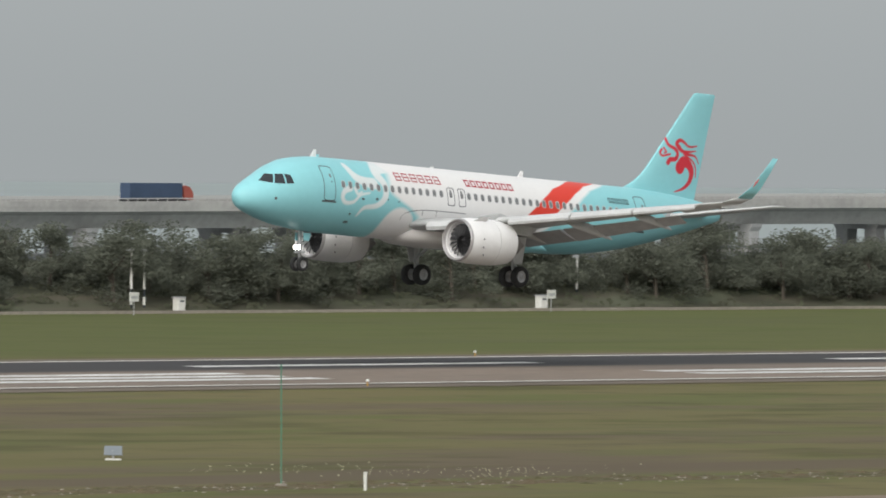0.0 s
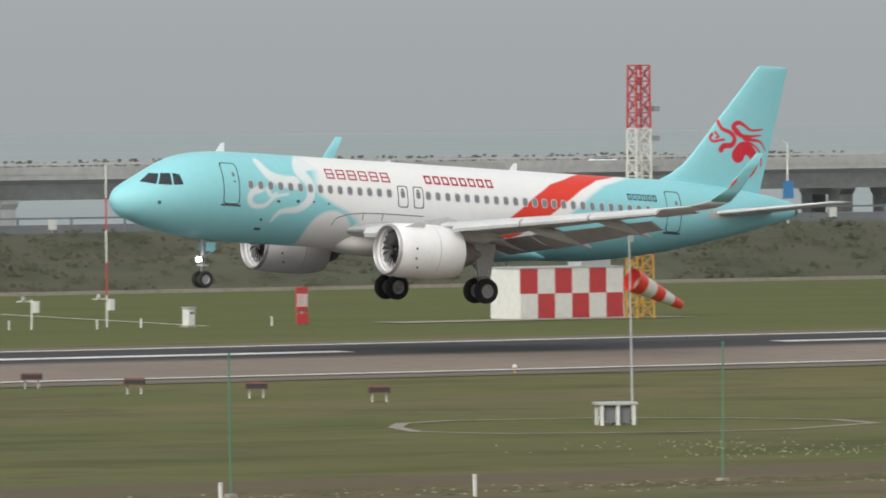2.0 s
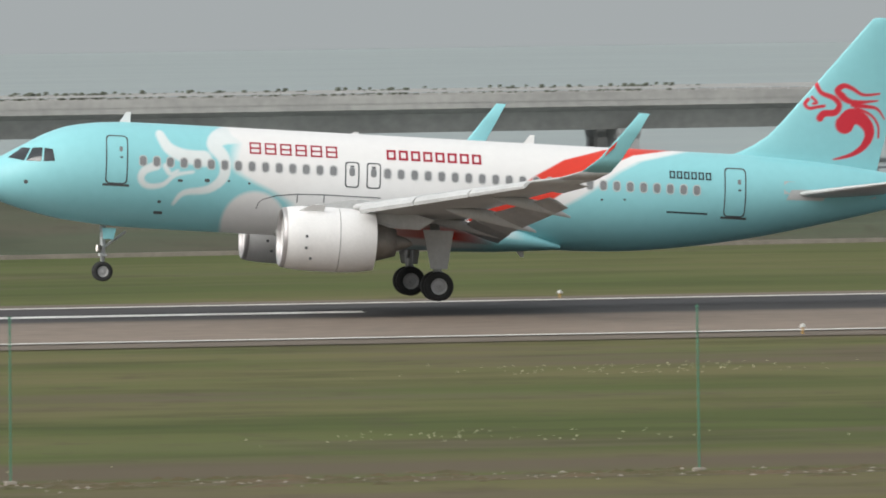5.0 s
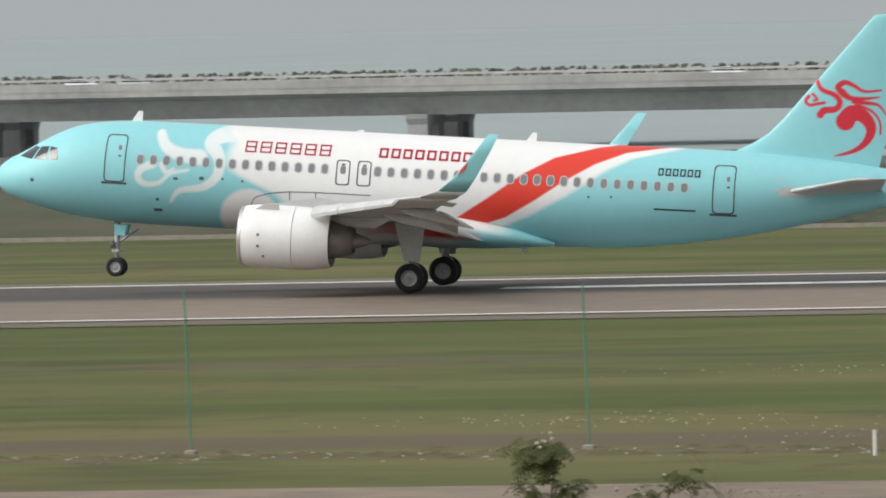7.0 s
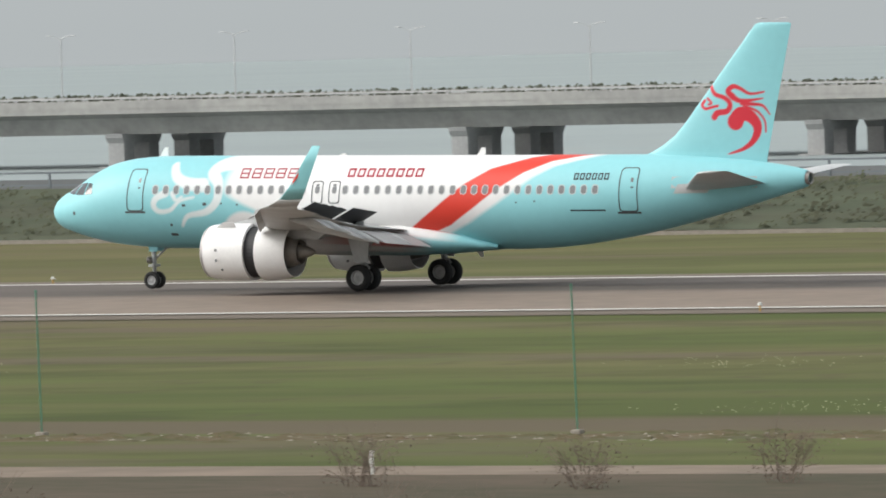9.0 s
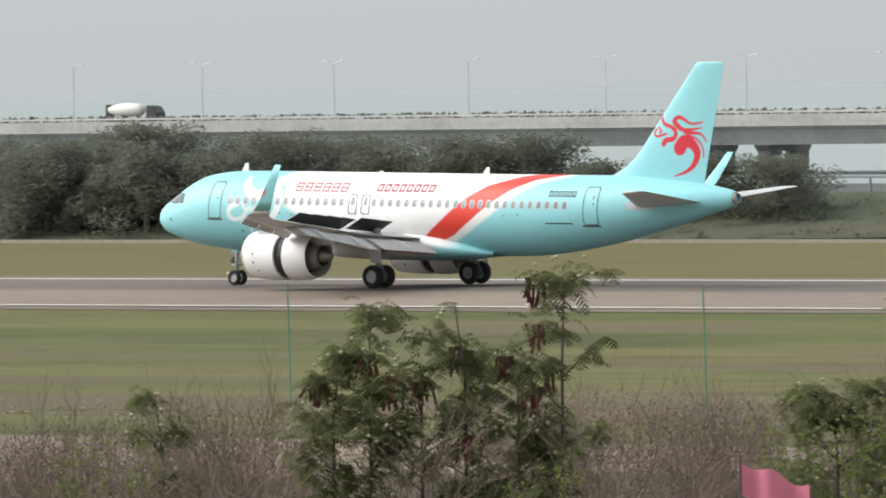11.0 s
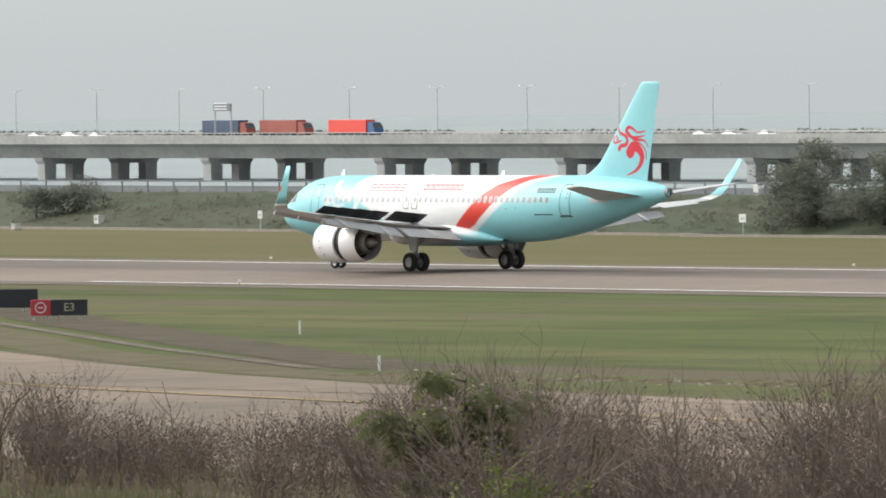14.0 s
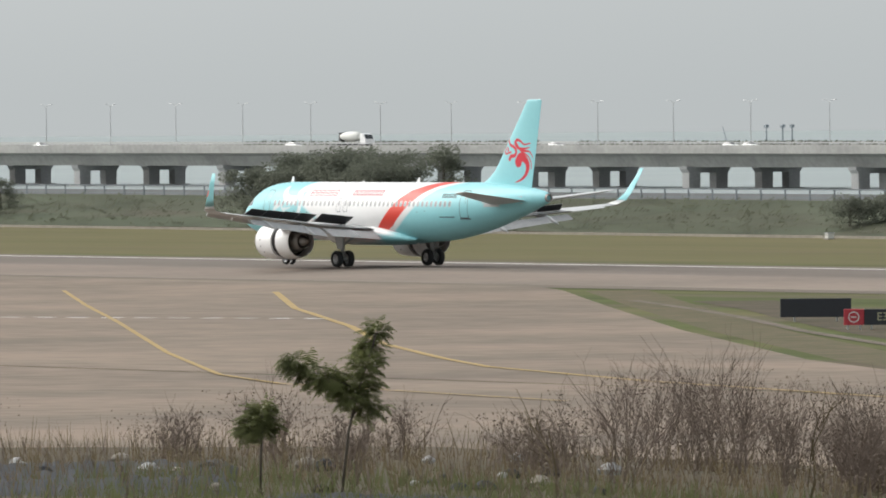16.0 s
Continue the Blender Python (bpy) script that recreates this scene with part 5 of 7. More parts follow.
for i, (x, k) in enumerate(spots):
    kind = rnd.randrange(4)
    y = foot(x) + rnd.uniform(2, 9)
    z = FLAT + (top(x) - FLAT) * ((y - foot(x)) / 16) ** 0.8 - 0.1
    m = Matrix.Translation((x, y, z)) @ Matrix.Rotation(rnd.uniform(0, 6.28), 4, "Z") @ Matrix.Diagonal((k, k, k * 0.8, 1))
    if kind not in used:
        used.add(kind)
        kinds[kind].matrix_basis = m
    else:
        c = copy_thing(kinds[kind], m)
        c.matrix_basis = m
# low scrub on the dike's slope
f = Form()
for i in range(11000):
    x = rnd.uniform(-930, 640)
    u = rnd.random()
    y = foot(x) + 15 * u
    z = FLAT + (top(x) - FLAT) * u**0.8
    if -232 < x < -110 or 40 < x < 200:
        continue
    for _ in range(6):
        s = rnd.uniform(0.06, 0.2)
        d, e = rnd.gauss(0, 0.5), rnd.uniform(0, 0.4)
        f.add([(x + d - s, y, z + e - s * 0.4), (x + d + s * 0.3, y - 0.1, z + e - s * 0.5), (x + d + s, y, z + e + s * 0.3), (x + d - s * 0.3, y + 0.1, z + e + s * 0.6)], [(0, 1, 2, 3)])
tagged(part("dike_scrub", f, "scrub", None, "low dark scrub covering the dike"), category="scrub", kind="stuff")


# ---- plants on the mound ----
def frond(f, p, d, length, rnd, droop=0.5, n=7):
    """A feathered leaf: pairs of slim leaflets along a drooping rib."""
    d = Vector(d).normalized()
    side = d.cross(Vector((0, 0, 1)))
    side = side.normalized() if side.length > 0.05 else Vector((1, 0, 0))
    q = Vector(p)
    for i in range(n):
        step = d * (length / n)
        d = (d + Vector((0, 0, -droop / n * 1.6))).normalized()
        q = q + step
        w = length * 0.30 * math.sin(math.pi * (i + 1.2) / (n + 1.2))
        t = length / n * 0.3
        for s in (-1, 1):
            e = q + side * s * w + d * w * 0.35 + Vector((0, 0, -w * rnd.uniform(0.2, 0.7)))
            f.add([q - d * t, e - d * t * 0.4, e + d * t * 0.6, q + d * t], [(0, 1, 2, 3)])


def make_shrub(r, a, peak, width, seed, label, bare=False, pods=0, fill=1.0, mat="leaf"):
    """A slender legume shrub that stands at r metres and bearing a, its tip at the height peak."""
    rnd = random.Random(seed)
    x, y, z = on_mound(r, a)
    height = peak - z
    root = thing("shrub", Matrix.Translation((x, y, z - 0.05)) @ Matrix.Rotation(radians(a), 4, "Z"), label, "shrub", "shrubs on the mound")
    wood, crown = Form(), Form()
    fruit = Form()
    stems = max(1, round(width / 0.55))
    tips = []
    for s in range(stems):
        bx = (s - (stems - 1) / 2) * width * 0.5 / max(1, stems)
        tipx = bx * 1.5 + rnd.uniform(-0.12, 0.12) * width
        th = height * (1.0 if s == stems // 2 else rnd.uniform(0.7, 0.92))
        pts = [Vector((bx * 0.4, rnd.uniform(-0.1, 0.1), 0)), Vector((bx * 0.8, 0.05, th * 0.35)), Vector((bx * 1.2, 0, th * 0.7)), Vector((tipx, 0, th * 0.97))]
        wood.tube(pts, [0.018, 0.014, 0.009, 0.004], 6)
        for k in range(int(15 * fill)):
            u = rnd.uniform(0.12, 1.0)
            i = min(2, int(u * 3))
            p = pts[i].lerp(pts[i + 1], u * 3 - i)
            ang = rnd.uniform(0, 6.28)
            reach = width * 0.5 * (0.4 + 0.62 * math.sin(math.pi * min(u, 0.82))) * rnd.uniform(0.5, 1.0) / max(1, stems * 0.6) + 0.04
            q = p + Vector((math.cos(ang) * reach, math.sin(ang) * reach * 0.7, reach * rnd.uniform(0.3, 0.9)))
            if q.z > th:
                q.z = th - 0.02
            wood.tube([p, p.lerp(q, 0.55) + Vector((0, 0, 0.02)), q], [0.006, 0.004, 0.002], 4)
            tips += [p.lerp(q, 0.55), p.lerp(q, 0.8), q]
        tips.append(pts[3])
    part("stem", wood, "bark", root, "", True)
    if not bare:
        for p in tips:
            for _ in range(rnd.randint(4, 7)):
                ang = rnd.uniform(0, 6.28)
                frond(crown, p + Vector((rnd.gauss(0, 0.03), rnd.gauss(0, 0.03), rnd.gauss(0, 0.03))), (math.cos(ang), math.sin(ang), rnd.uniform(-0.3, 0.8)), rnd.uniform(0.10, 0.2), rnd, rnd.uniform(0.6, 1.4))
        tagged(part("foliage", crown, mat, root, "feathery dull green leaves"), kind="stuff")
        buds = Form()
        for p in rnd.sample(tips, max(1, len(tips) // 4)):
            for _ in range(2):
                o = p + Vector((rnd.gauss(0, 0.06), -0.08 + rnd.gauss(0, 0.03), rnd.gauss(0.03, 0.06)))
                buds.spin([(-0.013, 0.003), (0, 0.014), (0.013, 0.003)], "z", o, 6)
        tagged(part("blossom", buds, "flower", root, "pale round buds"), kind="stuff")
    if pods:
        for p in rnd.sample(tips, min(pods, len(tips))):
            for _ in range(9):
                o = p + Vector((rnd.gauss(0, 0.04), rnd.gauss(0, 0.03), 0))
                e = o + Vector((rnd.gauss(0, 0.03), 0, -rnd.uniform(0.1, 0.19)))
                fruit.add([o + Vector((-0.008, 0, 0)), o + Vector((0.008, 0, 0)), e + Vector((0.009, 0.004, 0)), e + Vector((-0.009, -0.004, 0))], [(0, 1, 2, 3)])
        tagged(part("fruit", fruit, "pod", root, "bunches of dark red brown pods"), kind="stuff")
    return root


def make_young_tree(r, a, peak, stem, boughs, seed, label):
    """A small leaning tree: layered sprays of feathery leaves; boughs are (across, below the tip, radius) in cm."""
    rnd = random.Random(seed)
    x, y, z = on_mound(r, a)
    height = peak - z
    root = thing("shrub", Matrix.Translation((x, y, z - 0.05)) @ Matrix.Rotation(radians(a), 4, "Z"), label, "shrub", "shrubs on the mound")
    wood, crown, buds = Form(), Form(), Form()
    pts = [Vector((px, 0, pz * height)) for px, pz in stem]
    wood.tube(pts, [0.010, 0.008, 0.006, 0.003][:len(pts)], 6)
    for bx, bz, br in boughs:
        c, br = Vector((bx / 100, rnd.uniform(-0.1, 0.1), height - bz / 100)), br / 100
        near = min((p.lerp(q, u) for p, q in zip(pts, pts[1:]) for u in (0.1, 0.3, 0.5, 0.7, 0.9)), key=lambda s: (s - c).length + max(0, s.z - c.z + 0.05) * 2)
        wood.tube([near, near.lerp(c, 0.5) + Vector((0, 0, 0.02)), c], [0.006, 0.004, 0.002], 4)
        out = (c - near).normalized() if (c - near).length > 0.02 else Vector((0, 0, 1))
        for _ in range(int(50 + 560 * br)):
            d = Vector((rnd.gauss(0, 1), rnd.gauss(0, 1), rnd.gauss(0, 1))).normalized() * br * 1.25 * rnd.random() ** 0.6
            d.z *= 0.6
            way = (out * 0.7 + d.normalized() * 0.8 + Vector((rnd.gauss(0, 0.3), rnd.gauss(0, 0.3), 0.1))).normalized()
            frond(crown, c + d * 0.75, way, rnd.uniform(0.06, 0.12), rnd, rnd.uniform(0.5, 1.5), 8)
        for _ in range(2):
            o = c + Vector((rnd.gauss(0, br * 0.5), -br * 0.6, br * rnd.uniform(0.2, 0.8)))
            buds.spin([(-0.009, 0.002), (0, 0.010), (0.009, 0.002)], "z", o, 6)
    part("stem", wood, "bark", root, "", True)
    tagged(part("foliage", crown, "leaf", root, "feathery dull green leaves"), kind="stuff")
    tagged(part("blossom", buds, "flower", root, "pale round buds"), kind="stuff")


def make_weed(r, a, el, width, seed):
    """A scrambling weed: thin stems set with small fresh leaves."""
    rnd = random.Random(seed)
    x, y, z = on_mound(r, a)
    height = max(0.25, eye_height(r, el) - z)
    root = thing("weed", Matrix.Translation((x, y, z - 0.03)) @ Matrix.Rotation(radians(a), 4, "Z"), "scrambling weed with small fresh green leaves", "weed", "weeds on the mound")
    stems, leaf = Form(), Form()
    for _ in range(9):
        tip = Vector((rnd.gauss(0, width * 0.4), rnd.gauss(0, 0.15), height * rnd.uniform(0.45, 1.0)))
        base = Vector((tip.x * 0.4, 0, 0))
        mid = base.lerp(tip, 0.5) + Vector((rnd.gauss(0, 0.04), 0, 0.03))
        stems.tube([base, mid, tip], [0.005, 0.004, 0.002], 4)
        for _ in range(90):
            u = rnd.uniform(0.25, 1.0)
            p = base.lerp(mid, u * 2) if u < 0.5 else mid.lerp(tip, u * 2 - 1)
            leaves(leaf, p, 0.09, 1, 0.022, rnd)
    tagged(part("stem", stems, "bark", root, "", True), kind="stuff")
    tagged(part("foliage", leaf, "young", root, "small fresh leaves"), kind="stuff")


def eye_height(r, el):
    return 11.6 + r * math.tan(radians(el))


GREEN = "bushy green legume shrub with feathery leaves on the mound"
for a, el, w, seed, pods, fill in ((11.15, -2.5, 0.5, 22, 0, 0.9), (10.5, -2.68, 0.4, 23, 0, 0.7), (23.55, -1.62, 1.25, 24, 0, 0.9), (36.1, -1.95, 0.5, 50, 0, 0.8),
                                   (38.95, -1.17, 0.6, 27, 6, 1.3), (39.5, -1.3, 0.62, 28, 2, 1.2), (40.04, -1.36, 0.6, 29, 3, 1.2), (39.75, -1.7, 0.8, 30, 3, 1.2), (39.2, -1.55, 0.6, 61, 3, 1.3), (40.25, -1.6, 0.5, 62, 2, 1.2), (41.22, -1.83, 0.35, 31, 0, 0.8), (37.4, -1.85, 0.7, 72, 0, 1.4), (37.1, -1.8, 0.6, 73, 0, 1.3), (51.35, -1.6, 0.9, 63, 0, 1.0), (51.05, -1.75, 0.6, 64, 0, 0.9)):
    make_shrub(62, a, eye_height(62, el), w, seed, GREEN, pods=pods, fill=fill)
make_young_tree(62, 6.35, eye_height(62, -1.72), [(0, 0), (0.1, 0.4), (0.2, 0.7), (0.36, 0.98)], [(36, 9, 10), (31, 24, 14), (14, 38, 16), (-3, 33, 10), (24, 52, 17), (0, 59, 16), (-21, 66, 14), (14, 73, 19), (-10, 83, 17), (-66, 83, 11), (-45, 80, 14), (31, 80, 14), (-28, 97, 19), (7, 100, 21), (-62, 104, 16), (35, 104, 12), (-21, 118, 17), (21, 121, 16)], 21, GREEN)
make_young_tree(62, 36.54, eye_height(62, -0.92), [(0, 0), (0.03, 0.4), (0.05, 0.7), (0.07, 0.98)], [(7, 9, 10), (3, 24, 13), (14, 38, 13), (-7, 45, 12), (-45, 52, 12), (-28, 57, 12), (24, 59, 15), (0, 66, 18), (35, 55, 10), (-21, 80, 15), (21, 86, 19), (52, 97, 13), (-3, 97, 19), (41, 111, 18), (14, 118, 21), (-21, 114, 17), (59, 121, 12), (-7, 138, 21), (35, 142, 21), (-35, 145, 16), (55, 145, 15), (14, 162, 21), (-21, 166, 19), (41, 169, 18)], 25, GREEN)
SLIM = "slim leaning young tree with layered feathery green leaves"
make_young_tree(62, 45.72, eye_height(62, -0.97), [(0, 0), (0.07, 0.4), (0.19, 0.72), (0.5, 0.99)], [(49, 8, 11), (52, 20, 10), (36, 21, 15), (-7, 36, 13), (7, 40, 15), (-14, 28, 8), (22, 40, 16), (45, 48, 12), (36, 67, 16), (0, 55, 14), (15, 58, 14), (-15, 52, 10), (25, 72, 14), (14, 78, 11), (36, 90, 15), (33, 105, 15), (24, 54, 12)], 32, SLIM)
make_young_tree(62, 46.34, eye_height(62, -1.32), [(0, 0), (0.06, 0.45), (0.15, 0.7), (0.35, 0.98)], [(36, 7, 7), (31, 16, 8), (24, 26, 10), (5, 29, 11), (-2, 40, 8), (20, 43, 10), (-3, 57, 8), (9, 40, 8)], 33, SLIM)
make_young_tree(62, 56.52, eye_height(62, -1.22), [(0, 0), (0.05, 0.4), (0.12, 0.65), (0.24, 0.98)], [(-28, 23, 6), (-20, 28, 7), (-8, 35, 9), (22, 5, 6), (18, 16, 8), (15, 26, 10), (13, 38, 12), (15, 51, 12), (6, 45, 8), (-1, 37, 8)], 34, SLIM)
make_young_tree(62, 56.98, eye_height(62, -1.68), [(0, 0), (0.01, 0.5), (0.02, 0.98)], [(3, 4, 6), (-2, 10, 7), (-5, 15, 6), (4, 13, 6)], 35, "tiny green seedling on the mound")
for a, el, w, seed in ((37.35, -1.8, 0.8, 65), (37.2, -1.85, 0.7, 66), (44.4, -1.78, 0.9, 67), (45.0, -1.85, 0.8, 68), (43.9, -1.82, 0.9, 69), (50.9, -1.95, 0.5, 71), (37.3, -1.82, 0.4, 40), (37.05, -1.9, 0.4, 39), (37.6, -2.0, 0.5, 41), (41.6, -1.95, 0.4, 42), (42.9, -2.0, 0.5, 43), (43.3, -1.75, 0.4, 46), (43.8, -1.8, 0.5, 44), (44.3, -1.75, 0.45, 45), (44.8, -1.85, 0.5, 47), (45.3, -1.8, 0.35, 52), (39.0, -2.1, 0.5, 48), (43.6, -1.95, 0.5, 49), (47.3, -1.75, 0.25, 53), (47.9, -1.7, 0.2, 54)):
    make_weed(57, a, el, w, seed)

# dead brushwood: countless thin forking twigs
f = Form()
rnd = random.Random(5)


def twig(f, p, d, length, r, depth):
    q = p + d * length
    f.tube([p, p.lerp(q, 0.5) + Vector((rnd.gauss(0, 0.02), rnd.gauss(0, 0.02), 0)) * length * 2, q], [r, r * 0.8, r * 0.5], 3)
    if depth:
        for _ in range(3):
            e = (d + Vector((rnd.gauss(0, 0.55), rnd.gauss(0, 0.4), rnd.gauss(0.05, 0.3)))).normalized()
            twig(f, p.lerp(q, rnd.uniform(0.35, 1.0)), e, length * rnd.uniform(0.45, 0.75), r * 0.6, depth - 1)


def brush_top(a):
    """How high the brush reaches, as an angle below the eye, along the belt; the belt is ragged."""
    base = float(np.interp(a, [9, 14, 19, 24, 28, 34, 37, 39, 41.3, 43.2, 43.5, 45, 45.3, 46.3, 47.5, 48.7, 49.2, 49.9, 50.3, 50.6, 51.0, 51.5, 51.8, 52.7, 53.3, 53.6, 54.9, 55.3, 56, 58, 60],
                           [-2.7, -2.6, -2.3, -2.25, -2.2, -1.8, -1.75, -1.8, -1.75, -1.85, -1.6, -1.6, -1.72, -1.48, -1.43, -1.43, -1.46, -1.66, -1.7, -1.55, -1.5, -1.5, -1.75, -1.78, -1.72, -1.45, -1.4, -1.6, -1.6, -1.55, -1.5]))
    return base + 0.12 * noise.noise((a * 2.2, 3.1, 0)) + 0.09 * noise.noise((a * 6.5, 9.0, 0))


dust = Form()
bushes = []
for lo, hi, count in ((10, 33, 26), (33, 41, 75), (41, 43.4, 34), (43.4, 45.1, 42), (45.1, 46, 14), (46, 49.6, 105), (49.6, 50.5, 14), (50.5, 51.7, 46), (51.7, 53.4, 30), (53.4, 55.0, 18), (55.0, 60, 16)):
    bushes += [(rnd.uniform(lo, hi), rnd.uniform(58 if hi < 51.8 else 67, 79)) for _ in range(count)]
for a, r in bushes:
    x, y, z = on_mound(r, a)
    tall = (eye_height(r, brush_top(a)) - z) * rnd.uniform(0.62, 1.12)
    if tall < 0.15:
        continue
    spread = tall * rnd.uniform(0.35, 0.6)
    for k in range(13):
        lean = Vector((rnd.gauss(0, 0.42), rnd.gauss(0, 0.3), 1)).normalized()
        twig(f, Vector((x + rnd.gauss(0, 0.07), y + rnd.gauss(0, 0.06), z - 0.03)), lean, tall * rnd.uniform(0.4, 0.62), 0.003 + 0.002 * tall, 3 if k % 5 == 0 else 2)
    for _ in range(430):
        h = rnd.random() ** 1.2 * 0.72
        o = Vector((x + rnd.gauss(0, 0.1 + spread * h * 0.75), y + rnd.gauss(0, 0.1 + spread * h * 0.5), z + tall * h))
        s, e = rnd.uniform(0.004, 0.013), rnd.uniform(0, 3.1)
        c, n = math.cos(e) * s, math.sin(e) * s
        dust.add([o + Vector((-c, 0, -n)), o + Vector((n * 0.4, 0.01, -c * 0.4)), o + Vector((c, 0, n)), o + Vector((-n * 0.4, 0, c * 0.4))], [(0, 1, 2, 3)])
# low stubble between the bushes
for k in range(2600):
    a, r = rnd.uniform(33.5, 60), rnd.uniform(56, 77)
    x, y, z = on_mound(r, a)
    twig(f, Vector((x, y, z - 0.02)), Vector((rnd.gauss(0, 0.4), rnd.gauss(0, 0.2), 1)).normalized(), rnd.uniform(0.06, 0.22), 0.003, 1)
tagged(part("withered_leaves", dust, "twig", None, "withered brown leaf bits on the brushwood"), category="brushwood", kind="stuff")
tagged(part("brushwood", f, "twig", None, "leafless tangled brown brushwood on the mound"), category="brushwood", kind="stuff")
# a few pale dead stems
f = Form()
for a, r in ((48.4, 59), (50.6, 59), (51.1, 58), (53.9, 60), (52.8, 58), (47.0, 59), (55.3, 60), (49.2, 60)):
    x, y, z = on_mound(r, a)
    twig(f, Vector((x, y, z)), Vector((rnd.uniform(-0.5, 0.5), 0.1, 1)).normalized(), 0.5, 0.008, 2)
tagged(part("dead_stems", f, "straw", None, "bleached dead stems among the brush"), category="dead stems", kind="stuff")
f = Form()
for k in range(9000):
    a = rnd.uniform(35, 60)
    r = rnd.uniform(52 if a < 53 else 61.5, 78)
    x, y, z = on_mound(r, a)
    s, h = rnd.uniform(0.004, 0.009), rnd.uniform(0.08, 0.3)
    l = rnd.gauss(0, 0.08)
    f.add([(x - s, y, z - 0.01), (x + s, y, z - 0.01), (x + l, y + rnd.gauss(0, 0.04), z + h)], [(0, 1, 2)])
tagged(part("dry_grass", f, "straw", None, "sparse straw coloured grass on the mound"), category="grass", kind="stuff")
f = Form()
for k in range(4500):
    a, r = (rnd.gauss(rnd.choice((53.0, 56.9, 55.3, 55.9, 57.7, 54.4, 42.0, 45.0)), 0.4), rnd.uniform(57, 66))
    x, y, z = on_mound(r, a)
    s, h = rnd.uniform(0.006, 0.012), rnd.uniform(0.05, 0.16)
    f.add([(x - s, y, z - 0.01), (x + s, y, z - 0.01), (x + rnd.gauss(0, 0.06), y, z + h)], [(0, 1, 2)])
tagged(part("green_grass", f, "turf", None, "short fresh grass on the mound"), category="grass", kind="stuff")

# stones and black sheeting at the mound's near edge
for k in range(26):
    a, r = rnd.uniform(54.8, 58.5), rnd.uniform(62, 74)
    x, y, z = on_mound(r, a)
    s = rnd.uniform(0.025, 0.08)
    f = Form()
    f.rings([[(s * w * math.cos(t) * rnd.uniform(0.8, 1.2), s * w * math.sin(t) * rnd.uniform(0.8, 1.2), s * h) for t in (0.9 * j for j in range(7))] for w, h in ((0.9, -0.3), (1.1, 0.2), (0.8, 0.6), (0.35, 0.85))])
    ob = part("stone", f, "rubble" if rnd.random() < 0.25 else "pier" if rnd.random() < 0.4 else "tarp", None, "rough broken stone on the mound", at=Matrix.Translation((x, y, z)))
    tagged(ob, category="stone", group="stones on the mound")
for a0, a1, r0, r1 in ((57.1, 58.6, 61.5, 72.0), (53.9, 57.0, 59.6, 61.3)):
    f = Form()
    rows = []
    for i in range(25):
        edge = min(i, 24 - i, 3) / 3
        rows.append([tuple(Vector(on_mound(r0 + (r1 - r0) * i / 24 + 0.5 * noise.noise((j * 0.17, a0, 2.0)), a0 + (a1 - a0) * j / 70)) + Vector((0, 0, -0.04 + min(edge, min(j, 70 - j, 4) / 4) * (0.06 + 0.035 * abs(noise.noise((i * 0.25, j * 0.2, a0))) + 0.02 * noise.noise((i * 0.6, j * 0.55, a0)))))) for j in range(71)])
    f.rings(rows, closed=False, caps=False)
    tagged(part("tarpaulin", f, "tarp", None, "crumpled black plastic sheet on the mound", True), category="tarpaulin")

# pink cloth flag on a stick
x, y, z = on_mound(50, 37.95)
flag = thing("flag", Matrix.Translation((x, y, z)) @ Matrix.Rotation(radians(37.95), 4, "Z"), "faded pink cloth flag on a thin stick", "flag")
peak = eye_height(50, -2.32) - z
part("stick", Form().tube([(0, 0, 0), (0, 0, peak + 0.03)], 0.006, 6), "bark", flag)
f = Form()
f.rings([[(0.34 * i / 10, 0.03 * math.sin(i * 1.1), peak - 0.13 * (i / 10) - d - (0.0 if d else 0.02 * math.sin(i))) for i in range(11)] for d in (0.0, 0.06, 0.12, 0.17)], closed=False, caps=False)
part("cloth", f, "pink", flag, "", True)


# ---- airfield furniture ----
def fence_post(x, y, lean):
    root = thing("fence_post", Matrix.Translation((x, y, FLAT)) @ Matrix.Rotation(lean, 4, "Y"), "tall thin green fence post in the grass", "fence post", "green fence posts")
    part("post", Form().tube([(0, 0, -0.1), (0, 0, 4.3)], 0.026, 8), "post", root)
    part("cap", Form().spin([(4.3, 0.04), (4.36, 0.036), (4.38, 0.01)], "z", n=8, caps=True), "post", root)
    part("footing", Form().box(-0.16, 0.16, -0.16, 0.16, -0.05, 0.12, 0.03), "rubble", root, "concrete footing")


for k, x in enumerate((197, 178, 160, 142, 131, 113, 94.5, 76.4, 58, 40, 22, 4, -14, -32.2, -50.6, -61.4, -80, -98, -116, -134, -152, -170, -188, -206, -224, -242, -260, 215, 233, 251)):
    fence_post(x, 260.8 + (1.6 if x < 0 else 0), radians((0.0, 0.5, -0.6)[k % 3] if x > 0 else -1.2))


def marker_post(x, y, h, mat, label, w=0.055):
    root = thing("marker_post", Matrix.Translation((x, y, FLAT)), label, "marker post")
    part("post", Form().box(-w, w, -0.05, 0.05, -0.05, h, w * 0.27), mat, root)
    part("cap", Form().box(-w * 1.2, w * 1.2, -0.06, 0.06, h, h + 0.04, 0.01), mat, root)
    return root


for x, y in ((251, 256.5), (199, 256.5), (166, 256.5), (157, 256.5), (84, 256.5), (-42, 256.5), (-128, 238.5), (-333, 263), (-386, 300)):
    marker_post(x, y, 0.62, "box", "short white concrete marker post in the grass", 0.03 if x < -300 else 0.045)


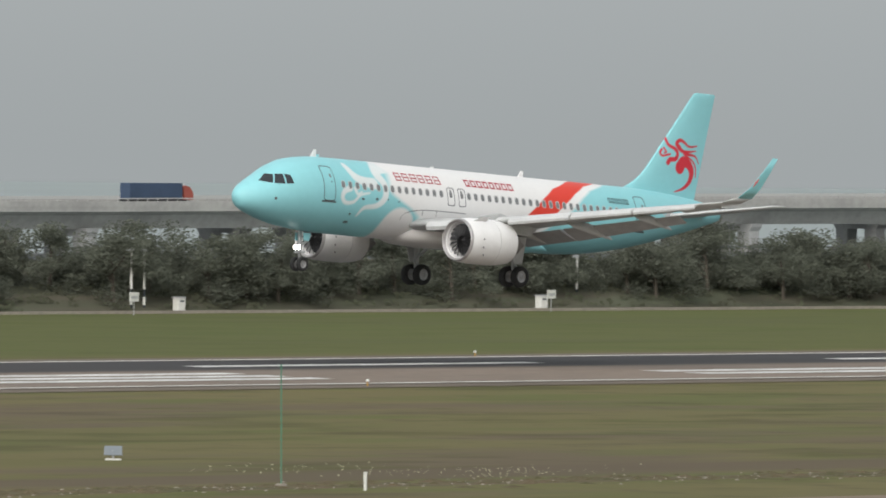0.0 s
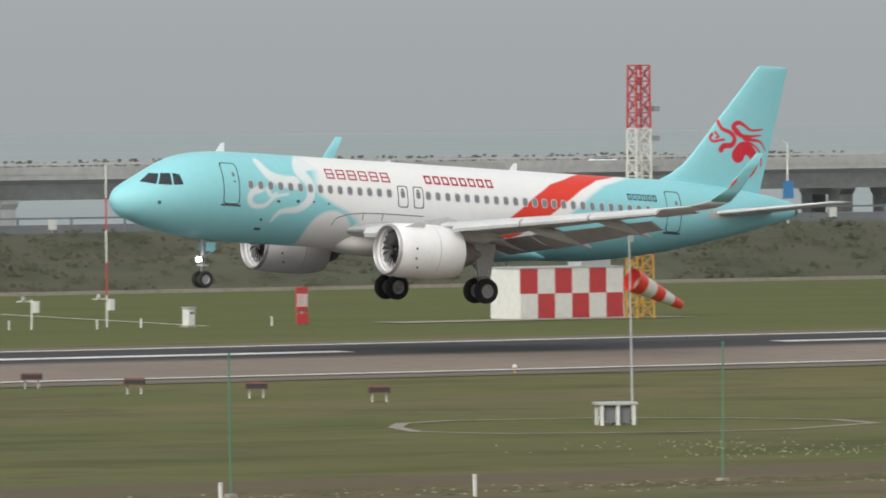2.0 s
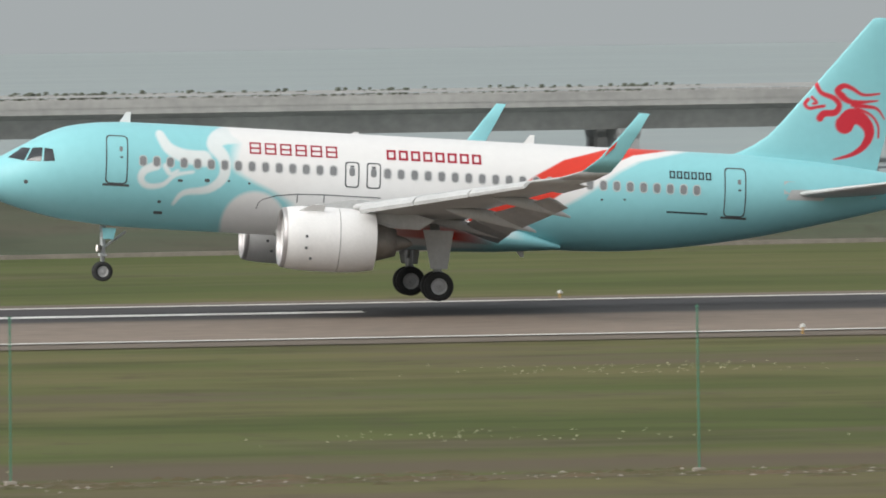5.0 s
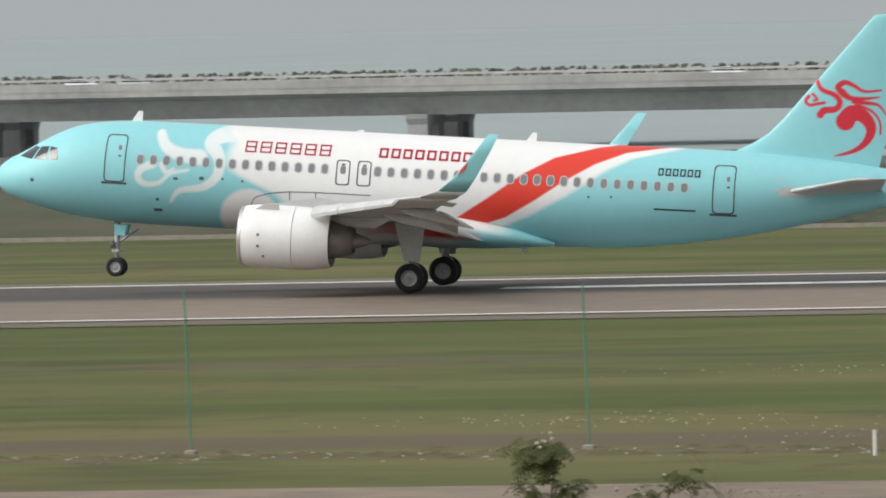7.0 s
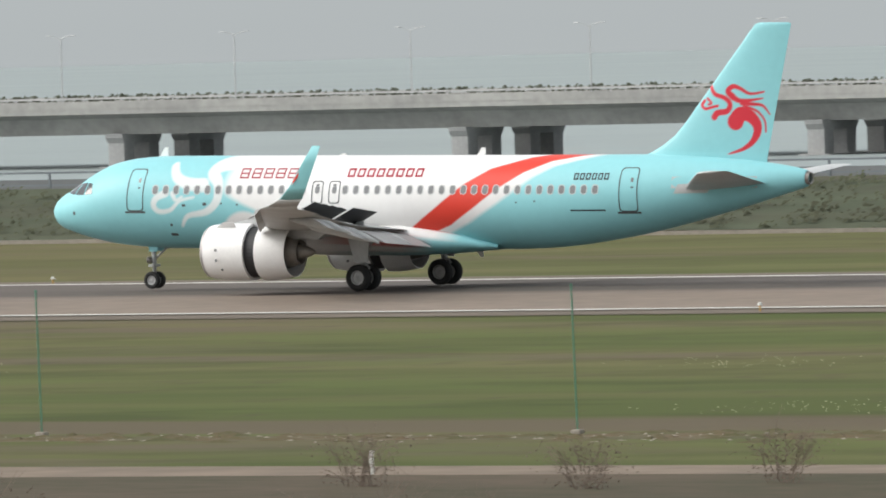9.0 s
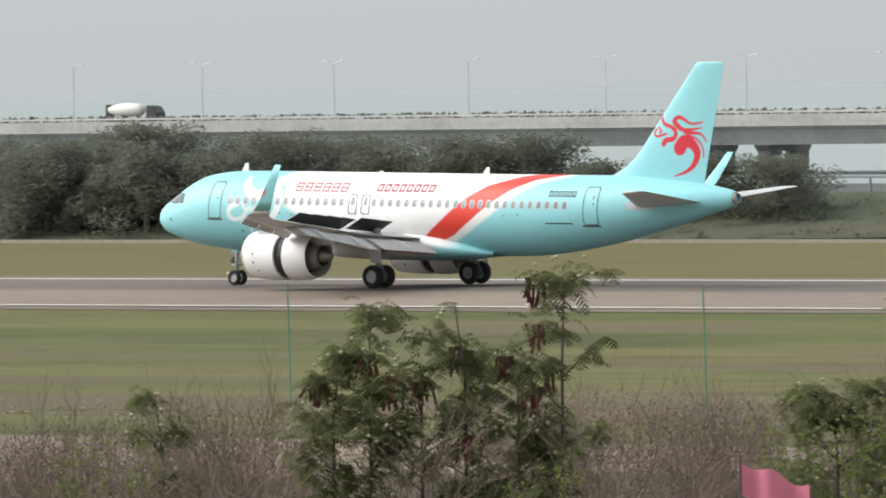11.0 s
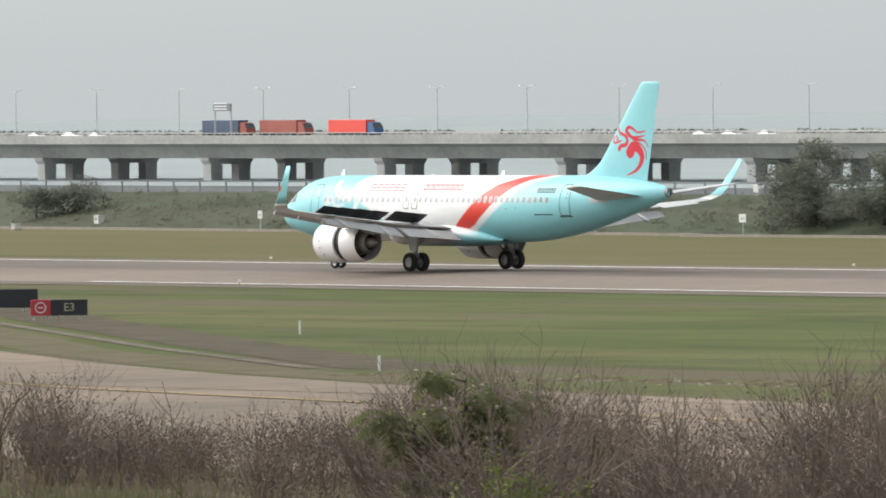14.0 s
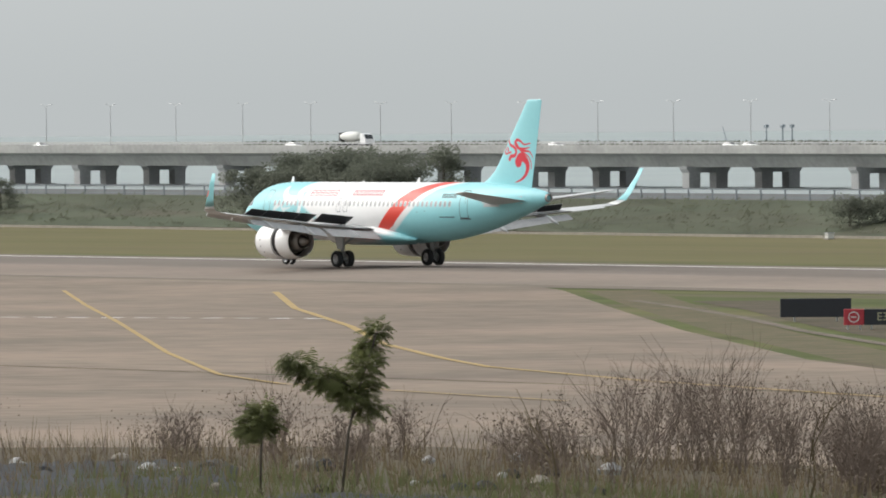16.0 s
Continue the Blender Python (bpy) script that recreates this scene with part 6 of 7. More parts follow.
def guide_sign(x, y, turn, panels, label):
    """A low lit-type guide sign: panels of (width, colour, text, text colour)."""
    root = thing("guide_sign", Matrix.Translation((x, y, FLAT)) @ Matrix.Rotation(radians(turn), 4, "Z"), label, "sign")
    at = 0.0
    for w, h, mat, text, ink in panels:
        pa = part("panel", Form().box(at, at + w, -0.12, 0.12, 0.25, 0.25 + h, 0.03), mat, root)
        part("leg", Form().tube([(at + w * 0.2, 0, -0.05), (at + w * 0.2, 0, 0.3)], 0.05, 6), "steel", root)
        part("leg", Form().tube([(at + w * 0.8, 0, -0.05), (at + w * 0.8, 0, 0.3)], 0.05, 6), "steel", root)
        if text:
            cu = bpy.data.curves.new("text", "FONT")
            cu.body, cu.size, cu.extrude, cu.align_x, cu.align_y = text, h * (0.40 if w < 0.6 else 0.72), 0.005, "CENTER", "CENTER"
            cu.offset = 0.004
            cu.materials.append(MAT[ink])
            tx = new("writing", cu)
            tx.parent = pa
            tx.matrix_basis = Matrix.Translation((at + w / 2, -0.13, 0.25 + h / 2)) @ Matrix.Rotation(math.pi / 2, 4, "X")
        at += w
    return root


def arrow(root, x, z, s, turn, ink):
    f = Form()
    c, n = math.cos(turn), math.sin(turn)
    pts = [(-0.5, -0.08), (0.15, -0.08), (0.15, -0.32), (0.55, 0.0), (0.15, 0.32), (0.15, 0.08), (-0.5, 0.08)]
    f.add([(x + s * (a * c - b * n), -0.135, z + s * (a * n + b * c)) for a, b in pts], [tuple(range(7))])
    part("arrow", f, ink, root)


E2 = guide_sign(315, 364, -42, [(1.25, 0.85, "signyellow", "", "black")], "yellow guide sign with black writing in the grass")
for n, (txt, dx) in enumerate((("E2", 0.42),)):
    cu = bpy.data.curves.new("text", "FONT")
    cu.body, cu.size, cu.extrude, cu.align_x, cu.align_y, cu.offset = txt, 0.62, 0.005, "CENTER", "CENTER", 0.012
    cu.materials.append(MAT["black"])
    tx = new("writing", cu)
    tx.parent = E2
    tx.matrix_basis = Matrix.Translation((dx, -0.13, 0.67)) @ Matrix.Rotation(math.pi / 2, 4, "X")
arrow(E2, 0.98, 0.67, 0.42, 0, "black")
EG = guide_sign(197.55, 245, -39, [(0.42, 1.0, "signblack", "E", "signyellow"), (0.52, 1.0, "signyellow", "G1", "black"), (0.34, 1.0, "signyellow", "", "black"), (0.15, 1.0, "signblack", "", "black")], "black and yellow guide sign with writing")
arrow(EG, 1.1, 0.75, 0.34, radians(45), "black")
E3 = guide_sign(-421.8, 310.2, 53, [(1.05, 0.82, "signred", "", "box"), (1.9, 0.82, "signblack", "E3", "flower")], "red no entry sign joined to a black guide sign")
ringf = Form()
for k in range(24):
    t0, t1 = 2 * math.pi * k / 24, 2 * math.pi * (k + 1) / 24
    ringf.add([(0.52 + r * math.cos(t), -0.135, 0.66 + r * math.sin(t)) for r, t in ((0.23, t0), (0.29, t0), (0.29, t1), (0.23, t1))], [(0, 1, 2, 3)])
ringf.box(0.38, 0.66, -0.135, -0.125, 0.63, 0.69)
part("no_entry_mark", ringf, "box", E3, "white ring and bar")
guide_sign(-439.5, 319, 53, [(3.8, 1.0, "signblack", "", "box")], "plain black back of a guide sign in the grass")


def red_white_board(x, y):
    root = thing("distance_board", Matrix.Translation((x, y, FLAT)), "small red and white board on a white foot in the grass", "sign")
    part("panel", Form().box(-0.55, 0.0, -0.06, 0.06, 0.3, 0.65, 0.02), "red", root)
    part("panel", Form().box(0.0, 0.4, -0.06, 0.06, 0.3, 0.65, 0.02), "box", root)
    part("figure_bar", Form().box(0.1, 0.3, -0.07, -0.06, 0.36, 0.6), "black", root)
    part("foot", Form().rings([[(-0.25, -0.15, -0.05), (0.25, -0.15, -0.05), (0.25, 0.15, -0.05), (-0.25, 0.15, -0.05)], [(-0.1, -0.06, 0.3), (0.1, -0.06, 0.3), (0.1, 0.06, 0.3), (-0.1, 0.06, 0.3)]]), "box", root)


for x in (146.1, -28.2, -281.0):
    red_white_board(x, 290)


def cabinet(x, y, w, h, d=0.6, turn=0, label="pale steel equipment cabinet in the grass", z=FLAT):
    root = thing("equipment_cabinet", Matrix.Translation((x, y, z)) @ Matrix.Rotation(radians(turn), 4, "Z"), label, "cabinet")
    b = part("body", Form().box(-w / 2, w / 2, -d / 2, d / 2, 0.08, h, 0.03), "box", root)
    part("roof", Form().box(-w / 2 - 0.06, w / 2 + 0.06, -d / 2 - 0.06, d / 2 + 0.06, h, h + 0.07, 0.02), "steel", root)
    part("door", Form().box(-w * 0.42, w * 0.42, -d / 2 - 0.02, -d / 2, 0.16, h - 0.1), "box", b)
    part("plinth", Form().box(-w / 2 - 0.1, w / 2 + 0.1, -d / 2 - 0.1, d / 2 + 0.1, -0.05, 0.1), "rubble", root)
    part("vent", Form().box(-w * 0.25, w * 0.25, -d / 2 - 0.03, -d / 2 - 0.02, h * 0.7, h * 0.82), "line", b)


for x, y, w, h in ((512, 543, 0.75, 1.1), (550, 543, 0.8, 1.1), (428.4, 541, 0.9, 1.2), (278.2, 457.6, 0.45, 1.0), (-693, 517, 0.7, 1.0), (-541, 509, 0.9, 0.95), (-690, 506, 0.5, 0.5)):
    cabinet(x, y, w, h)
root = thing("equipment_hut", Matrix.Translation((205.8, 308.5, FLAT)) @ Matrix.Rotation(radians(-20), 4, "Z"), "low grey open cabinet with a flat roof in the grass", "cabinet")
part("roof", Form().box(-0.75, 0.75, -0.5, 0.5, 0.75, 0.85, 0.03), "steel", root)
for i in (-1, 0, 1):
    for j in (-1, 1):
        part("post", Form().box(i * 0.6 - 0.06, i * 0.6 + 0.06, j * 0.4 - 0.06, j * 0.4 + 0.06, -0.05, 0.76), "box", root)
part("crate", Form().box(-0.5, 0.5, -0.3, 0.3, 0.1, 0.7, 0.03), "wall", root)
root = thing("solar_panel", Matrix.Translation((266.7, 286.5, FLAT)) @ Matrix.Rotation(radians(-45), 4, "Z"), "small dark solar panel on a stand in the grass", "solar panel")
part("panel", Form().rings([[(-0.35, 0, 0.2), (0.35, 0, 0.2), (0.35, 0.25, 0.55), (-0.35, 0.25, 0.55)], [(-0.35, 0.03, 0.18), (0.35, 0.03, 0.18), (0.35, 0.28, 0.53), (-0.35, 0.28, 0.53)]]), "shed", root)
part("leg", Form().tube([(0, 0.15, -0.05), (0, 0.15, 0.38)], 0.04, 6), "steel", root)
part("base", Form().box(-0.3, 0.3, -0.1, 0.4, -0.05, 0.06), "box", root)


def approach_light(x, y):
    root = thing("approach_light", Matrix.Translation((x, y, FLAT)) @ Matrix.Rotation(radians(-33), 4, "Z"), "brown red light box on short white legs", "airfield light", "row of light boxes")
    part("housing", Form().box(-0.45, 0.45, -0.3, 0.3, 0.38, 0.66, 0.06), "brown", root)
    for i in (-0.28, 0.28):
        part("leg", Form().tube([(i, 0, -0.05), (i, 0, 0.4)], 0.04, 6), "box", root)
    part("lens", Form().box(-0.4, 0.4, -0.31, -0.30, 0.42, 0.6), "dark", root)


for x, y in ((214.5, 365.5), (213.5, 355.5), (214.0, 346.8), (214.6, 338.5)):
    approach_light(x, y)


def edge_light(x, y):
    root = thing("edge_light", Matrix.Translation((x, y, FLAT + 0.02)), "small runway edge light on a short stem", "airfield light", "runway edge lights")
    part("stem", Form().tube([(0, 0, 0), (0, 0, 0.28)], 0.035, 6), "amber", root)
    part("dome", Form().spin([(0.28, 0.1), (0.36, 0.09), (0.42, 0.02)], "z", n=10, caps=True), "box", root)
    part("plate", Form().spin([(-0.04, 0.16), (0.02, 0.16)], "z", n=10, caps=True), "rubble", root)


for k in range(-11, 8):
    x = 118.4 + 60 * k
    edge_light(x, 418.5)
    if x > -500:
        edge_light(x + 2, 368.2)


def slim_mast(x, y, h, mats, label, extras=0, z=FLAT, r=0.07):
    root = thing("mast", Matrix.Translation((x, y, z)), label, "mast")
    n = len(mats)
    for i, m in enumerate(mats):
        part("section", Form().tube([(0, 0, h * i / n - (0.1 if i == 0 else 0)), (0, 0, h * (i + 1) / n)], r, 8), m, root)
    if extras:
        part("arm", Form().tube([(-0.9, 0, h * 0.9 if extras == 2 else 1.5), (0.1, 0, h * 0.9 if extras == 2 else 1.5)], 0.04, 6), "box", root)
        part("sensor_box", Form().box(0.08, 0.42, -0.15, 0.15, 0.9, 1.5, 0.03), "box", root)
        part("sensor", Form().spin([(-0.15, 0.02), (-0.05, 0.12), (0.12, 0.1), (0.15, 0.02)], "z", (-0.5, 0, 1.62 if extras == 1 else h * 0.9 + 0.12), 10, True), "steel", root)
    return root


slim_mast(275.2, 461, 8.6, ("box", "chequer", "box", "chequer", "box"), "tall thin red and white weather mast", 1, r=0.045)
slim_mast(269.4, 459, 1.6, ("box",), "white weather station on a post", 1, r=0.05)
slim_mast(235.2, 455, 3.1, ("box", "red", "box", "red", "box"), "red and white post carrying a sensor box", 2, r=0.14)
slim_mast(259.4, 449, 2.6, ("box", "red", "box"), "red and white sensor post", 1, r=0.16)
slim_mast(224.6, 448, 4.6, ("red", "red", "red"), "thin red mast with a small white box", 1)
slim_mast(382.5, 458, 3.4, ("box", "chequer", "box"), "thin red and white mast", 0, r=0.05)
for x, y, h in ((508.1, 544, 4.6), (509.4, 544, 4.5), (557.9, 547, 4.0), (478, 545, 4.2), (239, 505, 4.4), (-538.8, 506, 5.2), (-536.0, 506, 4.6), (-779, 512, 4.0)):
    m = slim_mast(x, y, h, ("black", "box", "black", "box", "box", "box", "box", "box") if h < 5 else ("box",), "white camera mast with a banded foot", 0, r=0.1)
    part("camera_box", Form().box(-0.5, 0.15, -0.12, 0.12, h - 0.05, h + 0.14, 0.03), "steel", m)
for k in range(16):
    marker_post(229 + 3.6 * k, 457 + (k % 3) * 1.5, 0.45, "box", "short white peg in the grass", 0.03)
for x, y in ((353.8, 437), (-60, 440)):
    marker_post(x, y, 0.7, "amber", "orange marker peg in the grass")
for x, y in ((142.6, 440),):
    peg = marker_post(x, y, 0.6, "box", "short red and white peg in the grass")
    part("red_band", Form().box(-0.06, 0.06, -0.055, 0.055, 0.1, 0.25), "signred", peg)
    part("red_band", Form().box(-0.06, 0.06, -0.055, 0.055, 0.38, 0.5), "signred", peg)
root = thing("notice_board", Matrix.Translation((285.5, 458, FLAT)), "red board with pale bars on a red base", "sign")
part("board", Form().box(-0.36, 0.36, -0.06, 0.06, 0.7, 2.0, 0.02), "chequer", root)
part("base", Form().box(-0.34, 0.4, -0.06, 0.06, 0.02, 0.6, 0.02), "chequer", root)
for i in range(5):
    part("writing_bar", Form().box(-0.32 + 0.14 * i, -0.24 + 0.14 * i, -0.075, -0.06, 0.95, 1.65), "box", root)
part("leg", Form().box(-0.05, 0.05, -0.04, 0.04, -0.05, 0.75), "steel", root)
for x, y in ((-71.1, 464.7), (-40.2, 471.1)):
    root = thing("marker_cabinet", Matrix.Translation((x, y, FLAT)), "yellow cabinet with a flat top in the grass", "cabinet")
    part("body", Form().box(-0.35, 0.35, -0.3, 0.3, -0.05, 0.85, 0.04), "amber", root)
    part("top", Form().box(-0.5, 0.5, -0.35, 0.35, 0.85, 1.05, 0.03), "amber", root)
for x, y, w in ((500, 535, 0.9), (545, 537, 0.9), (-420, 508, 0.9), (-510, 508, 0.8), (-627, 512, 0.7), (-664, 512, 0.6), (-600, 510, 0.8)):
    root = thing("notice_sign", Matrix.Translation((x, y, FLAT)), "small pale notice on a post before the dike", "sign")
    part("plate", Form().box(-w / 2, w / 2, -0.03, 0.03, 1.0, 1.65, 0.01), "box", root)
    part("post", Form().tube([(0, 0.05, -0.05), (0, 0.05, 1.6)], 0.04, 6), "steel", root)
    part("writing_bar", Form().box(-w * 0.35, w * 0.35, -0.04, -0.03, 1.2, 1.4), "steel", root)

# red and white lattice tower
tower = thing("lattice_tower", Matrix.Translation((305.55, 455.5, FLAT)), "red and white steel lattice tower on the airfield", "tower")
TH = 13.7
for i in range(4):
    z0, z1, m = TH * i / 4, TH * (i + 1) / 4, ("amber", "chequer", "box", "chequer")[i]
    w = lambda z: 0.54 - 0.12 * z / TH
    for sx in (-1, 1):
        for sy in (-1, 1):
            part("leg", Form().tube([(sx * w(z0), sy * w(z0), z0 - 0.05), (sx * w(z1), sy * w(z1), z1)], 0.06, 6), m, tower)
    for k in range(4):
        a, b = z0 + (z1 - z0) * k / 4, z0 + (z1 - z0) * (k + 1) / 4
        f = Form()
        for s in (-1, 1):
            for p, q in (((-1, s), (1, s)), ((s, -1), (s, 1))):
                f.tube([(p[0] * w(a), p[1] * w(a), a), (q[0] * w(b), q[1] * w(b), b)], 0.028, 5)
                f.tube([(q[0] * w(a), q[1] * w(a), a), (p[0] * w(b), p[1] * w(b), b)], 0.035, 5)
                f.tube([(p[0] * w(b), p[1] * w(b), b), (q[0] * w(b), q[1] * w(b), b)], 0.035, 5)
        part("bracing", f, m, tower)
for z in (11.2, 8.0, 4.4, 9.6):
    part("lamp_box", Form().box(0.5, 1.25, -0.2, 0.2, z, z + 0.32, 0.04), "steel", tower)


# chequered huts
def chequered_hut(x0, x1, y, cols, rows, size, label):
    root = thing("chequered_hut", Matrix.Translation(((x0 + x1) / 2, y, FLAT)), label, "hut")
    w, h = (x1 - x0) / 2, rows * size
    part("wall", Form().box(-w, w, 0.05, 3.0, -0.05, h, 0.02), "box", root)
    for i in range(cols):
        for j in range(rows):
            c = "chequer" if (i + j) % 2 else "box"
            part("panel", Form().box(-w + i * 2 * w / cols, -w + (i + 1) * 2 * w / cols, 0.0, 0.06, j * size, (j + 1) * size), c, root)
    part("roof_unit", Form().box(max(-w, w - 2.6), w - 0.6, 0.3, 1.6, h, h + 0.45, 0.05), "steel", root)
    part("roof", Form().box(-w - 0.05, w + 0.05, -0.02, 3.1, h, h + 0.08), "steel", root)
    for j in range(rows):
        part("side_panel", Form().box(w, w + 0.05, 0.0, 3.0, j * size, (j + 1) * size), "chequer" if j % 2 else "box", root)


chequered_hut(300.1, 306.8, 459, 6, 2, 1.36, "red and white chequered equipment hut in the grass")
part_pad = setting("hut_apron", band(290, 309, 455, 458.4, FLAT + 0.04), "rubble", "concrete apron before the hut")
chequered_hut(173.5, 176.3, 514, 2, 2, 1.12, "red and white chequered hut beside a low wall")
root = thing("kerb_block", Matrix.Translation((180.3, 513, FLAT)), "low pale concrete block beside the hut", "concrete block")
part("block", Form().box(-1.3, 0.9, 0, 0.8, -0.05, 0.6, 0.04), "box", root)
part("cap", Form().box(-1.35, 0.95, -0.05, 0.85, 0.6, 0.68, 0.02), "rubble", root)
# windsock on its pole
sock = thing("windsock", Matrix.Translation((214.4, 320.2, FLAT)), "red and white windsock blowing from a thin pole", "windsock")
part("pole", Form().tube([(0, 0, -0.05), (-0.1, 0, 6.6)], [0.05, 0.03], 8), "steel", sock)
for i in range(5):
    p0, p1 = 2.7 * i / 5, 2.7 * (i + 1) / 5
    rr = lambda p: 0.46 - 0.11 * p
    part("cloth_ring", Form().spin([(p0, rr(p0)), (p1, rr(p1))], at=(0, 0, 0), n=16), ("red", "box")[i % 2], sock, "", True, pose(0.0, 0, 5.05, 0, 22, 8))
part("vane", Form().box(-0.15, 0.1, -0.02, 0.02, 6.5, 6.75), "steel", sock)

# glide path huts by the dike
house = thing("guard_house", Matrix.Translation((140, 533, FLAT)), "low white guard house with windows and a banded plinth", "house")
part("wall", Form().box(2.1, 16, 0, 5, -0.05, 2.9, 0.02), "box", house)
part("roof", Form().box(1.9, 16.2, -0.3, 5.2, 2.9, 3.1), "steel", house)
for i in range(11):
    w = part("window", Form().box(2.5 + 1.2 * i, 3.4 + 1.2 * i, -0.05, 0.0, 1.3, 2.4), "frame", house)
    part("pane", Form().box(2.56 + 1.2 * i, 2.92 + 1.2 * i, -0.06, -0.05, 1.36, 2.34), "glass", w)
    part("pane", Form().box(2.98 + 1.2 * i, 3.34 + 1.2 * i, -0.06, -0.05, 1.36, 2.34), "glass", w)
for i in range(70):
    part("plinth_band", Form().box(1.7 + 0.2 * i, 1.8 + 0.2 * i, -0.62, -0.5, -0.05, 0.22), "dark" if i % 2 else "box", house)
part("step_tower", Form().box(-5.8, -2.9, 1.3, 3, -0.05, 3.4, 0.05), "rubble", house, "stone stair tower")
door_wall = part("door_wall", Form().box(-5.75, -4.5, 1.0, 1.3, -0.05, 3.4, 0.03), "frame", house)
part("door", Form().box(-4.95, -4.6, 0.96, 1.0, 0.0, 1.9), "wall", door_wall)
part("ledge", Form().box(-5.85, -2.8, 0.9, 1.3, 1.9, 2.05), "box", house)
for i in range(9):
    part("step", Form().box(-5.1 + 0.22 * i, -4.88 + 0.22 * i, -0.3, 0.9, -0.05, 0.24 * (i + 1)), "rubble", house)
root = thing("bin", Matrix.Translation((137.55, 530, FLAT)), "green wheeled bin beside the guard house", "bin")
part("tub", Form().rings([[(-0.2, -0.2, -0.02), (0.2, -0.2, -0.02), (0.2, 0.2, -0.02), (-0.2, 0.2, -0.02)], [(-0.27, -0.27, 0.72), (0.27, -0.27, 0.72), (0.27, 0.27, 0.72), (-0.27, 0.27, 0.72)]]), "post", root)
part("lid", Form().box(-0.3, 0.3, -0.3, 0.3, 0.72, 0.8, 0.03), "post", root)
low_wall = thing("low_wall", Matrix.Translation((157, 512, FLAT)), "white framed open shelter on a low concrete wall", "wall")
part("base", Form().box(5.4, 15.7, 0, 0.5, -0.05, 0.52, 0.03), "rubble", low_wall)
for i in range(8):
    part("post", Form().box(5.6 + 1.37 * i, 5.74 + 1.37 * i, 0.1, 0.24, 0.52, 2.6), "box", low_wall)
    if i < 7:
        part("panel", Form().box(5.85 + 1.37 * i, 6.87 + 1.37 * i, 0.6, 0.66, 0.0, 1.4), ("wall", "steel", "rubble")[i % 3], low_wall)
part("rail", Form().box(5.6, 15.5, 0.12, 0.22, 2.0, 2.1), "box", low_wall)
part("beam", Form().box(5.6, 15.5, 0.1, 0.3, 2.6, 2.8), "box", low_wall)

# the large grey shed with a pale colonnade
shed = thing("shed", Matrix.Translation((-219, 550, FLAT)), "large blue grey clad shed with a pale concrete frame in front", "building")
part("wall", Form().box(-12.5, 12.5, 0, 11.5, -0.1, 10.1), "shed", shed)
f = Form()
for i in range(100):
    f.box(-12.5 + 0.25 * i, -12.42 + 0.25 * i, -0.03, 0.0, 0, 10.1)
part("cladding_ribs", f, "wall", shed, "vertical ribs of the grey cladding")
part("roof_edge", Form().box(-12.6, 12.6, -0.08, 11.6, 10.1, 10.25), "wall", shed)
part("seam", Form().box(-6.3, -6.1, -0.06, 0.0, 0, 10.1), "dark", shed)
front = part("colonnade", Form().box(-12.3, 12.4, -9.8, -0.5, 5.85, 6.25), "frame", shed, "pale concrete frame")
part("parapet", Form().box(-6.8, 12.4, -9.9, -0.6, 6.27, 6.75), "frame", front)
for i in range(10):
    x = -12.2 + 2.68 * i
    part("column", Form().box(x, x + 0.4, -9.8, -9.3, -0.1, 5.9, 0.02), "frame", front)
    part("back_wall", Form().box(x + 0.4, x + 2.28, -6.2, -6.0, -0.1, 5.2), "wall" if i < 5 else "frame", front)
    part("sill_wall", Form().box(x + 0.4, x + 2.28, -9.5, -9.3, -0.1, 3.2), "wall", front)
    if i in (4, 5, 8):
        part("red_panel", Form().box(x + 1.3, x + 2.2, -6.35, -6.2, -0.1, 5.4), "signred", front)
    for j in range(3):
        part("glazing_bar", Form().box(x + 0.4, x + 2.28, -6.4, -6.3, 3.6 + 0.6 * j, 3.68 + 0.6 * j), "frame", front)
hoarding = thing("grey_wall", Matrix.Translation((-190, 545, FLAT)), "long plain grey wall beside the shed", "wall")
for i in range(16):
    part("panel", Form().box(-16 + 5.0 * i, -11.05 + 5.0 * i, 0, 0.3, -0.1, 4.95 - 0.1 * i), "wall", hoarding)
part("gate_frame", Form().box(6, 10, -0.2, -0.05, -0.1, 2.4), "frame", hoarding)
# lamps and poles near the dike
for x, z in ((-58.5, 8.3), (-153, 8.3), (-164.5, 7.2), (386.6, 8.8)):
    y, zz = crest(x)
    root = thing("street_lamp", Matrix.Translation((x, y - 2, zz - 0.4)), "white street lamp on the dike with a blue panel", "street lamp")
    part("pole", Form().tube([(0, 0, -0.3), (0, 0, z - zz)], [0.09, 0.05], 8), "box", root)
    part("arm", Form().tube([(0, 0, z - zz - 0.05), (-0.6, 0, z - zz + 0.15)], 0.04, 6), "box", root)
    part("lamp_head", Form().box(-0.95, -0.5, -0.1, 0.1, z - zz + 0.12, z - zz + 0.22, 0.03), "steel", root)
    if x > -100:
        part("panel", Form().box(-0.42, 0.42, -0.1, -0.05, 2.0, 3.2), "bluepanel", root)
for x in (437, 431, 396, 391, 330, 300, -620, -580, -520):
    y, zz = crest(x)
    root = thing("notice_sign", Matrix.Translation((x, y - 1.0, zz - 0.2)), "small pale notice by the guard rail", "sign")
    part("plate", Form().box(-0.3, 0.3, -0.03, 0.03, 0.5, 1.15, 0.01), "box", root)
    part("post", Form().tube([(0, 0.05, -0.3), (0, 0.05, 1.1)], 0.03, 6), "steel", root)

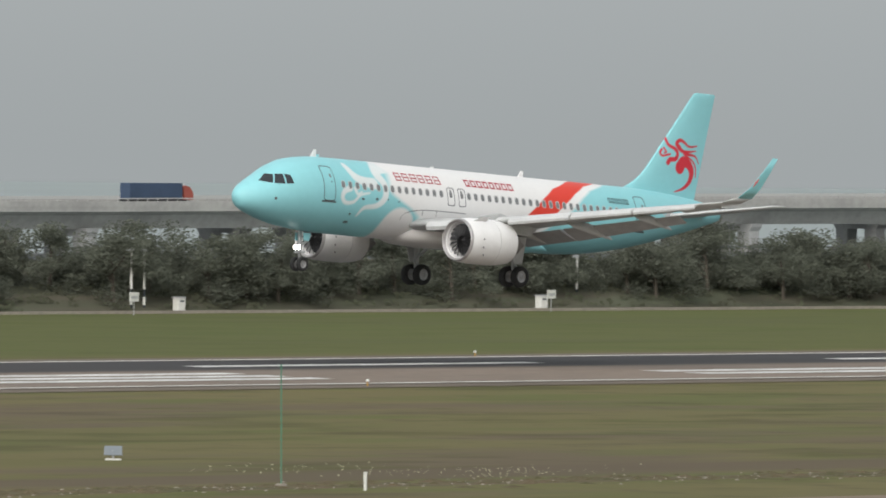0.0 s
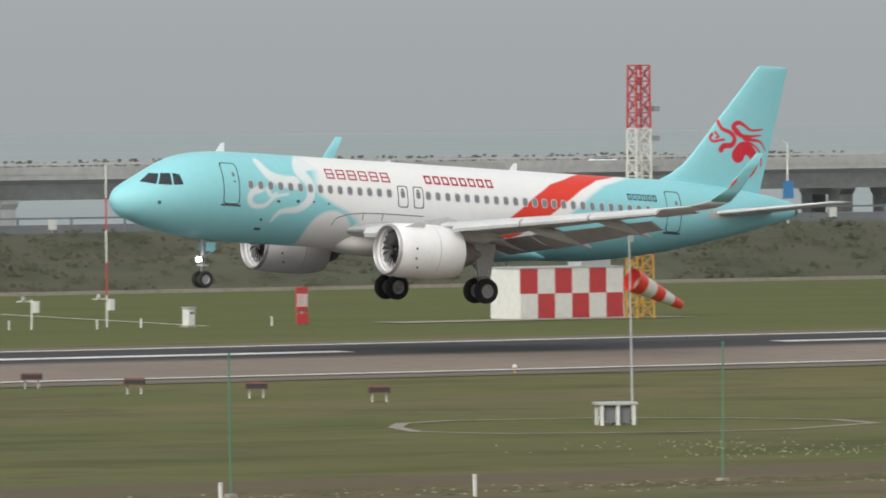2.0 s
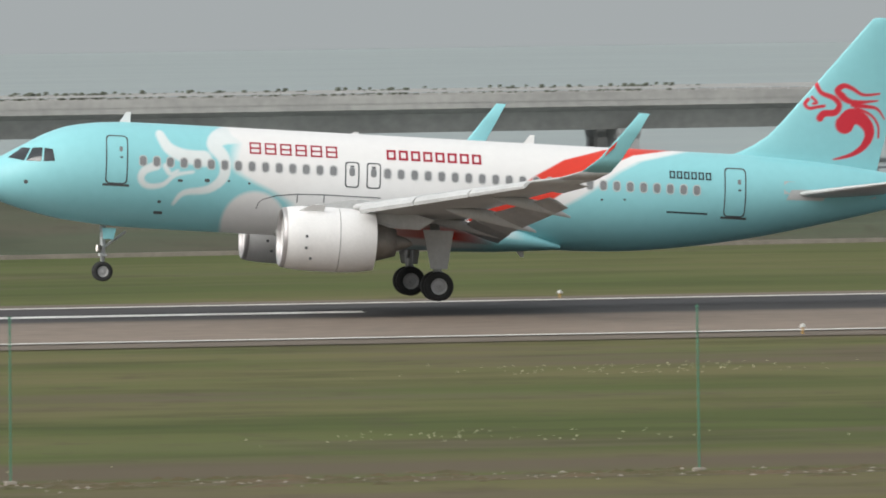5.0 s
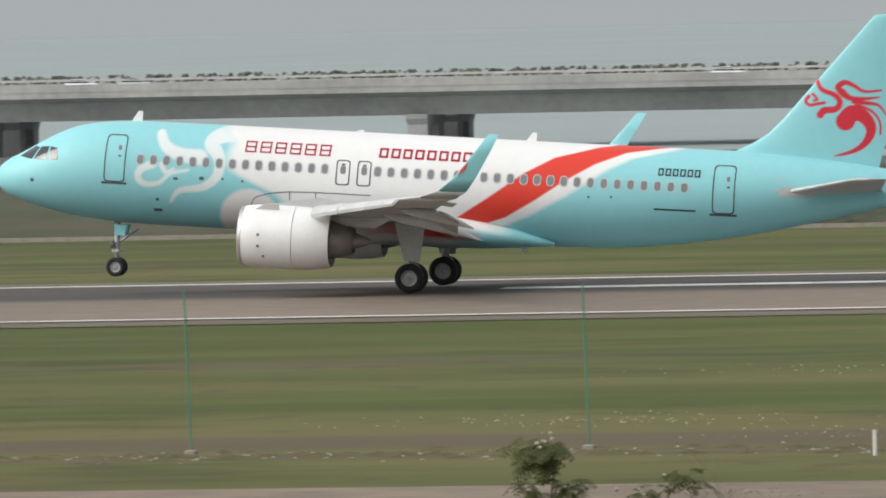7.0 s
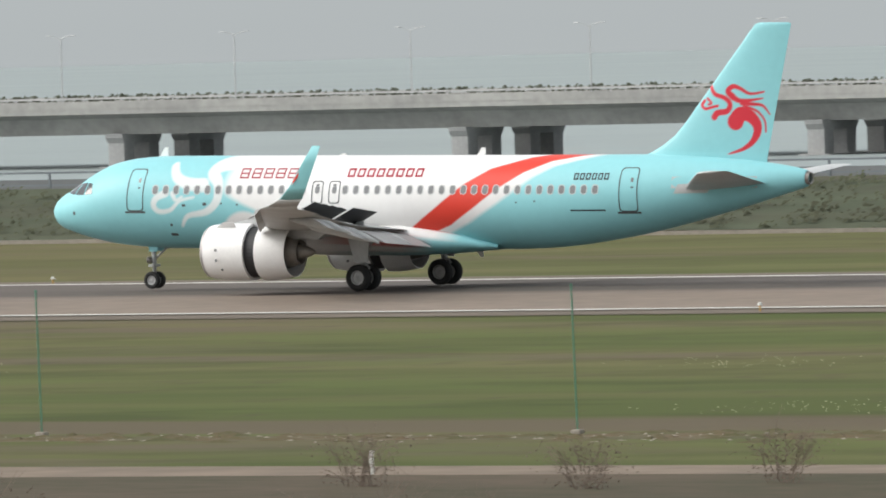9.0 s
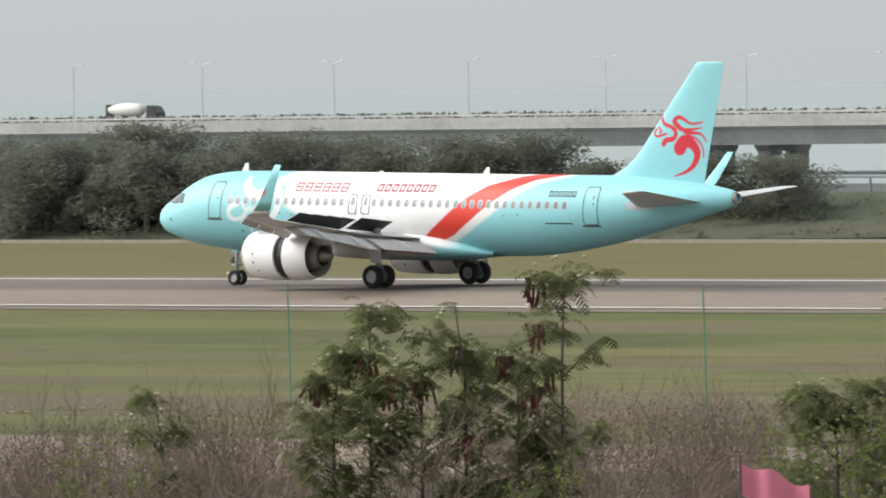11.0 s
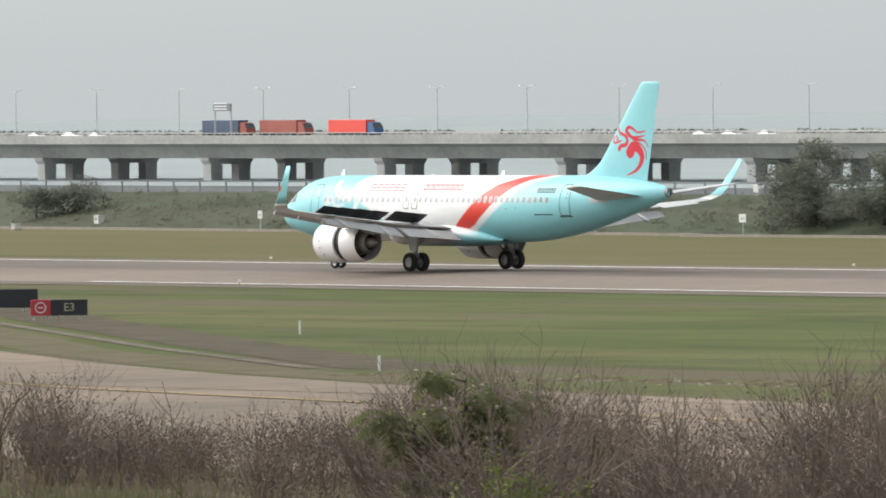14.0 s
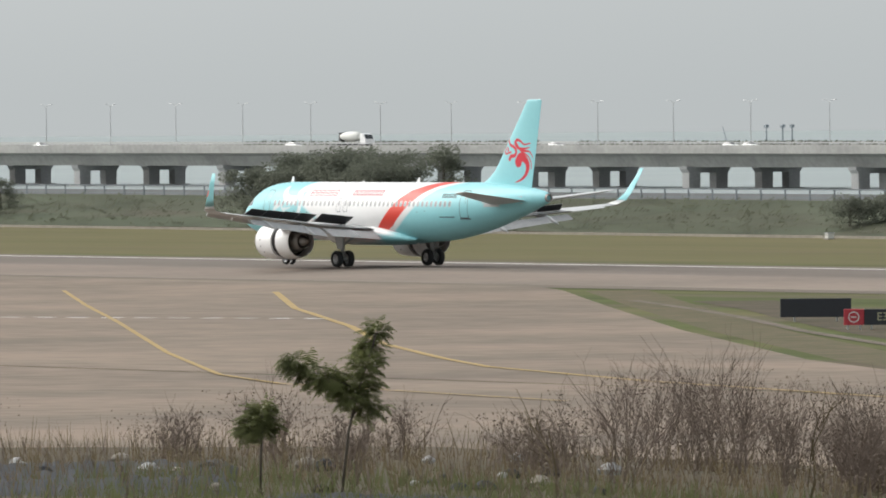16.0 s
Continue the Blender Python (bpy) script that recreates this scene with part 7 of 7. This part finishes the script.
# gantries on the viaduct
for x0, x1, zb, zt, mat, label in ((-374.1, -368.7, 7.4, 9.3, "teal", "green road sign on a steel gantry"), (-1414.5, -1409.5, 7.1, 8.4, "wall", "grey road sign on a cantilever post"), (949, 954, 8.6, 10.8, "teal", "green road sign on a post"), (586, 588, 8.2, 9.8, "tan", "faded road sign on a post")):
    y, zd = BRIDGE + 0.6, deck(x0) - 1.16
    root = thing("road_sign", Matrix.Translation((x0, y, zd)), label, "road sign")
    part("board", Form().box(0, x1 - x0, -0.1, 0.1, zb - zd, zt - zd, 0.03), mat, root)
    for px in (0.2, x1 - x0 - 0.2):
        part("post", Form().tube([(px, 0.2, 0), (px, 0.2, zt - zd)], 0.14, 6), "steel", root)
    for i in range(3):
        part("writing_bar", Form().box(0.4, (x1 - x0) * 0.8, -0.115, -0.1, zb - zd + 0.25 + 0.5 * i, zb - zd + 0.42 + 0.5 * i), "white", root)

# far harbour cranes across the water, their haze put into the steel colour
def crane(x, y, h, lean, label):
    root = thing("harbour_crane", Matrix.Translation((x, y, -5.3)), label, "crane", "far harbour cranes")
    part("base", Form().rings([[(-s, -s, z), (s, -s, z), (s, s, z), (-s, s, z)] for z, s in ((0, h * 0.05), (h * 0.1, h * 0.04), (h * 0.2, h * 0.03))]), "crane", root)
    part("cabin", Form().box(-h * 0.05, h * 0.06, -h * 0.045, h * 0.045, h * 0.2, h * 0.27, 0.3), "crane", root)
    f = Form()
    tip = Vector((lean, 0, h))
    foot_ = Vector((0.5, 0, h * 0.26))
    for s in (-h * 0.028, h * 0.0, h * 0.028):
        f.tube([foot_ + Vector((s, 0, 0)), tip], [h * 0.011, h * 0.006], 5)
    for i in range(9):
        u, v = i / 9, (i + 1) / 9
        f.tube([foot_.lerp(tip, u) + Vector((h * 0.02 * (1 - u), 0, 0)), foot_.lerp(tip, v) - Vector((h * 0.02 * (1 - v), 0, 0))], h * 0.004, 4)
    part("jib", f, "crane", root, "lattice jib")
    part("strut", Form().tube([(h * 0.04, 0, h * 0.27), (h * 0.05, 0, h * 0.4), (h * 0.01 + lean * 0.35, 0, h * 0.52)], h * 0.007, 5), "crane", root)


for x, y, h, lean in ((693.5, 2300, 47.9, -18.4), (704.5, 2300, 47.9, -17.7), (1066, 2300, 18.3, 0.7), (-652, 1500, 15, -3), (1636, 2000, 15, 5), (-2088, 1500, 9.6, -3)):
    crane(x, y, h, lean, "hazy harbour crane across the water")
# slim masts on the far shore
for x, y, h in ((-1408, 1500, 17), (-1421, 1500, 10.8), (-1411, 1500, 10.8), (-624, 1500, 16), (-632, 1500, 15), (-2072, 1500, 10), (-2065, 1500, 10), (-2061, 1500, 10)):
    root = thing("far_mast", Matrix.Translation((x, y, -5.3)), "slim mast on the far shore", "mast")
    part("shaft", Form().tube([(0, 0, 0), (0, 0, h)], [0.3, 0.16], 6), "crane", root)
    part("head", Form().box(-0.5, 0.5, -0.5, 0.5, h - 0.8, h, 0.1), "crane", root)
# a yellow service truck on the perimeter road
truck = thing("service_truck", Matrix.Translation((-784, 512, FLAT)), "yellow service pickup parked on the perimeter road", "truck")
part("body", Form().box(-1.2, 1.6, -0.9, 0.9, 0.45, 1.05, 0.1), "amber", truck)
part("cab", Form().rings([[(-0.9, -0.85, 1.0), (0.6, -0.85, 1.0), (0.6, 0.85, 1.0), (-0.9, 0.85, 1.0)], [(-0.6, -0.7, 1.7), (0.3, -0.7, 1.7), (0.3, 0.7, 1.7), (-0.6, 0.7, 1.7)]]), "amber", truck)
part("side_window", Form().box(-0.5, 0.25, -0.84, -0.76, 1.15, 1.55), "glass", truck)
wheels(truck, (-0.75, 1.05), 0.85, 0.36)
cabinet(-786.5, 513, 2.2, 2.0, 1.2, label="grey shelter beside the perimeter road")


def motions():
    walk(plane, [(t, pose(x, CENTRE, z, roll, tilt, yaw)) for t, x, z, tilt, yaw, roll in ROLLOUT])
    # legs hang extended in the air and sink in as the weight comes on
    for g in gears:
        walk(g, [(t, pose(0, 0, dz)) for t, dz in ((0, -0.4), (6.2, -0.4), (6.6, -0.34), (7, -0.2), (7.5, -0.1), (8.5, -0.02), (9, 0.05), (9.5, 0.1), (10, 0.15), (10.5, 0.16), (11, 0.18), (11.5, 0.15), (12, 0.07), (12.5, 0.02), (13, 0), (16, 0))])
    walk(nose, [(t, pose(0, 0, dz)) for t, dz in ((0, -0.4), (8.2, -0.4), (9.2, -0.02), (10, -0.03), (11, -0.02), (12, 0), (16, 0))])
    for ob, m in port_spoilers + star_spoilers:
        walk(ob, [(t, m @ Matrix.Rotation(-radians(a), 4, "Y")) for t, a in ((0, 0), (6.2, 0), (6.6, 8), (7.4, 12), (8.4, 22), (9.3, 33), (16, 33))])
    # the wings bend up while they carry the load
    for ob, s, swing in ((port_wing, -1, -0.6), (star_wing, 1, 0.6)):
        hinge = Matrix.Translation((0, s * 1.9, 2.65))
        walk(ob, [(t, hinge @ Matrix.Rotation(s * radians(a), 4, "X") @ hinge.inverted()) for t, a in ((0, 1.0), (1, 1.0), (2, 1.1 + swing), (2.5, 1.2 + swing), (3.5, 1.6), (4, 2.0), (5.5, 1.4), (6.5, 0.0), (7, -0.7), (8, -0.6), (9.5, -0.6), (16, -0.6))])
    for ob in sleeves:
        walk(ob, [(t, pose(dx, 0, 0)) for t, dx in ((0, 0), (7.5, 0), (7.75, 0.1), (8.2, 0.45), (9.2, 0.55), (16, 0.55))])
    for ob, x, y, v, turn in traffic:
        walk(ob, [(t, pose(x + v * t, y, deck(x + v * t) - 1.14, 0, 0, turn)) for t in range(0, 17, 2)])


motions()
